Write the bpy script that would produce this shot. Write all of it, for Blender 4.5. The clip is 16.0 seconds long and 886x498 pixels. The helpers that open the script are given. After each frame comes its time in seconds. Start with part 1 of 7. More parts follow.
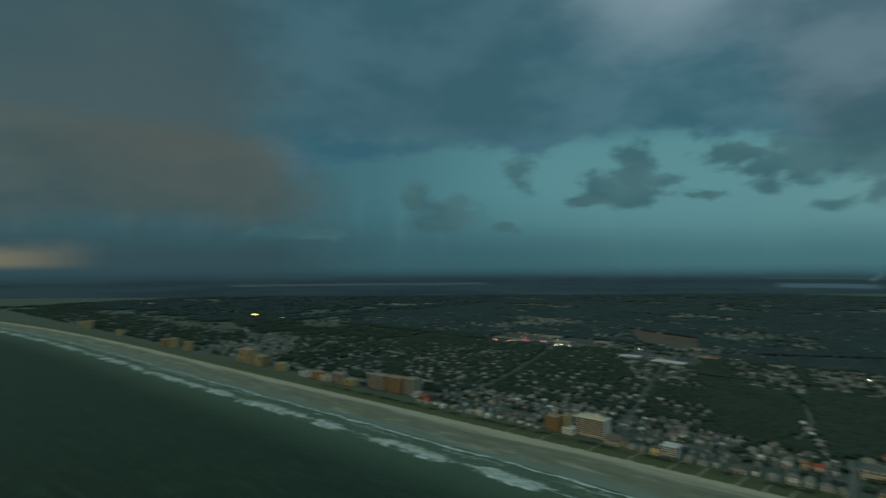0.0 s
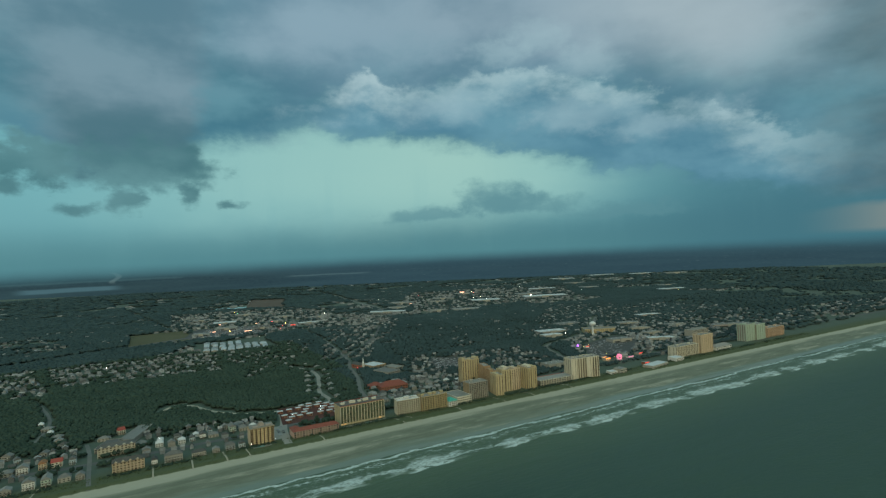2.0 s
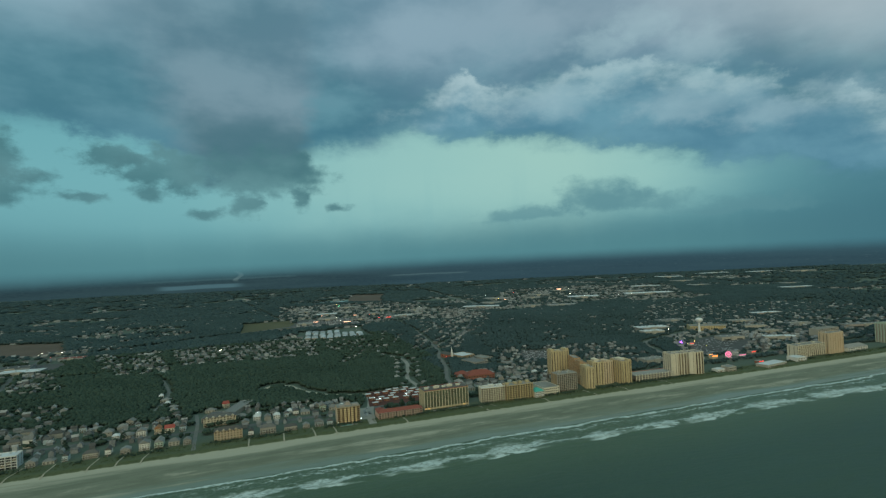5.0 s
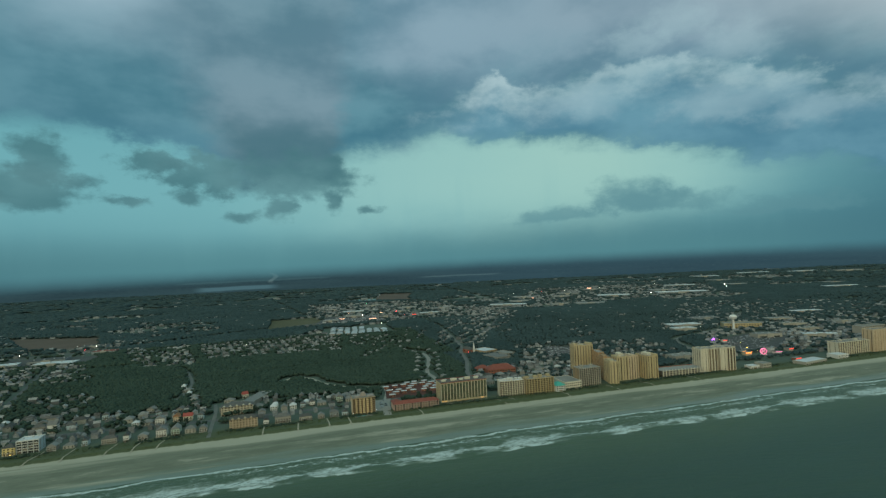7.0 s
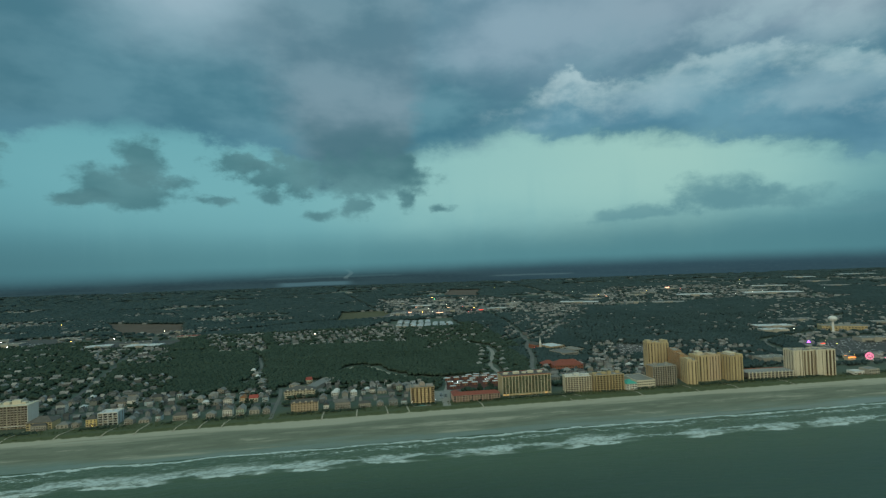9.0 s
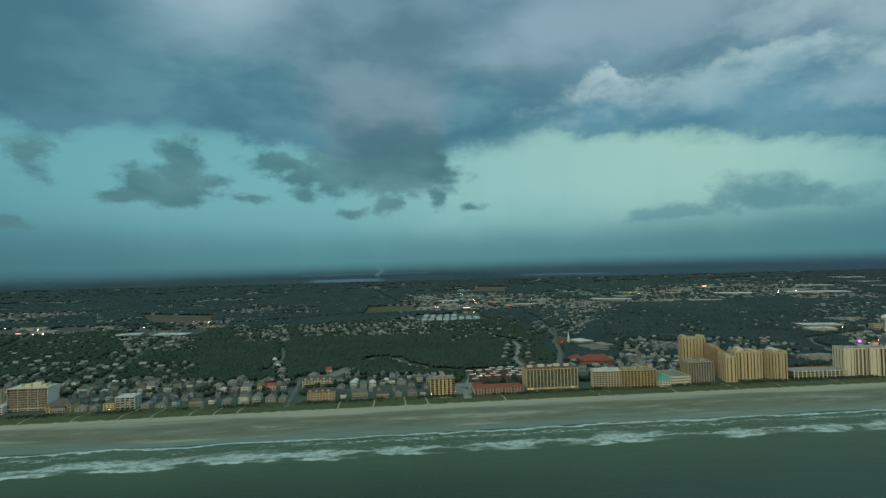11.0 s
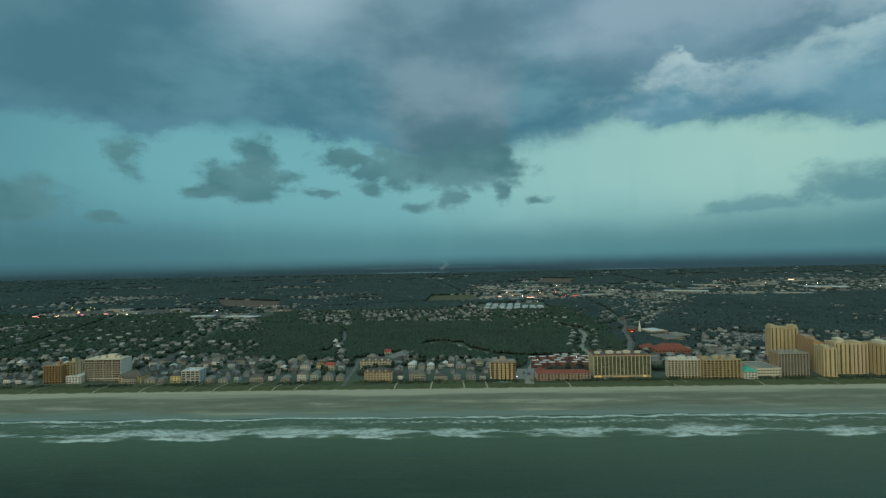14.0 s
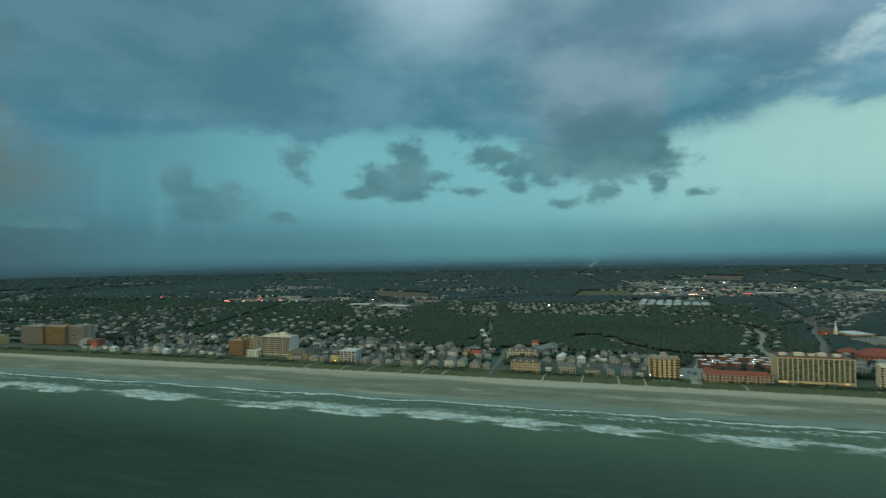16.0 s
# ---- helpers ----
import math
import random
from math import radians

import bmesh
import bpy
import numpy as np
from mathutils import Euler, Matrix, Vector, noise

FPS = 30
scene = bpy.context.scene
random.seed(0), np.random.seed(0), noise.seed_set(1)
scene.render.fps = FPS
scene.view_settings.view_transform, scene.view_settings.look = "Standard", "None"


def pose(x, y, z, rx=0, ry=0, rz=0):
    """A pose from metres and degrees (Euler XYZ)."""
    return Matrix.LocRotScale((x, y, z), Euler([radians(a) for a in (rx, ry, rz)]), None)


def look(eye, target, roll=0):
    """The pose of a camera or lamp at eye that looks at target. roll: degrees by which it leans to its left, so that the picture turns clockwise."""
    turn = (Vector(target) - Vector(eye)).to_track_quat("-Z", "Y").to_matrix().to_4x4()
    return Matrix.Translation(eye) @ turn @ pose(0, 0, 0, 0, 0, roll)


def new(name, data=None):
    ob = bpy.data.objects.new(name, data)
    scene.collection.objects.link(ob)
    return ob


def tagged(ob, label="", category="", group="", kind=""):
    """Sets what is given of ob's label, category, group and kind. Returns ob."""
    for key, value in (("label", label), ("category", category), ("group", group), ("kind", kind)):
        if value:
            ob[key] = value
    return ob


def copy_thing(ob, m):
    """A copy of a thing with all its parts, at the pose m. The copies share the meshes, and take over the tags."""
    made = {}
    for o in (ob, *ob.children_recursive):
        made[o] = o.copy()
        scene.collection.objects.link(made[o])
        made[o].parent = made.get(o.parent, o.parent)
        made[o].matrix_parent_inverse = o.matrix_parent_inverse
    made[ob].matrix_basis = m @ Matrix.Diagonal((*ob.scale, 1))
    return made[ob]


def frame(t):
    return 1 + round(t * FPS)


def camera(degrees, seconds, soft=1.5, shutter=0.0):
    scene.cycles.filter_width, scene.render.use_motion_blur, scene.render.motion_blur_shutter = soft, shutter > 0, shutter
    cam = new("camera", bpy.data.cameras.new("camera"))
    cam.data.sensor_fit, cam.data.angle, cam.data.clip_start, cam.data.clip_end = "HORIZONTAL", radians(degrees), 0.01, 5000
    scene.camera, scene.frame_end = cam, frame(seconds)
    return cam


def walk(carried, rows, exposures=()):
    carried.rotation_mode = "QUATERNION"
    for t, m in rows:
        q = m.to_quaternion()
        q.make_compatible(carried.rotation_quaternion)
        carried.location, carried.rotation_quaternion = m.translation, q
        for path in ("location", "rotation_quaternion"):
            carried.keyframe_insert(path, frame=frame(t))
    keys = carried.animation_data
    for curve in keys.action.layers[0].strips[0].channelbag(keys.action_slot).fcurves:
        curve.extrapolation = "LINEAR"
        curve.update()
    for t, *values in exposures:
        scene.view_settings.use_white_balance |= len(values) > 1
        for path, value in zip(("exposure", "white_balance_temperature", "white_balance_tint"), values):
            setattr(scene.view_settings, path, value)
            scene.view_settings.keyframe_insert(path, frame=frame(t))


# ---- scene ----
cam = camera(79.4, 16.0, soft=1.3, shutter=0.18)
PATH = [
    (0.0, -269.3, -781.6, 273.7, 40.6, 1.97, 0.32),
    (0.1, -269.2, -781.7, 272.9, 32.5, 1.9, 0.55),
    (0.2, -269.0, -781.8, 272.1, 23.4, 1.76, 0.82),
    (0.3, -268.8, -781.8, 271.3, 14.0, 1.55, 1.15),
    (0.4, -268.6, -781.9, 270.4, 4.2, 1.32, 1.45),
    (0.5, -268.4, -781.9, 269.5, -5.8, 1.07, 1.74),
    (0.6, -268.2, -782.0, 268.7, -15.8, 0.72, 1.76),
    (0.7, -268.0, -782.0, 267.9, -24.0, 0.45, 1.80),
    (0.8, -267.8, -782.1, 267.0, -27.0, 0.38, 1.85),
    (1.0, -267.3, -782.1, 265.4, -26.6, 0.40, 1.95),
    (1.5, -265.6, -782.2, 261.2, -29.2, 0.49, 2.38),
    (2.0, -263.1, -782.2, 257.1, -30.1, 0.57, 2.40),
    (2.5, -259.8, -781.9, 253.1, -22.0, 0.87, 2.19),
    (3.0, -255.9, -781.6, 249.3, -30.6, 0.44, 2.10),
    (3.2, -254.2, -781.4, 247.7, -43.2, 0.04, 2.12),
    (3.5, -251.6, -781.1, 245.5, -49.4, -0.28, 2.33),
    (4.0, -246.8, -780.5, 241.6, -38.2, 0.12, 2.51),
    (4.2, -244.9, -780.2, 240.1, -29.2, 0.36, 2.50),
    (4.5, -241.9, -779.7, 237.8, -26.8, 0.57, 2.59),
    (4.7, -239.8, -779.3, 236.2, -21.5, 0.75, 2.46),
    (5.7, -228.5, -775.6, 227.0, -18.5, 1.1, 2.52),
    (7.0, -211.9, -769.7, 214.8, -16.2, 1.30, 2.56),
    (7.5, -207.1, -765.2, 210.8, -12.8, 1.57, 2.34),
    (8.0, -202.5, -760.3, 207.0, -8.9, 1.68, 2.17),
    (8.5, -198.1, -754.8, 203.1, -10.4, 1.60, 2.22),
    (8.7, -196.3, -752.5, 201.5, -9.7, 1.5, 2.10),
    (9.7, -187.6, -738.5, 193.0, -7.2, 1.42, 1.85),
    (10.8, -178.9, -722.6, 184.1, -4.8, 1.36, 1.57),
    (11.0, -177.8, -720.2, 182.7, -5.3, 1.36, 1.44),
    (11.5, -175.4, -714.2, 179.1, -0.7, 1.36, 1.22),
    (12.0, -173.4, -708.6, 175.6, 3.0, 1.18, 1.14),
    (12.5, -172.0, -703.2, 172.2, 3.0, 1.06, 1.31),
    (13.0, -171.1, -698.2, 168.9, 3.4, 1.12, 1.05),
    (13.5, -170.7, -693.4, 165.6, 1.9, 1.01, 1.13),
    (14.0, -170.9, -688.8, 162.4, 1.6, 0.83, 1.10),
    (14.5, -171.5, -684.0, 159.2, 1.4, 0.66, 1.04),
    (15.0, -172.5, -678.8, 155.8, 1.4, 0.57, 0.92),
    (15.5, -173.8, -673.2, 152.4, 2.3, 0.54, 0.92),
    (15.7, -174.3, -671.0, 151.0, 9.5, 0.6, 0.93),
    (16.0, -175.2, -667.7, 149.0, 17.2, 0.76, 0.96),
]
EXPOSURES = [(0.0, -0.68), (0.3, -0.34), (0.6, 0.0), (2.5, 0.0), (3.5, 0.0), (15.4, 0.0), (16.0, 0.13)]
walk(cam, [(t, pose(x, y, z, 90 + p, r, w)) for t, x, y, z, w, p, r in PATH], EXPOSURES)


def srgb(r, g, b):
    """Linear colour from 0..255 display values."""
    f = lambda c: c / 12.92 if c <= 0.04045 else ((c + 0.055) / 1.055) ** 2.4
    return (f(r / 255), f(g / 255), f(b / 255), 1.0)


# ---- world: stormy dusk sky ----
world = bpy.data.worlds.new("storm_sky")
scene.world = world
world.use_nodes = True
WN, WL = world.node_tree.nodes, world.node_tree.links
WN.clear()


def wn(kind, **kw):
    n = WN.new(kind)
    for k, v in kw.items():
        if k == "operation":
            n.operation = v
        elif k == "inputs":
            for i, val in v.items():
                if hasattr(val, "is_output"):
                    WL.new(val, n.inputs[i])
                else:
                    n.inputs[i].default_value = val
    return n


def wmath(op, a, b=0.0, c=0.0):
    return wn("ShaderNodeMath", operation=op, inputs={0: a, 1: b, 2: c}).outputs[0]


def wrange(v, a, b, lo=0.0, hi=1.0):
    n = wn("ShaderNodeMapRange", inputs={0: v, 1: a, 2: b, 3: lo, 4: hi})
    n.interpolation_type = "SMOOTHSTEP"
    return n.outputs[0]


def wmix(fac, a, b):
    n = WN.new("ShaderNodeMix")
    n.data_type = "RGBA"
    for i, v in ((0, fac), (6, a), (7, b)):
        if hasattr(v, "is_output"):
            WL.new(v, n.inputs[i])
        else:
            n.inputs[i].default_value = v
    return n.outputs[2]


direction = wn("ShaderNodeTexCoord").outputs["Generated"]
sep = wn("ShaderNodeSeparateXYZ", inputs={0: direction})
DX, DY, DZ = sep.outputs
AZ = wmath("MULTIPLY", wmath("ARCTAN2", DX, DY), 57.2958)
EL = wmath("MULTIPLY", wmath("ARCSINE", DZ), 57.2958)


def sky_noise(sx, sy, scale, detail, rough=0.55, off=0.0, lac=2.0):
    """Fractal noise over bearing and height, stretched by sx and sy."""
    v = wn("ShaderNodeCombineXYZ", inputs={0: wmath("MULTIPLY", AZ, sx), 1: wmath("MULTIPLY", EL, sy), 2: off}).outputs[0]
    n = wn("ShaderNodeTexNoise", inputs={"Vector": v, "Scale": scale, "Detail": detail, "Roughness": rough, "Lacunarity": lac})
    return n.outputs["Fac"]


N_BIG = sky_noise(0.05, 0.11, 1.0, 5, 0.55, 3.0)
N_MID = sky_noise(0.14, 0.24, 1.0, 7, 0.62, 11.0)
N_FINE = sky_noise(0.35, 0.5, 1.0, 6, 0.6, 23.0)


def warped(value, amounts):
    out = value
    for noise_out, amount in amounts:
        out = wmath("MULTIPLY_ADD", wmath("SUBTRACT", noise_out, 0.5), amount, out)
    return out


N_BIG2 = sky_noise(0.05, 0.11, 1.0, 5, 0.55, 41.0)
N_MID2 = sky_noise(0.14, 0.24, 1.0, 7, 0.62, 57.0)
AZ_S, EL_S = warped(AZ, [(N_BIG, 14)]), warped(EL, [(N_BIG2, 5), (N_MID2, 1.5)])
AZ_R, EL_R = warped(AZ, [(N_BIG, 3), (N_MID, 6), (N_FINE, 2)]), warped(EL, [(N_BIG2, 1.0), (N_MID2, 3.0), (N_FINE, 1.0)])
N_TORN = sky_noise(0.42, 0.6, 1.0, 7, 0.6, 91.0)
N_SOFT = sky_noise(0.10, 0.20, 1.0, 4, 0.5, 64.0)
TEAR = warped(0.0, [(N_TORN, 2.6), (N_MID2, 0.8)])
BILLOW = wmath("ADD", wmath("MULTIPLY", N_TORN, 0.16), wmath("MULTIPLY", N_SOFT, 0.84))


def puff(a, e, ra, re, soft=0.5, ragged=True, tilt=0.0, rag=1.0, flat_base=1.0):
    """A cloud mask round bearing a and height e; ragged ones have torn edges, flat_base cuts the underside short."""
    x, y = (AZ_R, EL_R) if ragged else (AZ_S, EL_S)
    dx = wmath("SUBTRACT", x, a)
    dy = wmath("SUBTRACT", y, e)
    if tilt:
        dy = wmath("MULTIPLY_ADD", dx, -tilt, dy)
    if flat_base != 1.0:
        dy = wmath("MAXIMUM", dy, wmath("MULTIPLY", dy, -flat_base))
    q = wn("ShaderNodeCombineXYZ", inputs={0: wmath("DIVIDE", dx, ra), 1: wmath("DIVIDE", dy, re)}).outputs[0]
    r = wn("ShaderNodeVectorMath", operation="LENGTH", inputs={0: q}).outputs["Value"]
    if ragged:
        r = wmath("MULTIPLY_ADD", TEAR, rag, r)
    return wrange(r, 1.0 + soft, max(1.0 - soft, 0.0))


def over(base, mask, colour, strength=1.0):
    if strength != 1.0:
        mask = wmath("MULTIPLY", mask, strength)
    return wmix(mask, base, colour)


def profile(stops):
    """A height over the horizon that follows the bearing from stop to stop."""
    n = wn("ShaderNodeValToRGB", inputs={0: wmath("MULTIPLY_ADD", warped(AZ, [(N_MID, 3.0), (N_TORN, 1.6)]), 1 / 180.0, 0.5)})
    ramp = n.color_ramp
    ramp.interpolation = "EASE"
    while len(ramp.elements) < len(stops):
        ramp.elements.new(0.5)
    for i, (az, el) in enumerate(stops):
        ramp.elements[i].position = az / 180.0 + 0.5
    for i, (az, el) in enumerate(stops):
        ramp.elements[i].color = (el / 40.0, el / 40.0, el / 40.0, 1.0)
    return wmath("MULTIPLY", n.outputs[0], 40.0)


# clear air under the clouds, from the haze at the horizon upwards
col = wmix(wrange(EL, 0.0, 9.0), srgb(66, 114, 126), srgb(97, 156, 165))
col = over(col, wrange(AZ, -24.0, -60.0), srgb(62, 108, 120), 0.85)
# the pale opening with faint falling rain in it
opening = wmath("MULTIPLY", wmath("MULTIPLY", wrange(AZ_S, -8.0, 12.0), wrange(AZ_S, 64.0, 38.0)), wrange(EL_S, 1.5, 8.0))
col = over(col, opening, srgb(126, 174, 174), 0.9)
col = over(col, puff(27, 9.5, 15, 5.5, 0.97, False), srgb(152, 191, 181), 0.8)
col = over(col, puff(-7, 7.0, 21, 6.0, 0.97, False), srgb(112, 167, 172), 0.7)
col = over(col, puff(13, 8.0, 12, 5.0, 0.97, False), srgb(140, 184, 180), 0.6)
N_RAIN = sky_noise(0.30, 0.035, 1.0, 4, 0.55, 131.0)
col = over(col, wmath("MULTIPLY", wrange(N_RAIN, 0.48, 0.70), wrange(EL, 13.0, 3.0)), srgb(108, 160, 165), 0.16)
col = over(col, wrange(EL, 4.5, 0.0), srgb(76, 125, 132), 0.8)
col = over(col, wmath("MULTIPLY", wrange(AZ, -8.0, -45.0), wrange(EL, 5.0, 0.0)), srgb(58, 99, 109), 0.65)
# rain under a dark base, far along the coast
col = over(col, wrange(AZ, 40.0, 64.0), srgb(58, 104, 118), 0.8)
# the cloud deck with its scalloped lower edge
deck_rise = wmath("SUBTRACT", warped(EL, [(N_BIG, 2.4), (N_MID, 3.4), (N_TORN, 2.4), (N_FINE, 1.4)]),
                  profile([(-80, 7.0), (-55, 10.0), (-46, 11.4), (-38, 13.2), (-31, 12.2), (-25, 13.0), (-20, 13.7), (-13, 12.4), (-6, 11.2), (4, 11.6), (10, 12.0), (16, 13.0), (23, 12.3), (30, 11.8), (36, 11.3), (43, 9.6), (50, 7.6), (57, 5.6), (66, 4.4), (80, 3.6)]))
deck_soft = wrange(AZ, -6.0, 14.0, 0.7, 1.7)
deck = wrange(wmath("DIVIDE", deck_rise, deck_soft), -1.0, 1.2)
deck_col = wmix(wrange(BILLOW, 0.36, 0.64), srgb(62, 110, 126), srgb(90, 136, 149))
col = over(col, deck, deck_col)
# a thin dark lip along the lower edge
col = over(col, wmath("MULTIPLY", wrange(deck_rise, -0.2, 0.8), wrange(deck_rise, 3.2, 1.0)), srgb(62, 112, 132), 0.45)
high = wmix(wrange(wmath("ADD", wmath("MULTIPLY", N_BIG, 0.5), wmath("MULTIPLY", BILLOW, 0.5)), 0.40, 0.60), srgb(84, 120, 138), srgb(128, 154, 168))
col = over(col, wrange(warped(EL, [(N_BIG2, 10.0), (N_MID, 6.0)]), 15.0, 22.0), high, 0.85)
col = over(col, wmath("MULTIPLY", wrange(AZ, 16.0, -2.0), wrange(EL, 12.0, 15.0)), wmix(wrange(BILLOW, 0.38, 0.62), srgb(68, 115, 130), srgb(86, 131, 145)), 0.88)
# soft heaps above the bright edge
col = over(col, puff(40, 24.0, 14, 3.2, 0.9, False), srgb(134, 156, 168), 0.55)
col = over(col, puff(58, 20.5, 10, 4.5, 0.9, False, -0.2), srgb(160, 176, 182), 0.75)
col = over(col, puff(18, 23.5, 9, 4.0, 0.95, False), srgb(130, 158, 172), 0.5)
# the bright torn edge that slants down along the coast: crisp tops, bodies fading into a blue underside
ridge = wmath("SUBTRACT", warped(EL, [(N_BIG2, 4.0), (N_MID, 4.2), (N_TORN, 3.2), (N_FINE, 2.2)]),
              profile([(-80, 5.0), (4, 13.0), (10, 14.2), (15, 15.4), (19, 17.0), (22.5, 18.6), (26, 17.4), (31, 17.6), (35, 17.9), (40, 18.4), (45, 17.2), (50, 15.4), (55, 13.6), (60, 11.4), (64, 9.4), (70, 7.0), (80, 6.0)]))
reach = wmath("MULTIPLY", wrange(AZ, 8.0, 20.0), wrange(AZ, 72.0, 58.0))
under = wmath("MULTIPLY", wmath("MULTIPLY", wrange(ridge, 0.0, -2.8), wrange(deck_rise, -0.5, 1.4)), reach)
col = over(col, under, wmix(wrange(BILLOW, 0.36, 0.66), srgb(76, 123, 144), srgb(98, 144, 161)), 0.75)
col = over(col, wmath("MULTIPLY", wmath("MULTIPLY", wrange(ridge, -0.1, 0.7), wrange(ridge, 3.8, 0.6)), reach), srgb(98, 130, 148), 0.3)
patchy = wrange(wmath("ADD", wmath("MULTIPLY", N_MID2, 0.6), wmath("MULTIPLY", N_SOFT, 0.4)), 0.40, 0.58, 0.12, 1.0)
lobes = wmath("MULTIPLY", wmath("MULTIPLY", wrange(ridge, 0.8, -0.5), wrange(ridge, -4.4, -0.4)), wmath("MULTIPLY", reach, patchy))
col = over(col, lobes, srgb(164, 190, 195), 0.62)
first = wmath("MULTIPLY", wrange(wmath("ABSOLUTE", wmath("SUBTRACT", AZ_R, 22.5)), 3.6, 0.6), wmath("MULTIPLY", wrange(ridge, 0.6, -0.3), wrange(ridge, -3.0, -0.4)))
col = over(col, first, srgb(172, 196, 200), 0.36)
for az, el, ra, re in ((31.0, 15.2, 3.4, 1.1), (44.0, 13.6, 3.8, 1.2), (52.0, 11.6, 3.6, 1.0), (37.0, 20.4, 2.6, 1.0), (46.0, 18.6, 3.0, 1.4), (57.0, 12.8, 2.6, 1.0), (41.0, 21.6, 3.0, 1.2)):
    col = over(col, puff(az, el, ra, re, 0.85), srgb(154, 182, 189), 0.42)
# the dull grey mass far along the coast
col = over(col, wmath("MULTIPLY", wrange(warped(AZ, [(N_BIG, 24), (N_MID, 10)]), 62.0, 78.0), wrange(EL_S, 2.2, 4.5)), wmix(wrange(wmath("ADD", wmath("MULTIPLY", N_BIG2, 0.55), wmath("MULTIPLY", BILLOW, 0.45)), 0.34, 0.66), srgb(62, 88, 96), srgb(104, 122, 126)), 0.92)
# the brownish rain curtain with its billowing edge
curtain_x = warped(wmath("MULTIPLY_ADD", wmath("SUBTRACT", EL, 8.0), 0.25, AZ), [(N_BIG, 12), (N_MID, 10), (N_TORN, 4)])
curtain = wmath("MULTIPLY", wrange(curtain_x, -51.0, -61.0), wrange(EL_S, 1.5, 6.0))
curtain_col = wmix(wrange(wmath("ADD", wmath("MULTIPLY", N_BIG2, 0.6), wmath("MULTIPLY", BILLOW, 0.4)), 0.36, 0.62), srgb(60, 92, 100), srgb(88, 106, 106))
curtain_col = over(curtain_col, puff(-68, 15.0, 15, 9.0, 0.95, False, -0.15), srgb(100, 105, 97), 0.75)
col = over(col, curtain, curtain_col, 0.92)
col = over(col, wmath("MULTIPLY", wrange(warped(AZ, [(N_MID, 8)]), -44.0, -60.0), wrange(warped(EL, [(N_MID, 3.0)]), 5.5, 1.0)), srgb(56, 80, 88), 0.75)
# a light patch high up and the broad grey column that hangs from it
col = over(col, wmath("MULTIPLY", wrange(AZ, -20.0, -36.0), wrange(EL, 12.0, 15.0)), srgb(66, 106, 119), 0.5)
col = over(col, puff(-17, 27.0, 8, 4.4, 0.95, False), srgb(160, 184, 196), 0.8)
column_x = wmath("ADD", warped(AZ, [(N_BIG, 4.0), (N_MID, 3.6), (N_FINE, 2.4), (N_TORN, 2.0)]), wrange(EL, 8.0, 26.0, -0.2, 1.8))
right = wrange(wmath("DIVIDE", column_x, wrange(EL, 8.0, 26.0, 5.6, 9.0)), 1.15, 0.75)
left = wrange(wmath("DIVIDE", column_x, wrange(EL, 8.0, 26.0, 6.0, 10.5)), -1.25, -0.45)
column = wmath("MULTIPLY", wmath("MULTIPLY", left, right), wrange(warped(EL, [(N_MID, 4.0), (N_TORN, 3.4), (N_FINE, 2.0)]), 7.4, 9.4))
column_col = wmix(wrange(warped(EL, [(N_SOFT, 8.0), (N_MID, 4.0)]), 8.0, 19.0), srgb(64, 104, 114), wmix(wrange(BILLOW, 0.36, 0.64), srgb(92, 122, 136), srgb(116, 142, 154)))
col = over(col, wmath("MULTIPLY", column, wrange(EL, 27.0, 12.0, 0.5, 0.92)), column_col)
# dark scud under the deck, flat-based with torn tops
DARK = wmix(wrange(N_SOFT, 0.35, 0.65), srgb(66, 109, 116), srgb(84, 126, 132))
for az, el, ra, re, s, rag, flat_base in (
        (1.0, 8.9, 5.4, 2.1, 0.55, 1.2, 1.3), (-7.0, 9.6, 3.6, 1.7, 0.4, 1.1, 1.0), (-11.5, 10.4, 2.2, 1.0, 0.4, 1.1, 1.0), (-9.5, 7.6, 1.6, 0.7, 0.5, 1.0, 1.0),
        (-22.0, 7.2, 4.3, 2.6, 0.25, 0.55, 1.9), (-20.6, 10.2, 2.2, 2.2, 0.35, 0.7, 1.0), (-25.6, 6.7, 2.0, 0.8, 0.4, 0.7, 1.5), (-17.6, 8.6, 1.2, 0.6, 0.5, 0.9, 1.0), (-14.0, 7.0, 1.5, 0.5, 0.5, 1.1, 1.0),
        (-4.6, 5.4, 1.7, 0.7, 0.5, 0.9, 1.0), (-0.4, 6.2, 1.2, 1.0, 0.5, 0.9, 1.0), (8.2, 5.8, 1.3, 0.5, 0.5, 0.8, 1.2), (4.2, 6.8, 0.9, 1.0, 0.5, 0.8, 1.0),
        (-41.0, 5.2, 4.0, 2.1, 0.35, 0.5, 1.7), (-43.5, 7.4, 2.2, 1.4, 0.4, 0.6, 1.0), (-34.5, 4.2, 1.3, 0.6, 0.5, 0.8, 1.2), (-31.5, 9.6, 1.2, 1.4, 0.5, 1.0, 1.0), (-56.0, 3.6, 4.4, 0.9, 0.45, 0.6, 1.6)):
    col = over(col, puff(az, el, ra, re, s + 0.06, rag=rag, flat_base=flat_base), DARK, 0.86)
for az, el, ra, re in ((36.0, 4.9, 4.2, 2.0), (38.5, 4.6, 5.6, 1.3), (28.5, 4.0, 4.0, 1.1), (49.0, 3.6, 5.0, 0.9)):
    col = over(col, puff(az, el, ra, re, 0.5, rag=0.7, flat_base=2.0), srgb(84, 130, 139), 0.66)
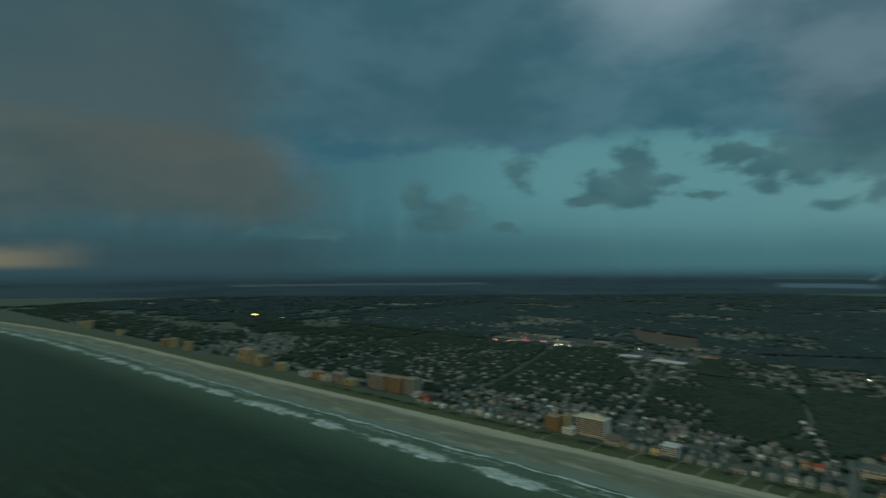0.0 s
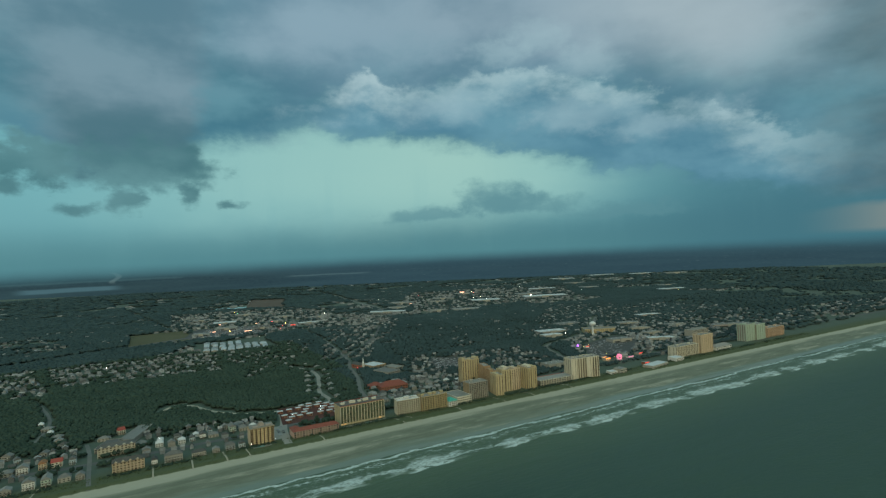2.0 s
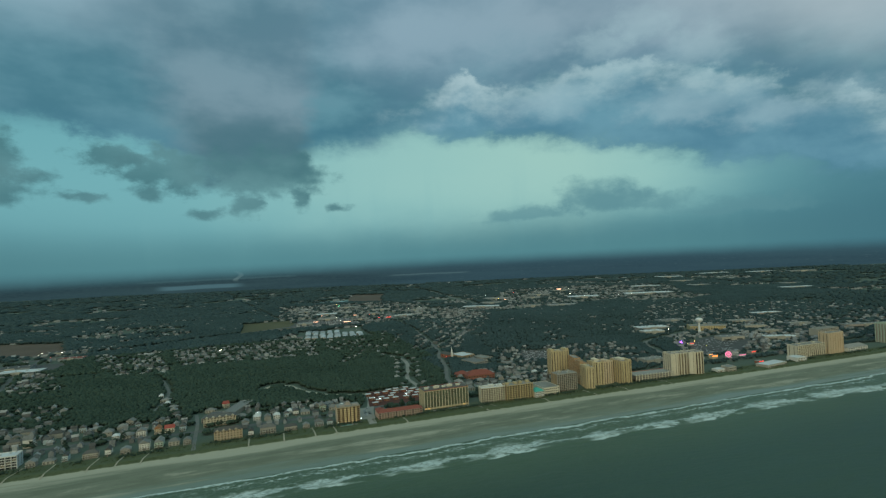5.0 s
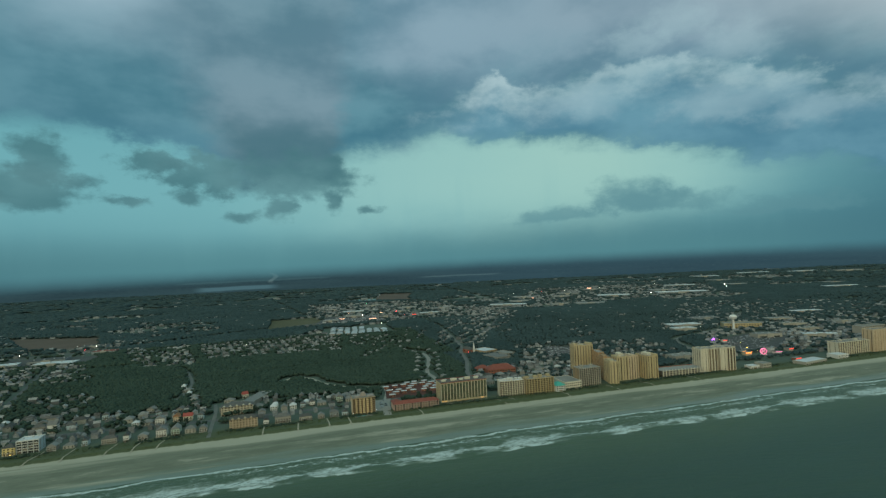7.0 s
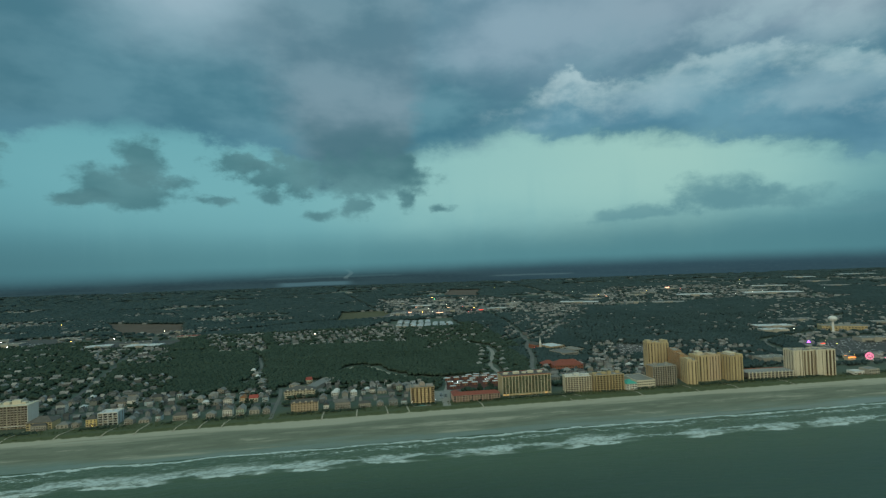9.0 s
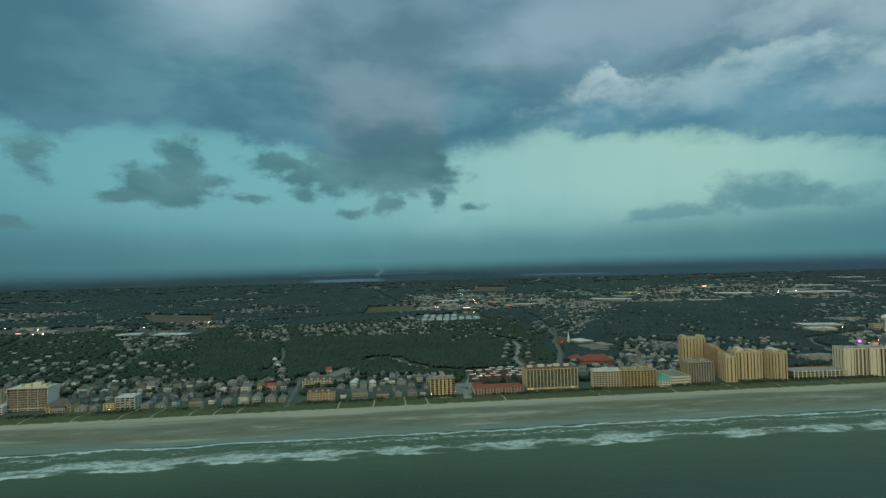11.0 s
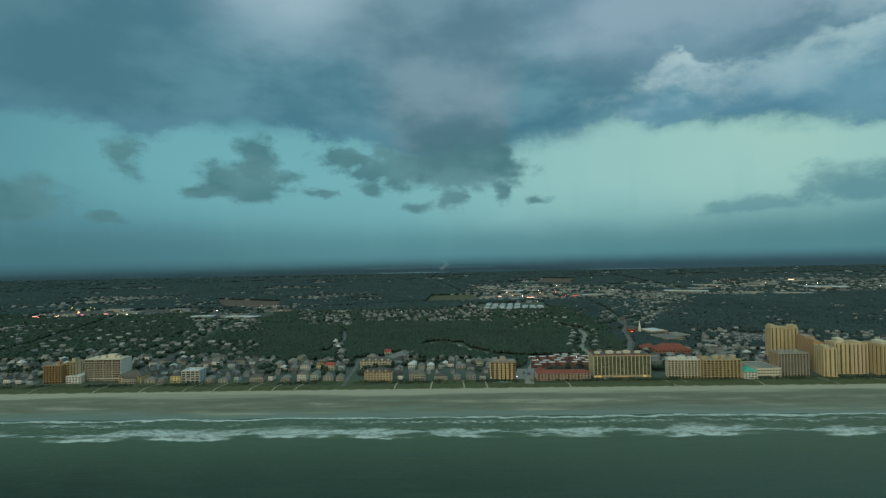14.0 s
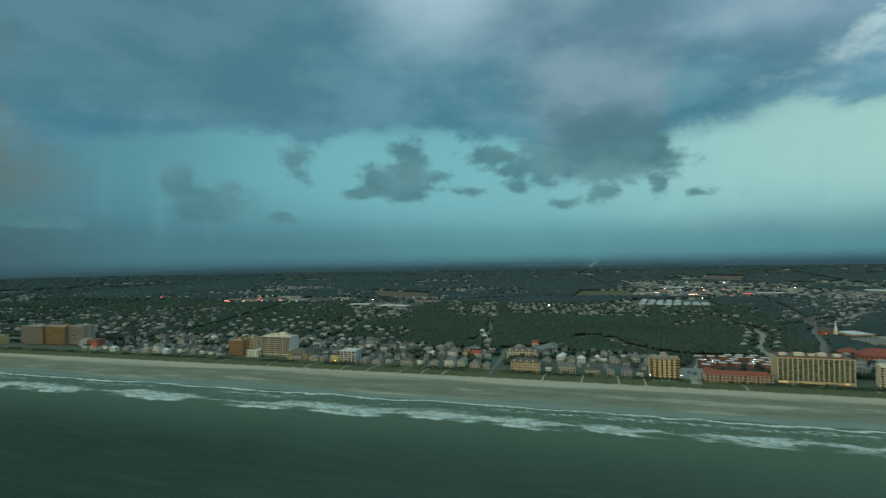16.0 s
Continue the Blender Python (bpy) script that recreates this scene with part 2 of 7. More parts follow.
# strips of low sun under the clouds at both ends of the coast
strip_r = wmath("MULTIPLY", wrange(AZ, 63.0, 84.0), wmath("MULTIPLY", wrange(EL_S, 2.6, 1.5), wrange(EL, 0.2, 0.9)))
col = over(col, strip_r, srgb(188, 172, 148), 0.9)
strip_l = wmath("MULTIPLY", wrange(AZ, -72.0, -82.0), wmath("MULTIPLY", wrange(EL_S, 3.0, 1.4), wrange(EL, -0.2, 0.6)))
col = over(col, strip_l, srgb(150, 142, 116), 0.7)
# brighter overcast overhead and behind
col = over(col, wrange(EL, 28.0, 60.0), wmix(N_BIG, srgb(128, 172, 178), srgb(166, 204, 206)))
back = wrange(wmath("ABSOLUTE", AZ), 100.0, 140.0)
col = over(col, wmath("MULTIPLY", back, wrange(EL, 0.0, 6.0)), wmix(N_BIG2, srgb(162, 186, 170), srgb(196, 212, 192)), 0.8)
# land and sea beyond the ground sheet: dark woods with long pale clearings
streak = sky_noise(0.07, 1.3, 1.0, 5, 0.6, 71.0)
specks = sky_noise(1.2, 9.0, 1.0, 4, 0.6, 83.0)
EL_FAR = warped(EL, [(N_MID, 0.22), (N_FINE, 0.12)])


def strip(a0, a1, e, half):
    """A level streak between two bearings."""
    m = wmath("MULTIPLY", wrange(AZ, a0 - 0.8, a0 + 0.8), wrange(AZ, a1 + 0.8, a1 - 0.8))
    return wmath("MULTIPLY", m, wrange(wmath("ABSOLUTE", wmath("SUBTRACT", EL_FAR, e)), half, half * 0.4))


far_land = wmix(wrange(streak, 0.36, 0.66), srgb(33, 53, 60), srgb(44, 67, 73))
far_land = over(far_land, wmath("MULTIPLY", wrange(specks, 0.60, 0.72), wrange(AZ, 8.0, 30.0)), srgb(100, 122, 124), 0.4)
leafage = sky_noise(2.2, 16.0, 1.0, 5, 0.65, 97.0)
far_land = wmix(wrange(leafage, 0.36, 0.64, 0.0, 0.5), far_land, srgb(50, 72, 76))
# hazy blue mixed over the land on the right
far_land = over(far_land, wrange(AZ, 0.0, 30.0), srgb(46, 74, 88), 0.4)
far_land = over(far_land, strip(-8.4, -1.4, -1.8, 0.26), srgb(88, 126, 136), 0.4)
far_land = over(far_land, strip(-62.0, -36.0, -1.75, 0.16), srgb(72, 97, 99), 0.5)
far_land = over(far_land, strip(-10.0, 4.0, -1.15, 0.12), srgb(66, 94, 98), 0.35)
far_land = over(far_land, strip(14.0, 22.0, -1.6, 0.10), srgb(84, 110, 114), 0.35)
winding = wmath("SUBTRACT", AZ, wmath("MULTIPLY_ADD", wmath("SINE", wmath("MULTIPLY", EL, 6.0)), 0.28, -1.5))
far_land = over(far_land, wmath("MULTIPLY", wrange(wmath("ABSOLUTE", winding), 0.34, 0.12), wmath("MULTIPLY", wrange(EL, -1.5, -1.2), wrange(EL, -0.3, -0.5))), srgb(112, 136, 136), 0.36)
# haze painted over the far land, thicker towards the horizon
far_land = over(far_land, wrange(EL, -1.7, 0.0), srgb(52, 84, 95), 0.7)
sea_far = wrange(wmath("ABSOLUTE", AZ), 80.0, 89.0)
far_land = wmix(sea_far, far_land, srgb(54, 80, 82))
# land melts into the sky over a soft hazy edge
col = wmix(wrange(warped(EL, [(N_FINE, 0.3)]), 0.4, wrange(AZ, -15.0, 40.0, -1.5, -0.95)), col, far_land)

sky = WN.new("ShaderNodeTexSky")
sky.sky_type, sky.sun_disc = "NISHITA", False
sky.sun_elevation, sky.sun_rotation = radians(15), radians(219)
clear_sky = wn("ShaderNodeBackground", inputs={0: sky.outputs[0], 1: 0.06})
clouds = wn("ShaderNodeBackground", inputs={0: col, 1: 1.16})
both = wn("ShaderNodeMixShader", inputs={0: 0.985, 1: clear_sky.outputs[0], 2: clouds.outputs[0]})
world_out = WN.new("ShaderNodeOutputWorld")
WL.new(both.outputs[0], world_out.inputs[0])

sun = new("sun", bpy.data.lights.new("sun", "SUN"))
sun.data.energy, sun.data.angle, sun.data.color = 0.88, radians(25), (1.0, 0.86, 0.54)
sun.matrix_world = look((-800, -1000, 340), (0, 0, 0))

# ---- materials ----
def material(name, a, b, rough=0.8, scale=0.3, bump=0.0, metal=0.0, spread=0.0, spec=0.3, fine=None):
    """A two-colour surface mottled at two scales; spread lets copies differ a little in lightness."""
    m = bpy.data.materials.new(name)
    m.use_nodes = True
    N, L = m.node_tree.nodes, m.node_tree.links
    p = N["Principled BSDF"]
    p.inputs["Roughness"].default_value, p.inputs["Metallic"].default_value = rough, metal
    p.inputs["Specular IOR Level"].default_value = spec
    tc = N.new("ShaderNodeTexCoord")
    n1, n2 = N.new("ShaderNodeTexNoise"), N.new("ShaderNodeTexNoise")
    n1.inputs["Scale"].default_value, n1.inputs["Detail"].default_value = scale, 5
    n2.inputs["Scale"].default_value, n2.inputs["Detail"].default_value = fine or scale * 9, 4
    for n in (n1, n2):
        L.new(tc.outputs["Object"], n.inputs["Vector"])
    add = N.new("ShaderNodeMath")
    add.operation = "MULTIPLY_ADD"
    add.inputs[1].default_value = 0.5
    L.new(n2.outputs["Fac"], add.inputs[0])
    half = N.new("ShaderNodeMath")
    half.operation = "MULTIPLY"
    half.inputs[1].default_value = 0.5
    L.new(n1.outputs["Fac"], half.inputs[0])
    L.new(half.outputs[0], add.inputs[2])
    ramp = N.new("ShaderNodeMapRange")
    ramp.inputs[1].default_value, ramp.inputs[2].default_value = 0.32, 0.68
    L.new(add.outputs[0], ramp.inputs[0])
    mix = N.new("ShaderNodeMix")
    mix.data_type = "RGBA"
    mix.inputs[6].default_value, mix.inputs[7].default_value = (*a, 1.0), (*b, 1.0)
    L.new(ramp.outputs[0], mix.inputs[0])
    out = mix.outputs[2]
    if spread:
        info = N.new("ShaderNodeObjectInfo")
        geo = N.new("ShaderNodeNewGeometry")
        both = N.new("ShaderNodeMath")
        both.operation = "ADD"
        L.new(info.outputs["Random"], both.inputs[0])
        L.new(geo.outputs["Random Per Island"], both.inputs[1])
        frac = N.new("ShaderNodeMath")
        frac.operation = "FRACT"
        L.new(both.outputs[0], frac.inputs[0])
        val = N.new("ShaderNodeMapRange")
        val.inputs[3].default_value, val.inputs[4].default_value = 1.0 - spread, 1.0 + spread
        L.new(frac.outputs[0], val.inputs[0])
        hsv = N.new("ShaderNodeHueSaturation")
        L.new(val.outputs[0], hsv.inputs["Value"])
        L.new(out, hsv.inputs["Color"])
        out = hsv.outputs[0]
    L.new(out, p.inputs["Base Color"])
    if bump:
        bn = N.new("ShaderNodeBump")
        bn.inputs["Strength"].default_value, bn.inputs["Distance"].default_value = 0.6, bump
        L.new(n2.outputs["Fac"], bn.inputs["Height"])
        L.new(bn.outputs[0], p.inputs["Normal"])
    return m


def glow(name, colour, strength):
    m = bpy.data.materials.new(name)
    m.use_nodes = True
    p = m.node_tree.nodes["Principled BSDF"]
    p.inputs["Base Color"].default_value = (*colour, 1.0)
    p.inputs["Emission Color"].default_value = (*colour, 1.0)
    p.inputs["Emission Strength"].default_value = strength
    return m


STUCCO = {
    "rose": material("rosy_concrete", (0.42, 0.29, 0.24), (0.52, 0.37, 0.31), 0.85, 0.06),
    "tan": material("tan_stucco", (0.44, 0.355, 0.205), (0.54, 0.445, 0.27), 0.85, 0.06),
    "gold": material("golden_stucco", (0.47, 0.385, 0.235), (0.58, 0.485, 0.31), 0.85, 0.06),
    "cream": material("cream_stucco", (0.58, 0.53, 0.42), (0.68, 0.63, 0.51), 0.85, 0.06),
    "white": material("white_stucco", (0.58, 0.58, 0.55), (0.72, 0.72, 0.69), 0.8, 0.06),
    "grey": material("grey_stucco", (0.32, 0.31, 0.27), (0.42, 0.40, 0.35), 0.85, 0.06),
    "orange": material("orange_stucco", (0.37, 0.235, 0.125), (0.46, 0.30, 0.165), 0.85, 0.06),
    "peach": material("peach_stucco", (0.53, 0.42, 0.29), (0.63, 0.51, 0.37), 0.85, 0.06),
    # cream columns with warm sunlight put into their colour
    "sun": material("sunlit_cream_stucco", (0.60, 0.46, 0.26), (0.70, 0.55, 0.33), 0.85, 0.06),
    "salmon": material("salmon_stucco", (0.52, 0.38, 0.27), (0.62, 0.46, 0.34), 0.85, 0.06),
    "brown": material("brown_stucco", (0.30, 0.22, 0.13), (0.38, 0.29, 0.18), 0.85, 0.06),
    "brick": material("red_brick_wall", (0.26, 0.10, 0.07), (0.36, 0.16, 0.11), 0.9, 0.2),
    "yellow": material("yellow_siding", (0.60, 0.49, 0.22), (0.70, 0.58, 0.28), 0.8, 0.15),
    "blue": material("pale_blue_siding", (0.38, 0.47, 0.50), (0.46, 0.56, 0.60), 0.8, 0.15),
    "slate": material("slate_grey_siding", (0.20, 0.23, 0.24), (0.28, 0.31, 0.32), 0.8, 0.15),
    "green": material("pale_green_siding", (0.36, 0.46, 0.38), (0.46, 0.56, 0.46), 0.8, 0.15),
    "taupe": material("taupe_siding", (0.26, 0.25, 0.225), (0.34, 0.33, 0.295), 0.8, 0.15),
    "mauve": material("greyish_mauve_stucco", (0.32, 0.28, 0.25), (0.40, 0.35, 0.31), 0.85, 0.1),
}
ROOF = {
    "gravel": material("gravel_roof", (0.20, 0.20, 0.18), (0.32, 0.31, 0.28), 0.95, 0.08, 0.05),
    "white": material("white_membrane_roof", (0.50, 0.53, 0.55), (0.68, 0.71, 0.72), 0.7, 0.05),
    "red": material("red_tile_roof", (0.20, 0.062, 0.045), (0.30, 0.10, 0.075), 0.8, 0.25, 0.05),
    "shingle": material("grey_shingle_roof", (0.085, 0.088, 0.086), (0.15, 0.15, 0.145), 0.9, 0.3, 0.04, spread=0.3),
    "brown": material("brown_shingle_roof", (0.095, 0.09, 0.082), (0.16, 0.152, 0.138), 0.9, 0.3, 0.04, spread=0.25),
    "pale": material("pale_shingle_roof", (0.18, 0.185, 0.18), (0.28, 0.285, 0.275), 0.9, 0.3, 0.04, spread=0.25),
    "teal": material("teal_metal_roof", (0.05, 0.34, 0.28), (0.08, 0.44, 0.36), 0.5, 0.3),
    "orange": material("orange_shingle_roof", (0.30, 0.15, 0.075), (0.38, 0.19, 0.10), 0.9, 0.3),
    "scarlet": material("scarlet_metal_roof", (0.32, 0.07, 0.055), (0.40, 0.10, 0.08), 0.7, 0.3),
    "dark": material("dark_membrane_roof", (0.07, 0.075, 0.075), (0.12, 0.125, 0.12), 0.9, 0.1),
}
GLASS = material("dark_window_glass", (0.02, 0.028, 0.03), (0.05, 0.06, 0.06), 0.12, 0.4, spec=0.6, spread=0.5)
# near-black and dull: the shade of deep balconies is put into the glass
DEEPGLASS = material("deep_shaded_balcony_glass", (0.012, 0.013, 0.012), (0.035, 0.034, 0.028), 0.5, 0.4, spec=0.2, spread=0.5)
SHADEGLASS = material("curtained_window_glass", (0.10, 0.085, 0.055), (0.20, 0.17, 0.12), 0.3, 0.4, spec=0.5, spread=0.5)
CONCRETE = material("weathered_concrete", (0.26, 0.25, 0.23), (0.38, 0.37, 0.34), 0.9, 0.2, 0.01)
WHITEPAINT = material("white_painted_trim", (0.66, 0.67, 0.66), (0.78, 0.79, 0.78), 0.6, 0.3)
ASPHALT = material("asphalt", (0.095, 0.10, 0.10), (0.15, 0.152, 0.148), 0.9, 0.05, fine=0.6)
PALEROAD = material("pale_worn_concrete_road", (0.14, 0.145, 0.135), (0.21, 0.21, 0.195), 0.9, 0.05, fine=0.6)
PALECONC = material("pale_concrete_street", (0.26, 0.25, 0.22), (0.34, 0.33, 0.295), 0.9, 0.05, fine=0.6)
SANDPATH = material("sandy_path", (0.34, 0.31, 0.24), (0.44, 0.41, 0.33), 0.95, 0.2)
PLANK = material("grey_weathered_planks", (0.18, 0.16, 0.13), (0.28, 0.25, 0.20), 0.9, 0.4)
METALBOX = material("galvanised_metal", (0.36, 0.37, 0.37), (0.52, 0.53, 0.53), 0.5, 0.3, metal=0.3)
BARK = material("bark", (0.07, 0.055, 0.04), (0.12, 0.095, 0.07), 0.95, 0.8)
LEAF = material("dark_pine_foliage", (0.034, 0.058, 0.046), (0.057, 0.088, 0.068), 0.95, 0.012, spread=0.12, spec=0.1, fine=0.08)
# farther woods: the blue of distance haze is put into the leaf colour
HAZE_LEAF = material("haze_tinted_foliage", (0.035, 0.061, 0.064), (0.058, 0.093, 0.098), 0.95, 0.004, spread=0.10, spec=0.1, fine=0.02)
POOL = material("pool_water", (0.10, 0.36, 0.36), (0.16, 0.46, 0.45), 0.1, 0.4)


# ---- mesh helpers ----
class Geo:
    """Collects vertices and faces of one part."""

    def __init__(self):
        self.v, self.f = [], []

    def add(self, verts, faces):
        k = len(self.v)
        self.v += verts
        self.f += [tuple(i + k for i in q) for q in faces]
        return self

    def box(self, x0, x1, y0, y1, z0, z1):
        return self.add([(x0, y0, z0), (x1, y0, z0), (x1, y1, z0), (x0, y1, z0), (x0, y0, z1), (x1, y0, z1), (x1, y1, z1), (x0, y1, z1)],
                        [(0, 3, 2, 1), (4, 5, 6, 7), (0, 1, 5, 4), (1, 2, 6, 5), (2, 3, 7, 6), (3, 0, 4, 7)])

    def prism(self, pts, z0, z1):
        """A vertical prism over a counter-clockwise outline."""
        n = len(pts)
        return self.add([(x, y, z0) for x, y in pts] + [(x, y, z1) for x, y in pts],
                        [tuple(range(n - 1, -1, -1)), tuple(range(n, 2 * n))] + [(i, (i + 1) % n, n + (i + 1) % n, n + i) for i in range(n)])

    def hip(self, x0, x1, y0, y1, z, h, over=0.5, cut=None):
        """A hip roof (cut: how far the ridge stops short of the ends; 0 gives a gable)."""
        x0, x1, y0, y1 = x0 - over, x1 + over, y0 - over, y1 + over
        if x1 - x0 >= y1 - y0:
            c = (y1 - y0) / 2 if cut is None else cut
            m = (y0 + y1) / 2
            r = [(x0 + c, m, z + h), (x1 - c, m, z + h)]
            faces = [(0, 1, 5, 4), (1, 2, 5), (2, 3, 4, 5), (3, 0, 4)]
        else:
            c = (x1 - x0) / 2 if cut is None else cut
            m = (x0 + x1) / 2
            r = [(m, y0 + c, z + h), (m, y1 - c, z + h)]
            faces = [(0, 1, 4), (1, 2, 5, 4), (2, 3, 5), (3, 0, 4, 5)]
        self.add([(x0, y0, z), (x1, y0, z), (x1, y1, z), (x0, y1, z)] + r, faces)
        return self.box(x0, x1, y0, y1, z - 0.25, z)

    def tube(self, x, y, z0, z1, r0, r1, n=10):
        ring = [(math.cos(2 * math.pi * i / n), math.sin(2 * math.pi * i / n)) for i in range(n)]
        return self.add([(x + r0 * a, y + r0 * b, z0) for a, b in ring] + [(x + r1 * a, y + r1 * b, z1) for a, b in ring],
                        [tuple(range(n - 1, -1, -1)), tuple(range(n, 2 * n))] + [(i, (i + 1) % n, n + (i + 1) % n, n + i) for i in range(n)])

    def ball(self, x, y, z, r, rz=None, n=16, m=10):
        rz = rz or r
        v = [(x, y, z - rz)]
        for j in range(1, m):
            a = math.pi * j / m
            v += [(x + r * math.sin(a) * math.cos(2 * math.pi * i / n), y + r * math.sin(a) * math.sin(2 * math.pi * i / n), z - rz * math.cos(a)) for i in range(n)]
        v.append((x, y, z + rz))
        f = [(0, 1 + (i + 1) % n, 1 + i) for i in range(n)]
        for j in range(m - 2):
            f += [(1 + j * n + i, 1 + j * n + (i + 1) % n, 1 + (j + 1) * n + (i + 1) % n, 1 + (j + 1) * n + i) for i in range(n)]
        k = 1 + (m - 2) * n
        f += [(k + i, k + (i + 1) % n, len(v) - 1) for i in range(n)]
        return self.add(v, f)

    def mesh(self, name, mat):
        me = bpy.data.meshes.new(name)
        me.from_pydata(self.v, [], self.f)
        me.materials.append(mat)
        return me


def part(name, geo, mat, parent=None, label=""):
    """Links a Geo (or a ready mesh) as one object under parent."""
    ob = new(name, geo if mat is None else geo.mesh(name, mat))
    if parent is not None:
        ob.parent = parent
    return tagged(ob, label)


def thing(name, label, category, m=None, group="", kind=""):
    ob = new(name)
    ob.empty_display_size = 1.0
    if m is not None:
        ob.matrix_world = m
    return tagged(ob, label, category, group, kind)


# ---- the coast ----
LAND = 4.0


def coast(x):
    """Where the dunes meet the sand."""
    y = -45.0 + 5.0 * math.sin(x * 0.0021 + 2.2)
    if x > 900:
        y -= 1.6e-5 * (x - 900) ** 2
    if x < -2000:
        y -= 3.5e-5 * (x + 2000) ** 2
    return y


def grid_sheet(name, xs, offs, height, mat):
    """A sheet over x and the offset from the dune line; the UV map holds both in metres."""
    nx, no = len(xs), len(offs)
    verts = [(x, coast(x) + o, height(x, o)) for o in offs for x in xs]
    faces = [(j * nx + i, j * nx + i + 1, (j + 1) * nx + i + 1, (j + 1) * nx + i) for j in range(no - 1) for i in range(nx - 1)]
    me = bpy.data.meshes.new(name)
    me.from_pydata(verts, [], faces)
    uv = me.uv_layers.new(name="offset")
    idx = np.empty(len(me.loops), dtype=np.int32)
    me.loops.foreach_get("vertex_index", idx)
    co = np.array([(x, o) for o in offs for x in xs], dtype=np.float32)[idx]
    uv.data.foreach_set("uv", co.ravel())
    me.materials.append(mat)
    for p in me.polygons:
        p.use_smooth = True
    return new(name, me)


def node_kit(m):
    N, L = m.node_tree.nodes, m.node_tree.links

    def put(socket, v):
        if hasattr(v, "is_output"):
            L.new(v, socket)
        else:
            socket.default_value = v

    def mth(op, a, b=0.0, c=0.0):
        n = N.new("ShaderNodeMath")
        n.operation = op
        for i, v in enumerate((a, b, c)):
            put(n.inputs[i], v)
        return n.outputs[0]

    def rng(v, a, b, lo=0.0, hi=1.0):
        n = N.new("ShaderNodeMapRange")
        n.interpolation_type = "SMOOTHSTEP"
        for i, q in enumerate((v, a, b, lo, hi)):
            put(n.inputs[i], q)
        return n.outputs[0]

    def mix(f, a, b):
        n = N.new("ShaderNodeMix")
        n.data_type = "RGBA"
        for i, q in ((0, f), (6, a), (7, b)):
            put(n.inputs[i], q)
        return n.outputs[2]

    def noi(x, y, detail=5, rough=0.6, z=0.0):
        c = N.new("ShaderNodeCombineXYZ")
        for i, q in enumerate((x, y, z)):
            put(c.inputs[i], q)
        n = N.new("ShaderNodeTexNoise")
        n.inputs["Scale"].default_value, n.inputs["Detail"].default_value, n.inputs["Roughness"].default_value = 1.0, detail, rough
        L.new(c.outputs[0], n.inputs["Vector"])
        return n.outputs["Fac"]

    return N, L, mth, rng, mix, noi


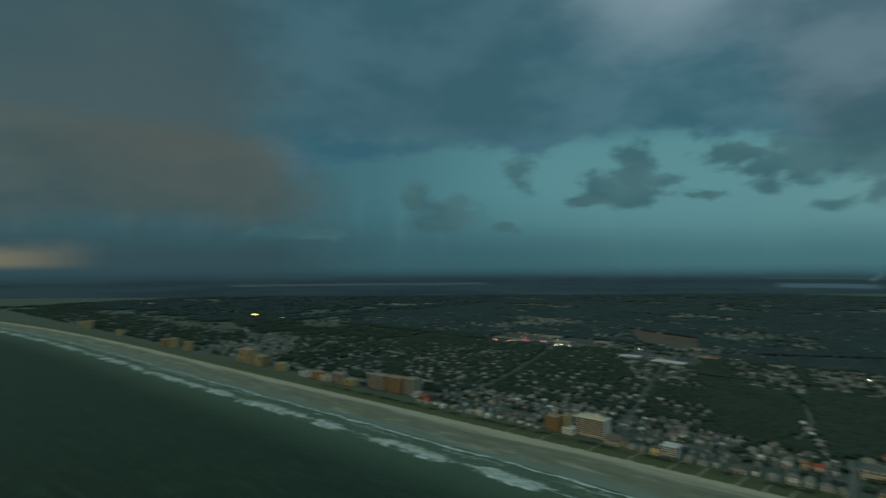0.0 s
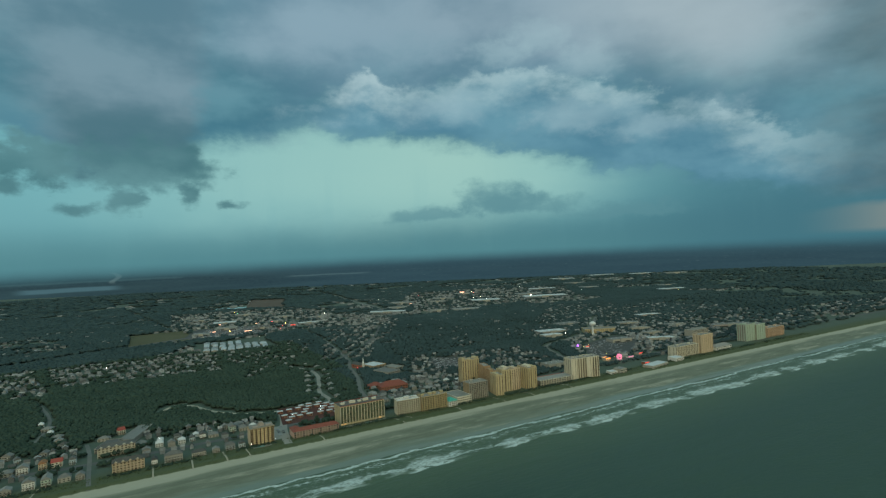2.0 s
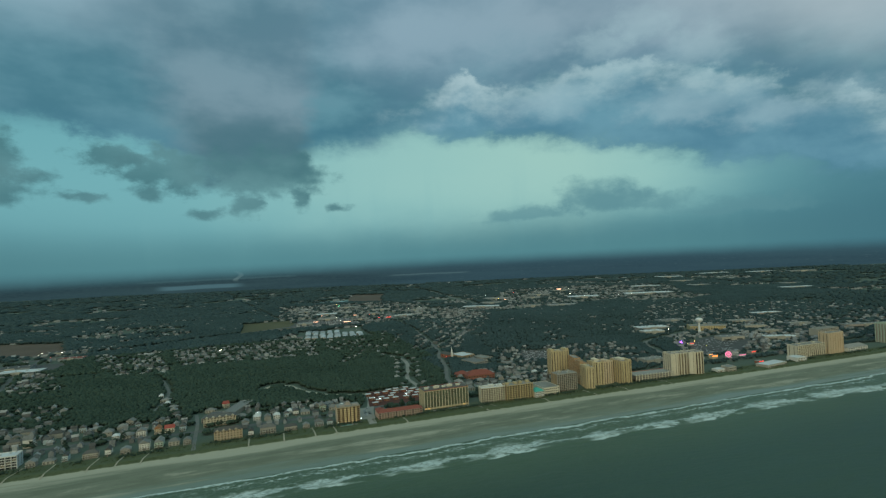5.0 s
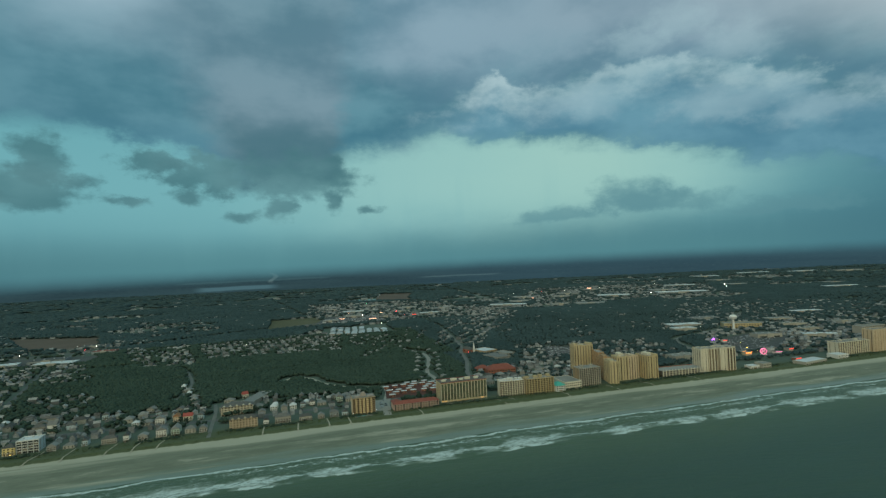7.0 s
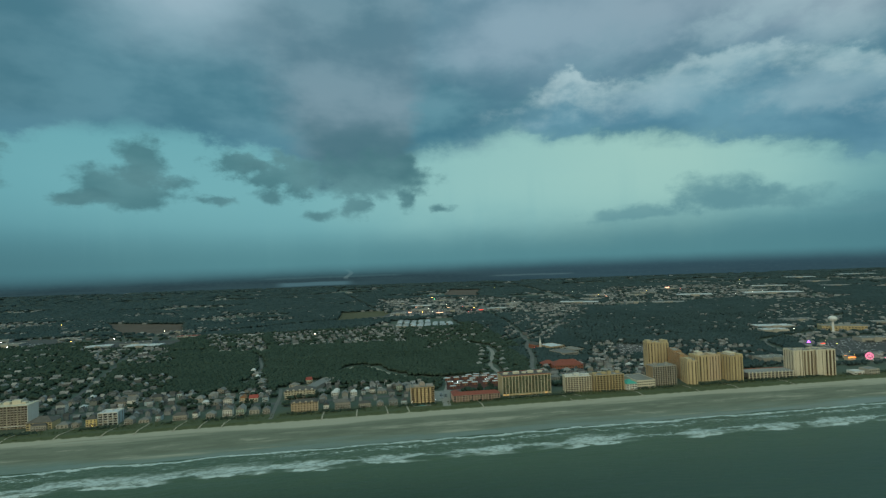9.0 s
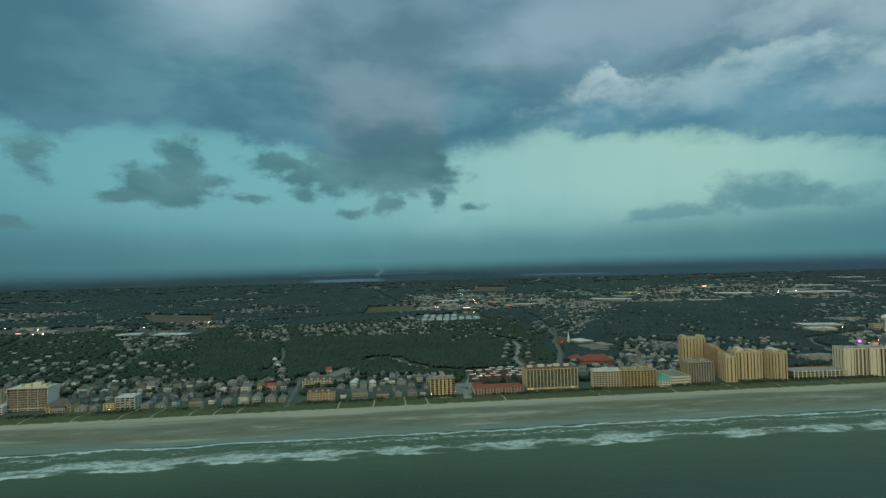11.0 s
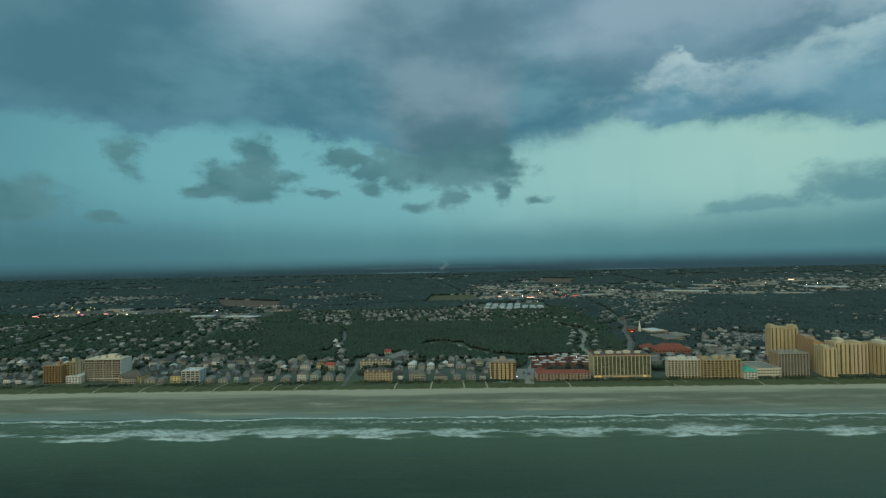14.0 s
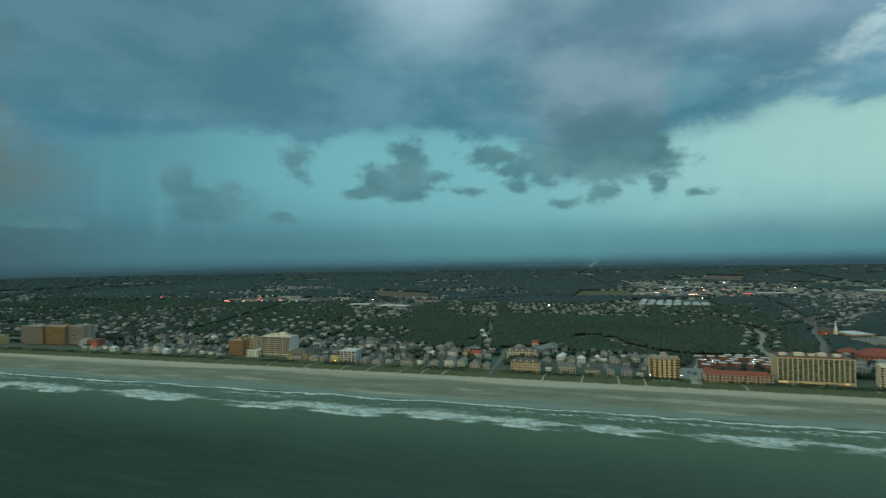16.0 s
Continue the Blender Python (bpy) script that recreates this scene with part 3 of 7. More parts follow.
def ground_material():
    m = bpy.data.materials.new("coastal_ground")
    m.use_nodes = True
    N, L, mth, rng, mix, noi = node_kit(m)
    uv = N.new("ShaderNodeUVMap")
    uv.uv_map = "offset"
    s = N.new("ShaderNodeSeparateXYZ")
    L.new(uv.outputs[0], s.inputs[0])
    U, V = s.outputs[0], s.outputs[1]
    fine = noi(mth("MULTIPLY", U, 0.12), mth("MULTIPLY", V, 0.2), 6, 0.65)
    big = noi(mth("MULTIPLY", U, 0.006), mth("MULTIPLY", V, 0.05), 5, 0.55, 4.0)
    # sand: pale and dry by the dunes, browner and wet towards the sea, with long damp streaks
    sand = mix(fine, (0.375, 0.362, 0.278, 1), (0.455, 0.44, 0.345, 1))
    damp = mix(fine, (0.162, 0.180, 0.130, 1), (0.232, 0.246, 0.182, 1))
    # wet sand, with the sky's sheen put into its greener, lighter tone
    wet_sheen = mix(fine, (0.155, 0.20, 0.152, 1), (0.21, 0.255, 0.20, 1))
    v2 = mth("MULTIPLY_ADD", mth("SUBTRACT", big, 0.5), 60.0, V)
    sand_c = mix(rng(v2, -14.0, -30.0), sand, damp)
    streak = mth("MULTIPLY", rng(big, 0.54, 0.66), rng(V, -30.0, -45.0))
    sand_c = mix(mth("MULTIPLY", streak, 0.75), sand_c, sand)
    blot = noi(mth("MULTIPLY", U, 0.016), mth("MULTIPLY", V, 0.06), 6, 0.62, 27.0)
    sand_c = mix(mth("MULTIPLY", mth("MULTIPLY", rng(blot, 0.46, 0.60), rng(V, -22.0, -34.0)), 0.55), sand_c, (0.128, 0.146, 0.100, 1))
    sand_c = mix(mth("MULTIPLY", mth("MULTIPLY", rng(blot, 0.44, 0.34), rng(V, -34.0, -44.0)), 0.6), sand_c, sand)
    sand_c = mix(rng(v2, -72.0, -92.0), sand_c, wet_sheen)
    # land: dark scrub and litter, with paler clearings
    gfine = noi(mth("MULTIPLY", U, 0.05), mth("MULTIPLY", V, 0.05), 6, 0.65, 9.0)
    gbig = noi(mth("MULTIPLY", U, 0.004), mth("MULTIPLY", V, 0.004), 6, 0.6, 14.0)
    scrub = mix(gfine, (0.062, 0.094, 0.072, 1), (0.096, 0.128, 0.098, 1))
    bare = mix(gfine, (0.075, 0.085, 0.075, 1), (0.15, 0.16, 0.14, 1))
    land = mix(mth("MULTIPLY", rng(gbig, 0.54, 0.68), 0.6), scrub, bare)
    dune = mix(fine, (0.050, 0.072, 0.032, 1), (0.105, 0.125, 0.062, 1))
    land = mix(rng(V, 60.0, 20.0), land, dune)
    edge = mth("MULTIPLY_ADD", mth("SUBTRACT", noi(mth("MULTIPLY", U, 0.07), mth("MULTIPLY", V, 0.07), 5, 0.6, 2.0), 0.5), 9.0, V)
    c = mix(rng(edge, -1.2, 1.2), sand_c, land)
    p = N["Principled BSDF"]
    L.new(c, p.inputs["Base Color"])
    L.new(rng(v2, -72.0, -96.0, 0.95, 0.35), p.inputs["Roughness"])
    b = N.new("ShaderNodeBump")
    b.inputs["Strength"].default_value, b.inputs["Distance"].default_value = 0.5, 0.4
    L.new(gfine, b.inputs["Height"])
    L.new(b.outputs[0], p.inputs["Normal"])
    return m


def sea_material():
    m = bpy.data.materials.new("grey_green_sea")
    m.use_nodes = True
    N, L, mth, rng, mix, noi = node_kit(m)
    uv = N.new("ShaderNodeUVMap")
    uv.uv_map = "offset"
    s = N.new("ShaderNodeSeparateXYZ")
    L.new(uv.outputs[0], s.inputs[0])
    U, V = s.outputs[0], s.outputs[1]
    wob = mth("MULTIPLY_ADD", mth("SUBTRACT", noi(mth("MULTIPLY", U, 0.008), 0.0, 3, 0.5, 5.0), 0.5), 34.0, V)
    torn = noi(mth("MULTIPLY", U, 0.045), mth("MULTIPLY", V, 0.11), 7, 0.7, 1.0)
    lace = noi(mth("MULTIPLY", U, 0.16), mth("MULTIPLY", V, 0.26), 7, 0.74, 8.0)
    seg = noi(mth("MULTIPLY", U, 0.013), mth("MULTIPLY", V, 0.012), 4, 0.55, 33.0)

    def band(centre, half, raggedness):
        d = mth("ABSOLUTE", mth("ADD", mth("MULTIPLY_ADD", mth("SUBTRACT", torn, 0.5), raggedness, wob), -centre))
        return rng(d, half, half * 0.3)

    run = mth("MULTIPLY", band(-108.0, 3.6, 24.0), rng(lace, 0.26, 0.52))
    second = mth("MULTIPLY", band(-122.0, 4.5, 44.0), mth("MULTIPLY", rng(seg, 0.42, 0.54), rng(lace, 0.42, 0.62)))
    # the outer breaker swells and thins out along the beach
    fat = mth("MULTIPLY_ADD", rng(seg, 0.60, 0.42), 15.0, 3.0)
    dist = mth("ABSOLUTE", mth("ADD", mth("MULTIPLY_ADD", mth("SUBTRACT", torn, 0.5), 46.0, wob), 152.0))
    breaker = mth("MULTIPLY", rng(mth("DIVIDE", dist, fat), 1.1, 0.2), rng(lace, 0.30, 0.54))
    clots = noi(mth("MULTIPLY", U, 0.05), mth("MULTIPLY", V, 0.07), 6, 0.7, 61.0)
    breaker = mth("MULTIPLY", breaker, rng(clots, 0.34, 0.56, 0.5, 1.0))
    crest = mth("MULTIPLY", band(-165.0, 4.0, 20.0), mth("MULTIPLY", rng(seg, 0.58, 0.42), rng(torn, 0.38, 0.54)))
    wash = mth("MULTIPLY", mth("MULTIPLY", rng(wob, -170.0, -140.0), rng(lace, 0.48, 0.72)), 0.34)
    foam = mth("MINIMUM", mth("ADD", mth("ADD", mth("ADD", run, second), mth("ADD", breaker, crest)), wash), 1.0)
    patch = noi(mth("MULTIPLY", U, 0.004), mth("MULTIPLY", V, 0.006), 4, 0.55, 21.0)
    # uneven sky light put into the water: dimmer at low x, brighter at high
    dim_sea = mix(patch, (0.018, 0.037, 0.020, 1), (0.024, 0.047, 0.026, 1))
    bright_sea = mix(patch, (0.045, 0.088, 0.068, 1), (0.056, 0.103, 0.080, 1))
    deep = mix(rng(mth("MULTIPLY_ADD", mth("SUBTRACT", patch, 0.5), 400.0, U), -650.0, 250.0), dim_sea, bright_sea)
    shoal = mix(patch, (0.075, 0.122, 0.076, 1), (0.10, 0.148, 0.096, 1))
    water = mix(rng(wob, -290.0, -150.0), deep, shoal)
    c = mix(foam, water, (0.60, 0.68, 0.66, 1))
    p = N["Principled BSDF"]
    L.new(c, p.inputs["Base Color"])
    L.new(rng(foam, 0.0, 1.0, 0.45, 0.9), p.inputs["Roughness"])
    p.inputs["Specular IOR Level"].default_value = 0.14
    # long paler streaks mixed into the water colour, sparing the foam
    sea_streak = noi(mth("MULTIPLY", U, 0.016), mth("MULTIPLY", V, 0.09), 6, 0.62, 51.0)
    c = mix(mth("MULTIPLY", rng(sea_streak, 0.42, 0.68), 0.35), c, mix(foam, (0.056, 0.102, 0.062, 1), c))
    L.new(c, p.inputs["Base Color"])
    chop = noi(mth("MULTIPLY", U, 0.10), mth("MULTIPLY", V, 0.22), 6, 0.65, 2.0)
    swell = noi(mth("MULTIPLY", U, 0.012), mth("MULTIPLY", V, 0.06), 3, 0.5, 7.0)
    b = N.new("ShaderNodeBump")
    b.inputs["Strength"].default_value, b.inputs["Distance"].default_value = 0.7, 1.6
    L.new(mth("MULTIPLY_ADD", swell, 1.6, chop), b.inputs["Height"])
    L.new(b.outputs[0], p.inputs["Normal"])
    return m


def ground_height(x, o):
    if o >= 0:
        return LAND + 0.9 * math.exp(-((o - 9) / 7.0) ** 2) - 1.6 * max(0.0, 1 - o / 6.0)
    return max(2.4 + o * 2.4 / 105.0, -6.0)


def spaced(a, b, step):
    n = max(1, round((b - a) / step))
    return [a + (b - a) * i / n for i in range(n)]


XS = spaced(-8000, -2400, 160) + spaced(-2400, 1800, 20) + spaced(1800, 8000, 120) + [8000]
ground = grid_sheet("ground", XS, [-420, -260, -140, -105, -70, -35, -12, -4, 0, 3, 6, 9, 13, 20, 40, 120, 400, 1000, 2000, 3500, 5000, 7500], ground_height, ground_material())
tagged(ground, "sandy beach and dark wooded coastal plain", "ground", kind="structure")


def wave_height(x, o):
    if o > -95 or o < -230:
        return 0.0
    n = noise.noise((x * 0.012, 0, 3.1))
    h = 0.0
    for c, amp, wid in ((-108, 0.25, 4.0), (-130, 0.45, 6.0), (-158, 1.1, 6.5), (-185, 0.6, 8.0)):
        h += amp * math.exp(-((o - c - 9 * n) / wid) ** 2) * (0.6 + 0.8 * noise.noise((x * 0.018, c, 0.0)))
    return h


WX = spaced(-8000, -1600, 200) + spaced(-1600, 2200, 11) + spaced(2200, 8000, 200) + [8000]
WO = [-8000, -5000, -3000, -1500, -800, -400, -280] + [-232 + 4 * i for i in range(36)] + [-80]
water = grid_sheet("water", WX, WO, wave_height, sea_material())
tagged(water, "grey-green sea with white breakers along the beach", "sea", kind="structure")


# ---- hotels ----
def window_mesh(w, h, mat):
    g = Geo()
    g.box(-w / 2, w / 2, 0.0, 0.12, 0.0, h)
    return g.mesh("window", mat)


def slab_hotel(name, label, x, y, width, depth, floors, bays, wall="tan", frame=None, z=LAND, fh=2.9, turn=0.0, proud=1.6, roof="gravel",
               rail=True, fins=True, singles=False, sides=2, base=True, boxes=2, crown=0.0, glass=None, lit=()):
    """A balconied hotel block; its sea front is at local y 0, its corner at (x, y)."""
    frame = frame or wall
    top = floors * fh
    root = thing(name, label, "hotel", pose(x, y, z, 0, 0, turn))
    body = Geo().box(0.5, width - 0.5, proud, depth, -1.0, top)
    part("wall", body, STUCCO[wall], root)
    bw = width / bays
    # balcony slabs, one a floor
    for k in range(1, floors + 1):
        slab = part("balcony", Geo().box(0, width, 0, proud, k * fh - 0.28, k * fh), STUCCO[frame], root)
        if rail and k < floors:
            g = Geo().box(0.2, width - 0.2, 0.04, 0.16, k * fh + 0.85, k * fh + 0.95)
            for i in range(bays):
                g.box(i * bw + 0.25, (i + 1) * bw - 0.25, 0.05, 0.15, k * fh, k * fh + 0.45)
            part("railing", g, STUCCO[frame], slab)
    if fins:
        for i in range(bays + 1):
            c = min(max(i * bw, 0.2), width - 0.2)
            part("pier", Geo().box(c - 0.2, c + 0.2, -0.08, proud, 0 if base else -1, top + 0.2), STUCCO[frame], root)
    mesh_dark, mesh_pale = window_mesh(bw * 0.86, fh * 0.82, glass or GLASS), window_mesh(bw * 0.86, fh * 0.82, glass or SHADEGLASS)
    if singles:
        for k in range(floors):
            for i in range(bays):
                o = part("window", mesh_pale if (i * 7 + k * 5) % 4 == 0 else mesh_dark, None, root)
                o.location = ((i + 0.5) * bw, proud - 0.08, k * fh + 0.12)
    else:
        for k in range(floors):
            g = Geo()
            for i in range(bays):
                g.box((i + 0.14) * bw, (i + 0.86) * bw, proud - 0.08, proud + 0.1, k * fh + 0.12, k * fh + fh * 0.78)
            part("glazing", g, glass or GLASS, root)
    # end walls with tall strips of windows
    for s in range(sides):
        yy = proud + (depth - proud) * (s + 0.5) / sides
        part("end_window", Geo().box(0.42, 0.6, yy - 0.6, yy + 0.6, 0.8, top - 0.9), SHADEGLASS, root)
        part("end_window", Geo().box(width - 0.6, width - 0.42, yy - 0.6, yy + 0.6, 0.8, top - 0.9), SHADEGLASS, root)
    part("roof", Geo().box(0.9, width - 0.9, proud + 0.3, depth - 0.3, top, top + 0.3), ROOF[roof], root)
    rim = Geo().box(0.3, width - 0.3, 0.1, 0.5, top, top + 0.95).box(0.3, width - 0.3, depth - 0.4, depth, top, top + 0.95)
    rim.box(0.3, 0.7, 0.5, depth - 0.4, top, top + 0.95).box(width - 0.7, width - 0.3, 0.5, depth - 0.4, top, top + 0.95)
    part("parapet", rim, STUCCO[frame], root)
    rnd = random.Random(name + str(x))
    for i in range(boxes):
        bx = width * (i + 0.5) / boxes + rnd.uniform(-2, 2)
        w, d, h = rnd.uniform(3, 6), rnd.uniform(3, 5), rnd.uniform(2.2, 4.0)
        part("stair_head", Geo().box(bx - w / 2, bx + w / 2, depth * 0.55 - d / 2, depth * 0.55 + d / 2, top + 0.3, top + h).box(bx - w / 2 - .3, bx + w / 2 + .3, depth * 0.55 - d / 2 - .3, depth * 0.55 + d / 2 + .3, top + h, top + h + .25), STUCCO["white" if roof == "white" else frame], root)
    for i in range(max(3, int(width / 7))):
        bx, by = rnd.uniform(3, width - 3), rnd.uniform(depth * 0.3, depth - 2)
        part("roof_unit", Geo().box(bx - 0.9, bx + 0.9, by - 0.7, by + 0.7, top + 0.3, top + 1.5), METALBOX, root)
    if crown:
        part("crown", Geo().box(width * 0.35, width * 0.65, depth * 0.3, depth * 0.8, top + 0.3, top + crown), STUCCO[frame], root)
    for k, i in lit:
        o = part("lit_window", window_mesh(bw * 0.6, fh * 0.5, LIT), None, root, "lit yellow window")
        o.location = ((i + 0.5) * bw, proud - 0.15, k * fh + 0.6)
    return root


LIT = glow("lit_window_glow", (1.0, 0.62, 0.24), 0.38)

def glass_hotel():
    """The long hotel: slender cream piers and slabs in front of deep green-black glass, a lit ground floor, a brown roof."""
    w, d, n, fl, fh = 72.0, 29.0, 15, 10, 2.75
    top = fl * fh + 0.6
    root = thing("beach_hotel", "long tan eleven-storey hotel with recessed glass balconies", "hotel", pose(0, 0, LAND))
    part("wall", Geo().box(0.3, w - 0.3, 1.8, d, -1, top), STUCCO["gold"], root)
    bw = w / n
    win = window_mesh(bw * 0.86, fh * 0.80, GREENGLASS)
    pale = window_mesh(bw * 0.86, fh * 0.80, SHADEGLASS)
    rail = Geo().box(-bw * 0.44, bw * 0.44, 0.0, 0.08, 0.0, 0.85).mesh("balcony_rail", GREENGLASS)
    for k in range(1, fl):
        slab = part("balcony", Geo().box(0, w, 0.25, 1.8, k * fh + 0.36, k * fh + 0.6), STUCCO["tan"], root)
        for i in range(n):
            o = part("window", pale if (i * 5 + k * 3) % 11 == 0 else win, None, root)
            o.location = ((i + 0.5) * bw, 1.72, k * fh + 0.65)
            o = part("balcony_rail", rail, None, slab)
            o.location = ((i + 0.5) * bw, 0.2, k * fh + 0.6)
    for i in range(n + 1):
        c = min(max(i * bw, 0.25), w - 0.25)
        part("pier", Geo().box(c - 0.28, c + 0.28, -0.1, 1.8, -1, top + 0.2), STUCCO["cream"], root)
    part("cornice", Geo().box(-0.2, w + 0.2, -0.2, 1.8, top - 0.9, top + 0.1), STUCCO["gold"], root)
    for i in range(n):
        if i in (0, 1, 5, 6, 7, 8, 13):
            o = part("shopfront", window_mesh(bw * 0.8, 1.9, LIT), None, root, "warmly lit ground floor window")
            o.location = ((i + 0.5) * bw, 1.66, 0.5)
    part("canopy", Geo().box(18, 54, -5, 0.0, 2.6, 3.0), STUCCO["gold"], root)
    for i in range(7):
        part("canopy_post", Geo().box(18.2 + i * 5.9, 18.6 + i * 5.9, -4.9, -4.5, -0.6, 2.6), STUCCO["cream"], root)
    part("roof", Geo().box(0.6, w - 0.6, 2.2, d - 0.4, top, top + 0.35), ROOF["brown"], root, "brown flat roof")
    part("roof_edge", Geo().box(-0.1, w + 0.1, d - 0.5, d + 0.1, top, top + 1.2), ROOF["red"], root)
    part("roof_edge", Geo().box(-0.1, w + 0.1, 0.2, 0.9, top + 0.1, top + 1.0), ROOF["red"], root)
    for i, (x, ww, hh) in enumerate(((8, 6, 2.4), (24, 9, 3.2), (36, 5, 2.0), (46, 8, 3.4), (60, 6, 2.6))):
        part("roof_hut", Geo().hip(x - ww / 2, x + ww / 2, 12, 17, top + hh, 1.0, 0.3).box(x - ww / 2, x + ww / 2, 12, 17, top + 0.35, top + hh - 0.25), STUCCO["cream"], root)
        part("roof_unit", Geo().box(x + 4, x + 7, 20, 22.5, top + 0.35, top + 1.9), METALBOX, root)
    for s in range(3):
        yy = 5 + s * 8
        part("end_window", Geo().box(0.2, 0.35, yy, yy + 1.2, 1, top - 1.2), SHADEGLASS, root)
        part("end_window", Geo().box(w - 0.35, w - 0.2, yy, yy + 1.2, 1, top - 1.2), SHADEGLASS, root)
    part("terrace", Geo().box(2, w - 2, -9, -5.1, -0.9, 0.25), CONCRETE, root)
    part("pool", Geo().box(30, 44, -8, -6, 0.25, 0.3), POOL, root)


def column_condo():
    """The orange condominium: pale full-height columns between dark balcony bays."""
    w, d, fl, fh = 32.0, 22.0, 8, 2.85
    top = fl * fh
    root = thing("beach_hotel", "orange and cream eight-storey condominium with dark balconies", "hotel", pose(-132, -9, LAND))
    part("wall", Geo().box(0, w, 2.0, d, -1, top), STUCCO["peach"], root)
    for c, ww in ((5.4, 1.9), (11.0, 2.6), (16.0, 2.8), (21.0, 2.6), (26.6, 1.9)):
        part("column", Geo().box(c - ww / 2, c + ww / 2, 0.2, 2.0, -1, top - 0.6), STUCCO["sun"], root)
        for k in range(fl):
            part("window", Geo().box(c - 0.7, c + 0.7, 0.1, 0.25, k * fh + 0.9, k * fh + 2.1), SHADEGLASS, root)
    for c, ww in ((2.2, 4.2), (8.1, 3.2), (13.5, 2.2), (18.5, 2.2), (23.9, 3.2), (29.8, 4.2)):
        for k in range(fl):
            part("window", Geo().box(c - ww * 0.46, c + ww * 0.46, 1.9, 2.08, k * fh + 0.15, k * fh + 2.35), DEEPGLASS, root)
            slab = part("balcony", Geo().box(c - ww / 2, c + ww / 2, 0.5, 1.98, k * fh + 2.55, k * fh + 2.8), STUCCO["orange"], root)
            if k < fl - 1 and ww > 3:
                part("balcony_rail", Geo().box(c - ww / 2, c + ww / 2, 0.5, 0.6, k * fh + 2.8, k * fh + 3.7), STUCCO["brown"], slab)
    part("cornice", Geo().box(-0.4, w + 0.4, 0.3, d + 0.3, top - 0.6, top + 0.5), STUCCO["brown"], root)
    part("roof", Geo().box(0.2, w - 0.2, 2.2, d - 0.2, top + 0.5, top + 0.7), ROOF["gravel"], root)
    for x, y, ww, dd, hh in ((4, 5, 8, 6, 2.2), (12, 8, 8, 7, 4.0), (22, 5, 8, 6, 2.2), (13.5, 9, 5, 5, 6.0)):
        part("roof_hut", Geo().box(x, x + ww, y, y + dd, top + 0.7, top + hh), STUCCO["mauve"], root)
    part("pool_deck", Geo().box(2, 26, -10, -3, -0.9, 0.2), CONCRETE, root)
    part("pool", Geo().box(5, 18, -8.4, -5, 0.2, 0.26), POOL, root)


def striped_block():
    """The brown block with cream slabs and a white end wall."""
    w, d, fl, fh = 49.0, 24.0, 9, 3.0
    top = fl * fh + 1.6
    root = thing("beach_hotel", "cream nine-storey block with brown balconies and white end walls", "hotel", pose(-673, 14, LAND))
    part("wall", Geo().box(0.4, w - 0.4, 2.0, d, -1, top), STUCCO["brown"], root)
    bw = w / 12
    win = window_mesh(bw * 0.84, fh * 0.72, BROWNGLASS)
    shade = window_mesh(bw * 0.84, fh * 0.72, SHADEGLASS)
    for k in range(fl):
        z = k * fh + 1.6
        slab = part("balcony", Geo().box(0, w, 0.0, 2.0, z - 0.3, z), STUCCO["cream"], root)
        if k:
            part("balcony_rail", Geo().box(0.2, w - 0.2, 0.05, 0.16, z + 0.25, z + 0.95), STUCCO["mauve"], slab)
        for i in range(12):
            o = part("window", shade if (i * 3 + k * 7) % 5 == 0 else win, None, root)
            o.location = ((i + 0.5) * bw, 1.92, z + 0.1)
    for i in range(13):
        c = min(max(i * bw, 0.2), w - 0.2)
        part("pier", Geo().box(c - 0.18, c + 0.18, -0.04, 2.0, -1, top), STUCCO["cream" if i % 3 == 0 else "mauve"], root)
    part("end_wall", Geo().box(w - 0.38, w + 0.1, -0.1, d + 0.1, -1, top + 0.6), STUCCO["white"], root, "blank white end wall")
    part("end_wall", Geo().box(-0.1, 0.38, -0.1, d + 0.1, -1, top + 0.6), STUCCO["white"], root, "blank white end wall")
    part("roof", Geo().box(-0.6, w + 0.4, -0.6, d + 0.4, top + 0.6, top + 1.3), STUCCO["cream"], root)
    part("ground_floor_beam", Geo().box(0, w, -0.5, 2.0, 3.6, 4.2), STUCCO["white"], root)
    for x, ww, hh in ((16, 7, 3.4), (26, 10, 5.2), (37, 5, 2.6), (8, 4, 2.4)):
        part("roof_hut", Geo().box(x, x + ww, 9, 15, top + 1.3, top + 1.3 + hh), STUCCO["cream"], root)
    for x in (4, 14, 34, 43):
        part("roof_unit", Geo().box(x, x + 1.8, 17, 19, top + 1.3, top + 2.6), METALBOX, root)


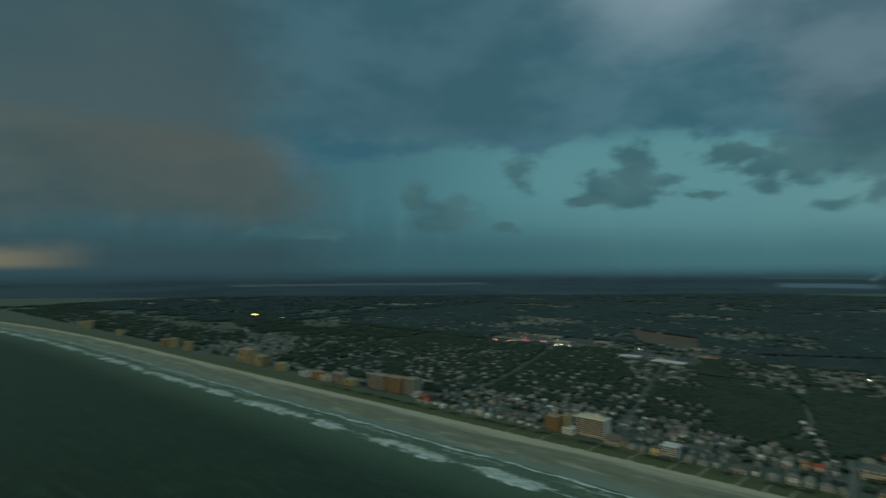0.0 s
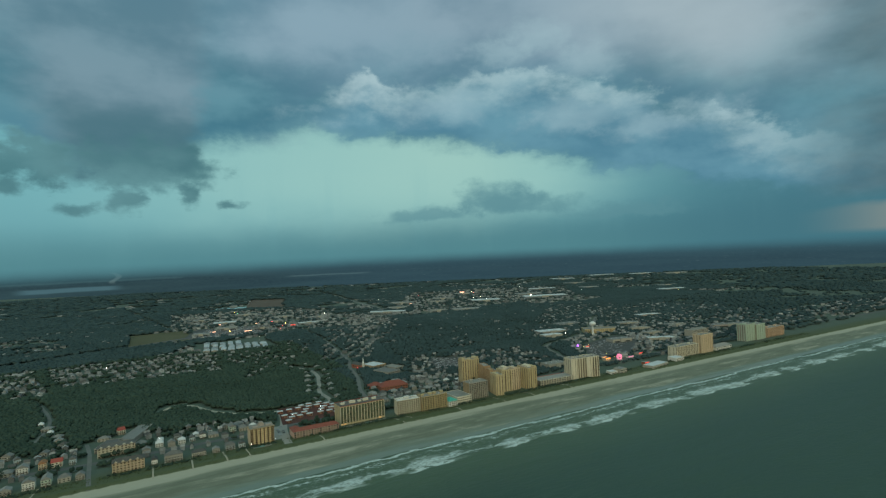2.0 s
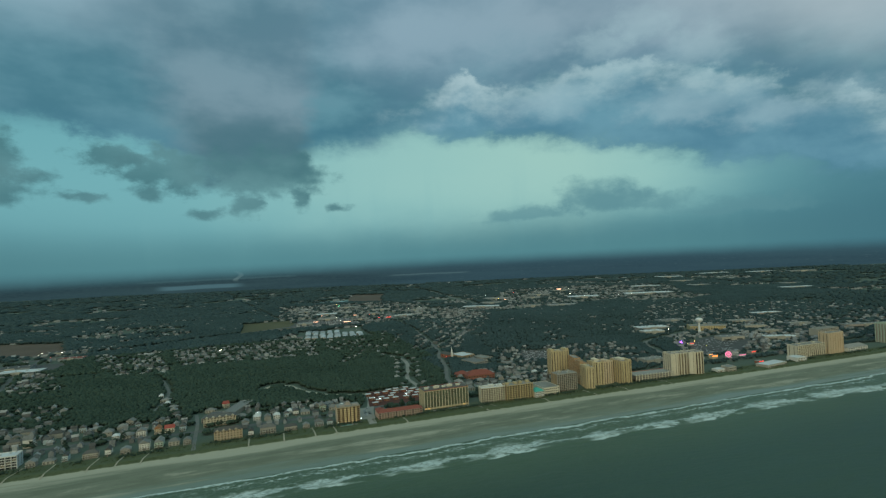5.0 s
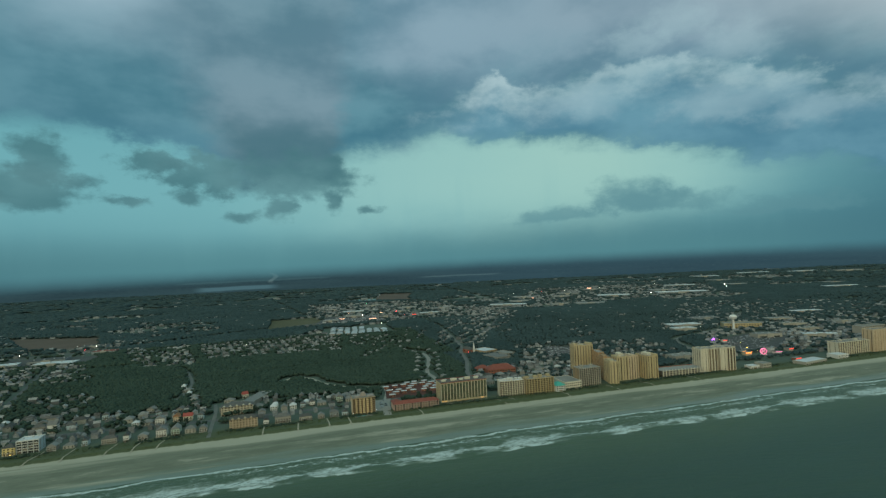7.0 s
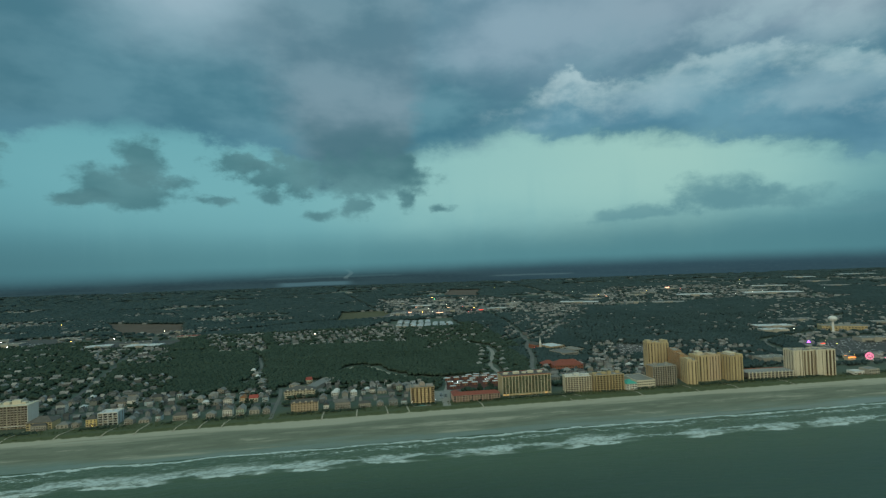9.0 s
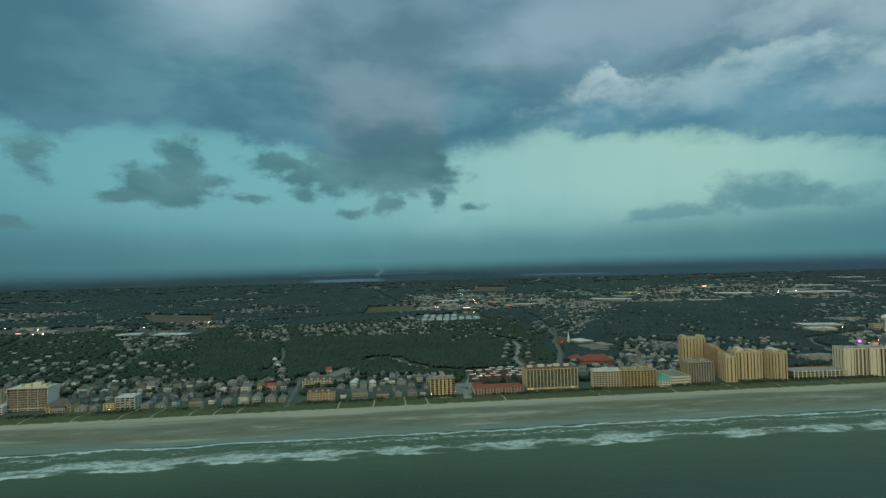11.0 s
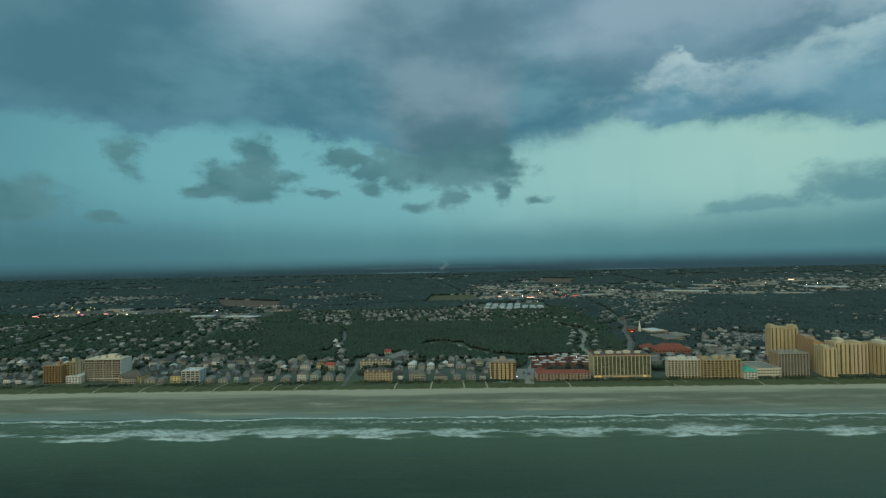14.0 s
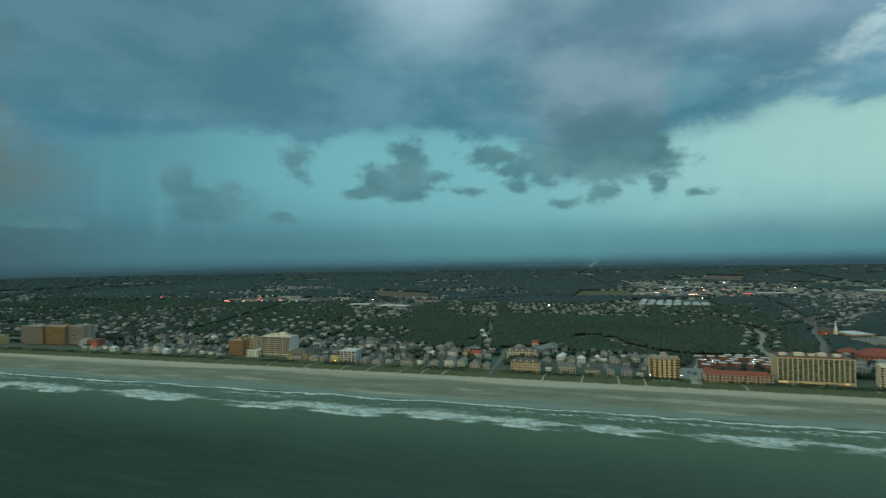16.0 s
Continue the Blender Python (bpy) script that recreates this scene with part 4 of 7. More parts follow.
def gabled_motel(label, x, y, w, d, fl, n, wall, back):
    """A balconied motel with a hip roof and a row of small gables."""
    fh = 3.1
    top = fl * fh
    root = thing("gabled_motel", label, "motel", pose(x, y, LAND))
    part("wall", Geo().box(0, w, 1.6, d, -1, top), STUCCO[wall], root)
    bw = w / n
    for k in range(fl):
        slab = part("balcony", Geo().box(0, w, 0, 1.58, k * fh - 0.25, k * fh), STUCCO["cream"], root)
        for i in range(n):
            part("window", Geo().box((i + 0.26) * bw, (i + 0.74) * bw, 1.5, 1.7, k * fh + 0.3, k * fh + 2.1), SHADEGLASS if (i + k) % 3 else BROWNGLASS, root)
            if k:
                part("balcony_rail", Geo().box((i + 0.1) * bw, (i + 0.9) * bw, 0.05, 0.14, k * fh + 0.1, k * fh + 0.9), STUCCO[wall], slab)
    for i in range(n + 1):
        c = min(max(i * bw, 0.3), w - 0.3)
        part("pier", Geo().box(c - 0.3, c + 0.3, -0.05, 1.6, -1, top), STUCCO[wall], root)
    part("roof", Geo().hip(0, w, 0, d, top + 0.25, 3.4, 0.7), ROOF[back], root)
    for i in range(n // 2):
        c = (2 * i + 1) * bw
        part("gable", Geo().add([(c - bw * 0.7, -0.3, top), (c + bw * 0.7, -0.3, top), (c, -0.3, top + 1.9), (c - bw * 0.7, 3.4, top), (c + bw * 0.7, 3.4, top), (c, 3.4, top + 1.9)],
                                [(0, 1, 2), (0, 2, 5, 3), (1, 4, 5, 2), (4, 3, 5), (0, 3, 4, 1)]), STUCCO[wall], root)


def ribbed_tower(label, x, y, w, d, fl, n, wall, rib, turn=0.0, fh=3.0, raised=(), crown=0.0, dark=0.42):
    """A tower with broad full-height ribs and narrow recessed window strips."""
    top = fl * fh
    root = thing("hotel_tower", label, "hotel", pose(x, y, LAND, 0, 0, turn))
    part("wall", Geo().box(0, w, 1.6, d, -1, top), STUCCO[wall], root)
    bw = w / n
    r = random.Random(int(x))
    for i in range(n):
        c, hw = (i + 0.5) * bw, bw * dark / 2
        part("window_strip", Geo().box(c - hw, c + hw, 1.5, 1.7, 1.0, top - 1.2), BROWNGLASS if r.random() < (0.6 if wall == "gold" else 0.8) else SHADEGLASS, root)
        part("rib", Geo().box(c + hw, c + bw - hw if i < n - 1 else w, 0.0 if i % 2 else 0.6, 1.6, -1, top), STUCCO[rib], root)
    part("rib", Geo().box(0, bw / 2 - bw * dark / 2, 0.0, 1.6, -1, top), STUCCO[rib], root)
    for k in range(1, fl):
        part("floor_band", Geo().box(0.05, w - 0.05, 1.0, 1.65, k * fh - 0.4, k * fh), STUCCO[wall], root)
    m = max(2, int(d / 6))
    for i in range(m):
        c = d * (i + 0.5) / m + 0.4
        part("side_strip", Geo().box(-0.08, 0.1, c - 0.7, c + 0.7, 1, top - 1.2), SHADEGLASS, root)
        part("side_strip", Geo().box(w - 0.1, w + 0.08, c - 0.7, c + 0.7, 1, top - 1.2), SHADEGLASS, root)
        part("side_rib", Geo().box(-0.5, -0.0, c + 1.1, c + 2.6, -1, top), STUCCO[rib], root)
    part("roof", Geo().box(0.4, w - 0.4, 1.3, d - 0.4, top, top + 0.3), ROOF["gravel"], root)
    rim = Geo().box(-0.1, w + 0.1, 0.2, 0.7, top, top + 1.2).box(-0.1, w + 0.1, d - 0.4, d + 0.1, top, top + 1.2).box(-0.1, 0.4, 0.7, d - 0.4, top, top + 1.2).box(w - 0.4, w + 0.1, 0.7, d - 0.4, top, top + 1.2)
    part("parapet", rim, STUCCO[rib], root)
    for a, b, h in raised:
        part("raised_end", Geo().box(w * a, w * b, 0.75, d * 0.7, top + 0.3, top + h), STUCCO[rib], root)
    if crown:
        part("crown", Geo().hip(w * 0.3, w * 0.7, d * 0.3, d * 0.8, top + crown, 2.0, 0.6).box(w * 0.3, w * 0.7, d * 0.3, d * 0.8, top + 0.3, top + crown - 0.25), STUCCO["cream"], root)
        part("mast", Geo().tube(w * 0.5, d * 0.55, top + crown, top + crown + 9, 0.25, 0.05, 6), METALBOX, root)
    for i in range(6):
        bx, by = r.uniform(2, w - 2), r.uniform(4, d - 3)
        part("roof_unit", Geo().box(bx - 1, bx + 1, by - 0.8, by + 0.8, top + 0.3, top + 1.7), METALBOX, root)
    return root


GREENGLASS = material("deep_green_window_glass", (0.060, 0.088, 0.062), (0.13, 0.165, 0.115), 0.25, 0.25, spec=0.4, spread=0.45)
BROWNGLASS = material("brownish_window_glass", (0.035, 0.030, 0.022), (0.09, 0.072, 0.05), 0.25, 0.3, spec=0.4, spread=0.45)

glass_hotel()
column_condo()
striped_block()
gabled_motel("peach four-storey motel with small gables on the dunes", -294, -4, 35, 16, 4, 9, "peach", "brown")
gabled_motel("cream three-storey motel with small gables behind the road", -313, 71, 44, 15, 4, 10, "cream", "shingle")
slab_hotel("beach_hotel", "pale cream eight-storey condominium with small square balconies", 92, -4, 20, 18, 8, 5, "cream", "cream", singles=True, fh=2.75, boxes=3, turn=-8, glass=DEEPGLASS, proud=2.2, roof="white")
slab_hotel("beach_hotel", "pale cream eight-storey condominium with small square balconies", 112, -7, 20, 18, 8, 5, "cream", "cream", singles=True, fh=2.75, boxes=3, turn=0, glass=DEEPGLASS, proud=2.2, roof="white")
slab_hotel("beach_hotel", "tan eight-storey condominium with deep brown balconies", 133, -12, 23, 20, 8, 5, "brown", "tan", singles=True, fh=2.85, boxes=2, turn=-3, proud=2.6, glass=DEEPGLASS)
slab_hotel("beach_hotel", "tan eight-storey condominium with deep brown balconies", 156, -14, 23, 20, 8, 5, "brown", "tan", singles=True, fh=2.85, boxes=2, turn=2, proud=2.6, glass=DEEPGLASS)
slab_hotel("beach_hotel", "dull brown ten-storey hotel block", 230, -4, 38, 22, 10, 10, "brown", "grey", fh=2.8, glass=DEEPGLASS)
ribbed_tower("golden tan sixteen-storey tower with a raised end", 276, 92, 15, 20, 16, 3, "gold", "gold", -10, fh=2.98, raised=((0.0, 0.4, 4.0),), dark=0.40)
ribbed_tower("golden tan sixteen-storey tower with vertical ribs", 291, 89, 24, 20, 16, 4, "gold", "gold", 8, fh=2.9, raised=((0.0, 0.25, 2.0), (0.7, 0.95, 4.5)), dark=0.48)
ribbed_tower("golden tan wing with its end to the beach", 282, -9, 15, 29, 12, 3, "gold", "gold", -14, fh=2.9, raised=((0.1, 0.5, 2.6),), dark=0.38)
ribbed_tower("orange-tan wing stepping up towards the rear tower", 289, 20, 12, 31, 12, 2, "peach", "orange", -16, fh=3.05, raised=((0.1, 0.6, 3.0),))
ribbed_tower("orange-tan link behind the golden wing", 298, 51, 12, 32, 13, 2, "peach", "orange", -16, fh=3.0)
ribbed_tower("golden tan thirteen-storey slab with vertical ribs", 305, 4, 20, 22, 13, 4, "gold", "gold", -7, fh=2.95, crown=5.0, raised=((0.0, 0.2, 2.5),), dark=0.42)
ribbed_tower("golden tan thirteen-storey slab with vertical ribs", 325, 1, 21, 24, 13, 4, "gold", "peach", 6, fh=2.9, raised=((0.3, 0.7, 3.0),), dark=0.48)
ribbed_tower("golden tan thirteen-storey tower at the beach", 353, -11, 20, 32, 13, 4, "gold", "tan", 0, fh=2.9, crown=3.5, raised=((0.7, 1.0, 3.0),), dark=0.44)
ribbed_tower("grey-cream twin slab tower with dark stripes", 464, -6, 13, 26, 13, 2, "cream", "cream", -10, fh=2.95, dark=0.16)
ribbed_tower("grey-cream twin slab tower with dark stripes", 478, -9, 16, 24, 13, 3, "brown", "cream", -10, fh=2.95, dark=0.66)
ribbed_tower("grey-cream twin slab tower with dark stripes", 498, -13, 12, 26, 13, 2, "cream", "cream", -10, fh=3.0, dark=0.16)
ribbed_tower("grey-cream twin slab tower with dark stripes", 510, -16, 16, 24, 13, 3, "brown", "cream", -10, fh=3.0, dark=0.66)
ribbed_tower("tan hotel slab facing along the beach", 862, -11, 43, 22, 14, 12, "peach", "peach", fh=2.95, dark=0.45)
slab_hotel("beach_hotel", "lower cream wing of a hotel", 775, -8, 80, 22, 8, 14, "cream", "cream", fh=2.95)
ribbed_tower("pale grey-green hotel tower with vertical ribs", 1072, 8, 40, 24, 14, 8, "grey", "green", fh=2.95, dark=0.4, raised=((0.0, 0.1, 4.0),))
ribbed_tower("pale grey-green hotel tower with vertical ribs", 1113, 4, 38, 24, 13, 8, "grey", "green", fh=2.95, dark=0.4)
slab_hotel("beach_hotel", "pinkish orange mid-rise hotel on the beach", 1160, 4, 80, 22, 8, 14, "salmon", "salmon", fh=3.0)
slab_hotel("hotel_tower", "beige hotel wing of a long beachfront complex", -1184, 24, 52, 24, 11, 12, "brown", "mauve", fh=2.9)
slab_hotel("hotel_tower", "orange-tan hotel wing of a long beachfront complex", -1131, 28, 46, 24, 11, 10, "brown", "orange", fh=2.9)
slab_hotel("hotel_tower", "pale grey hotel wing of a long beachfront complex", -1084, 34, 34, 24, 11, 8, "grey", "grey", fh=3.0)


# ---- where things stand, so that trees keep off them ----
CELL = 8.0
GX0, GX1, GY0, GY1 = -6200, 6200, -80, 5200
taken = np.zeros((int((GX1 - GX0) / CELL) + 1, int((GY1 - GY0) / CELL) + 1), dtype=bool)


def claim(x, y, r):
    i0, i1 = int((x - r - GX0) / CELL), int((x + r - GX0) / CELL)
    j0, j1 = int((y - r - GY0) / CELL), int((y + r - GY0) / CELL)
    if i1 >= 0 and j1 >= 0:
        taken[max(i0, 0):i1 + 1, max(j0, 0):j1 + 1] = True


def claim_rect(x0, x1, y0, y1):
    taken[max(int((x0 - GX0) / CELL), 0):max(int((x1 - GX0) / CELL) + 1, 0), max(int((y0 - GY0) / CELL), 0):max(int((y1 - GY0) / CELL) + 1, 0)] = True


def is_taken(x, y):
    i, j = int((x - GX0) / CELL), int((y - GY0) / CELL)
    return 0 <= i < taken.shape[0] and 0 <= j < taken.shape[1] and bool(taken[i, j])


def inside(poly, x, y):
    hit, n = False, len(poly)
    for i in range(n):
        (xa, ya), (xb, yb) = poly[i], poly[(i + 1) % n]
        if (ya > y) != (yb > y) and x < (xb - xa) * (y - ya) / (yb - ya) + xa:
            hit = not hit
    return hit


claim_rect(-8000, 8000, -80, 30)


# ---- roads, fields and ponds ----
def smooth_line(pts, step=12.0):
    """A Catmull-Rom line through the points."""
    out = []
    p = [pts[0]] + list(pts) + [pts[-1]]
    for i in range(1, len(p) - 2):
        a, b, c, d = (np.array(q, dtype=float) for q in p[i - 1:i + 3])
        n = max(2, int(np.linalg.norm(c - b) / step))
        for k in range(n):
            t = k / n
            out.append(0.5 * ((2 * b) + (c - a) * t + (2 * a - 5 * b + 4 * c - d) * t * t + (3 * b - a - 3 * c + d) * t ** 3))
    out.append(np.array(pts[-1], dtype=float))
    return out


ROADS_LAID = [0]


def road(name, label, pts, width, mat, lift=0.06, clear=2.0):
    ROADS_LAID[0] += 1
    lift += 0.012 * ROADS_LAID[0]
    line = smooth_line(pts)
    g = Geo()
    left, right = [], []
    for i, q in enumerate(line):
        t = line[min(i + 1, len(line) - 1)] - line[max(i - 1, 0)]
        n = np.array((-t[1], t[0])) / (np.linalg.norm(t) + 1e-9) * width / 2
        z = ground_height(q[0], q[1] - coast(q[0])) + lift
        left.append((q[0] + n[0], q[1] + n[1], z))
        right.append((q[0] - n[0], q[1] - n[1], z))
        claim(q[0], q[1], width / 2 + clear)
    k = len(line)
    g.v = left + right
    g.f = [(i, k + i, k + i + 1, i + 1) for i in range(k - 1)]
    return tagged(new(name, g.mesh(name, mat)), label, "road", kind="structure")


def flat(name, label, pts, mat, lift=0.03, category="field", free=True):
    g = Geo()
    g.v = [(x, y, LAND + lift) for x, y in pts]
    g.f = [tuple(range(len(pts)))]
    if free:
        xs, ys = [p[0] for p in pts], [p[1] for p in pts]
        for x in np.arange(min(xs), max(xs) + CELL, CELL):
            for y in np.arange(min(ys), max(ys) + CELL, CELL):
                if inside(pts, x, y):
                    claim(x, y, 1.0)
    return tagged(new(name, g.mesh(name, mat)), label, category, kind="structure")


road("road_1", "asphalt boulevard behind the beachfront buildings", [(-3200, 60), (-1800, 66), (-1100, 78), (-760, 66), (-460, 70), (-330, 54), (-123, 50), (0, 60), (200, 56), (420, 52), (620, 60), (900, 62), (1300, 66), (2400, 10)], 11, ASPHALT)
road("road_2", "pale beach access road through the dunes", [(-86, -41), (-84, -10), (-76, 40), (-62, 100), (-57, 150)], 11, PALECONC)
road("road_3", "pale winding road through the woods", [(-57, 142), (-111, 166), (-155, 220), (-181, 282), (-211, 299), (-230, 266)], 7, SANDPATH, 0.06, 5.0)
road("road_4", "pale curved street of a housing estate", [(-20, 150), (32, 150), (36, 223), (55, 291), (76, 373), (78, 442), (56, 492)], 8, PALECONC, 0.06, 1.0)
road("road_5", "street with traffic running inland", [(80, 60), (91, 120), (106, 194), (140, 298), (164, 410), (186, 474), (209, 601), (250, 900), (270, 1200), (330, 1600)], 7.5, PALEROAD, 0.06, 1.0)
road("road_6", "business highway running along the coast", [(-5000, 880), (-3650, 850), (-2100, 815), (-1400, 835), (-1150, 875), (-760, 965), (-300, 1180), (200, 1420), (700, 1610), (1250, 1740), (2000, 1900), (4200, 2600)], 22, ASPHALT)
road("road_7", "pale distant highway crossing the woods", [(250, 4400), (724, 4205), (925, 3800), (957, 3112), (846, 2218), (784, 1659)], 15, PALEROAD, 0.06, 14.0)
road("road_8", "street past the water tower", [(560, 60), (640, 260), (700, 323), (899, 400), (1200, 640)], 10, PALEROAD)
road("road_9", "side street beside the motels", [(-316, -40), (-319, 6), (-323, 93), (-330, 150)], 5, PALEROAD)
road("road_10", "distant road towards the horizon", [(-150, 1600), (-260, 2500), (-380, 3500), (-470, 4300)], 8, PALEROAD, 0.06, 4.0)
road("road_11", "estate street among houses", [(-640, 70), (-650, 180), (-700, 420), (-760, 700), (-790, 950)], 6, ASPHALT)
road("road_12", "estate street among houses", [(-980, 80), (-1010, 300), (-1080, 560), (-1180, 860)], 8, ASPHALT)
road("road_13", "pale track through the woods", [(-398, 200), (-392, 320), (-415, 440), (-440, 520)], 5, PALEROAD)
road("road_14", "estate street among houses", [(-760, 640), (-560, 620), (-330, 660), (-120, 640), (60, 700)], 8, ASPHALT)
road("road_15", "street lined with houses", [(140, 480), (280, 640), (400, 820), (520, 1060)], 9, ASPHALT)
for pts in ([(-471, -4), (-474, -48)], [(-425, -6), (-430, -47)], [(-367, -2), (-374, -46)], [(-250, -4), (-251, -46)], [(-206, -6), (-207, -44)], [(-168, -6), (-166, -44)], [(-560, 0), (-566, -45)], [(-505, -2), (-512, -47)], [(-620, 0), (-624, -44)],
            [(-40, -20), (-38, -46)], [(80, -10), (88, -50)], [(100, -18), (112, -52)], [(186, -20), (190, -50)], [(270, -14), (276, -50)], [(-700, -2), (-706, -44)], [(-760, -2), (-768, -42)], [(-140, -10), (-138, -46)], [(-395, 0), (-401, -46)], [(420, -16), (428, -50)], [(330, -12), (338, -48)]):
    road("beach_path", "narrow sandy path over the dunes", pts, 1.8, SANDPATH, 0.25, 0.0)

FIELD = material("dry_olive_field", (0.085, 0.085, 0.045), (0.13, 0.125, 0.07), 0.95, 0.01, fine=0.2)
EARTH = material("brown_bare_earth", (0.10, 0.075, 0.058), (0.15, 0.115, 0.09), 0.95, 0.01, fine=0.2)
PONDWATER = material("grey_pond_water", (0.05, 0.07, 0.08), (0.07, 0.09, 0.10), 0.08, 0.02, spec=0.6)
LOT = material("worn_parking_asphalt", (0.065, 0.068, 0.068), (0.115, 0.118, 0.115), 0.9, 0.03, fine=0.5)
flat("field_1", "dry olive-coloured field", [(-285, 1135), (-95, 1205), (-100, 1500), (-290, 1500)], FIELD)
flat("field_2", "brown bare field beyond the shops", [(-960, 1080), (-760, 1040), (-840, 1330), (-1190, 1500)], EARTH)
flat("field_3", "brown bare field in the distance", [(267, 2307), (430, 2150), (600, 2830), (390, 2990)], EARTH)
flat("pond_1", "grey pond in the distance", [(120, 2420), (250, 2300), (290, 2420), (150, 2540)], PONDWATER, category="pond")
flat("parking_1", "large parking area behind the towers", [(300, 250), (350, 236), (430, 330), (362, 380)], LOT, 0.04, "parking lot")
flat("parking_2", "parking area of the amusement strip", [(620, 100), (740, 95), (900, 200), (920, 300), (760, 260)], LOT, 0.04, "parking lot")
flat("parking_3", "sandy parking area by the beach access", [(-100, 0), (-76, 0), (-70, 60), (-92, 60)], PALECONC, 0.09, "parking lot")
flat("parking_4", "parking area round the business strip", [(-1480, 850), (-1060, 900), (-1060, 1060), (-1460, 1040)], LOT, 0.04, "parking lot")
flat("parking_5", "parking area of the shopping mall", [(-900, 740), (-690, 720), (-700, 860), (-920, 900)], LOT, 0.04, "parking lot")
flat("parking_6", "parking area between large stores", [(-130, 1240), (120, 1200), (200, 1420), (-60, 1500)], LOT, 0.04, "parking lot")


# ---- houses ----
def house(label, wall, roof, w, d, h, kind="gable", stilts=False, porch=True, wide=3, along=False):
    """A beach house with its front at local y 0, centred on x."""
    root = thing("beach_house", label, "house", pose(0, 0, LAND), "beach houses")
    b = 2.4 if stilts else -0.5
    part("wall", Geo().box(-w / 2, w / 2, 0, d, b, h), STUCCO[wall], root)
    r = Geo()
    rise = min(w, d) * (0.32 if kind != "flat" else 0)
    if kind == "flat":
        r.box(-w / 2 - 0.3, w / 2 + 0.3, -0.3, d + 0.3, h, h + 0.5)
    elif kind == "hip":
        r.hip(-w / 2, w / 2, 0, d, h + 0.25, rise)
    else:
        r.hip(-w / 2, w / 2, 0, d, h + 0.25, rise, 0.5, 0.0)
        gab = Geo()
        if w >= d:
            gab.add([(-w / 2, 0, h), (-w / 2, d, h), (-w / 2, d / 2, h + rise * 0.93), (w / 2, 0, h), (w / 2, d, h), (w / 2, d / 2, h + rise * 0.93)], [(0, 1, 2), (4, 3, 5)])
        else:
            gab.add([(-w / 2, 0, h), (w / 2, 0, h), (0, 0, h + rise * 0.93), (-w / 2, d, h), (w / 2, d, h), (0, d, h + rise * 0.93)], [(0, 1, 2), (4, 3, 5)])
        part("gable", gab, STUCCO[wall], root)
    part("roof", r, ROOF[roof], root)
    if stilts:
        for i in range(2):
            for y in (0.4, d - 0.4):
                x = -w / 2 + 0.4 + (w - 0.8) * i
                part("post", Geo().box(x - 0.2, x + 0.2, y - 0.2, y + 0.2, -0.8, b), PLANK, root)
    storeys = max(1, int((h - max(b, 0)) / 2.7))
    for k in range(storeys):
        z = max(b, 0) + 0.9 + k * 2.8
        for i in range(wide):
            x = -w / 2 + w * (i + 0.5) / wide
            part("window", Geo().box(x - w / wide * 0.22, x + w / wide * 0.22, -0.08, 0.1, z, z + 1.35), GLASS, root)
    for s in (-1, 1):
        part("side_window", Geo().box(s * w / 2 - 0.08, s * w / 2 + 0.08, d * 0.3, d * 0.3 + 1.4, h - 2.0, h - 0.7), GLASS, root)
    if porch:
        for k in range(1 if storeys < 2 else 2):
            z = max(b, 0.3) + k * 2.8
            deck = part("deck", Geo().box(-w / 2, w / 2, -2.2, 0, z - 0.2, z), PLANK, root)
            g = Geo().box(-w / 2, w / 2, -2.2, -2.1, z + 0.9, z + 1.0)
            for i in range(9):
                x = -w / 2 + w * i / 8
                g.box(x - 0.06, x + 0.06, -2.2, -2.1, z, z + 0.9)
            part("railing", g, WHITEPAINT, deck)
        st = Geo()
        for i in range(8):
            st.box(-0.8, 0.8, -2.4 - 0.4 * i, -2.0 - 0.4 * i, z * (7 - i) / 8 - 0.1, z * (8 - i) / 8)
        part("stair", st, PLANK, root)
    return root


KINDS = [
    house("white two-storey gabled beach house with decks", "white", "shingle", 10, 14, 7.5, "gable", True),
    house("slate-grey beach house with a hip roof", "slate", "shingle", 13, 14, 7.5, "hip"),
    house("white three-storey beach house with balconies", "white", "pale", 13, 15, 9.5, "gable", False, True, 4),
    house("pale green gabled beach house with white decks", "green", "pale", 12, 17, 8.5, "gable", True),
    house("grey-taupe house with a gable and wide porch", "taupe", "pale", 12, 13, 6.8, "gable"),
    house("pale yellow three-storey beach house with a porch", "yellow", "shingle", 14, 15, 9.0, "hip", False, True, 3),
    house("pale blue house with a grey roof", "blue", "shingle", 11, 13, 7.2, "gable"),
    house("greyish low house like a motel", "grey", "shingle", 24, 12, 7.0, "hip", False, True, 6),
    house("small white cottage with a pale metal roof", "white", "white", 12, 10, 5.5, "hip", False, False),
    house("orange-roofed tan house with a gable", "peach", "orange", 11, 13, 9.0, "gable"),
    house("cream house with a scarlet roof", "cream", "scarlet", 12, 12, 6.0, "gable"),
    house("grey-green long two-storey house with balconies", "taupe", "shingle", 21, 12, 7.8, "hip", False, True, 6),
    house("pale grey house with a light roof", "grey", "pale", 17, 14, 6.4, "hip", False, False),
]
USED = [False] * len(KINDS)


SIZES = random.Random(41)


def place_house(k, x, y, turn=0.0):
    m = pose(x, y, ground_height(x, y - coast(x)) - 0.1, 0, 0, turn) @ Matrix.Diagonal((SIZES.uniform(0.7, 1.02), SIZES.uniform(0.75, 1.0), SIZES.uniform(0.75, 1.12), 1.0))
    if not USED[k]:
        USED[k] = True
        KINDS[k].matrix_world = m
    else:
        copy_thing(KINDS[k], m)
    claim(x, y + 6, 6)


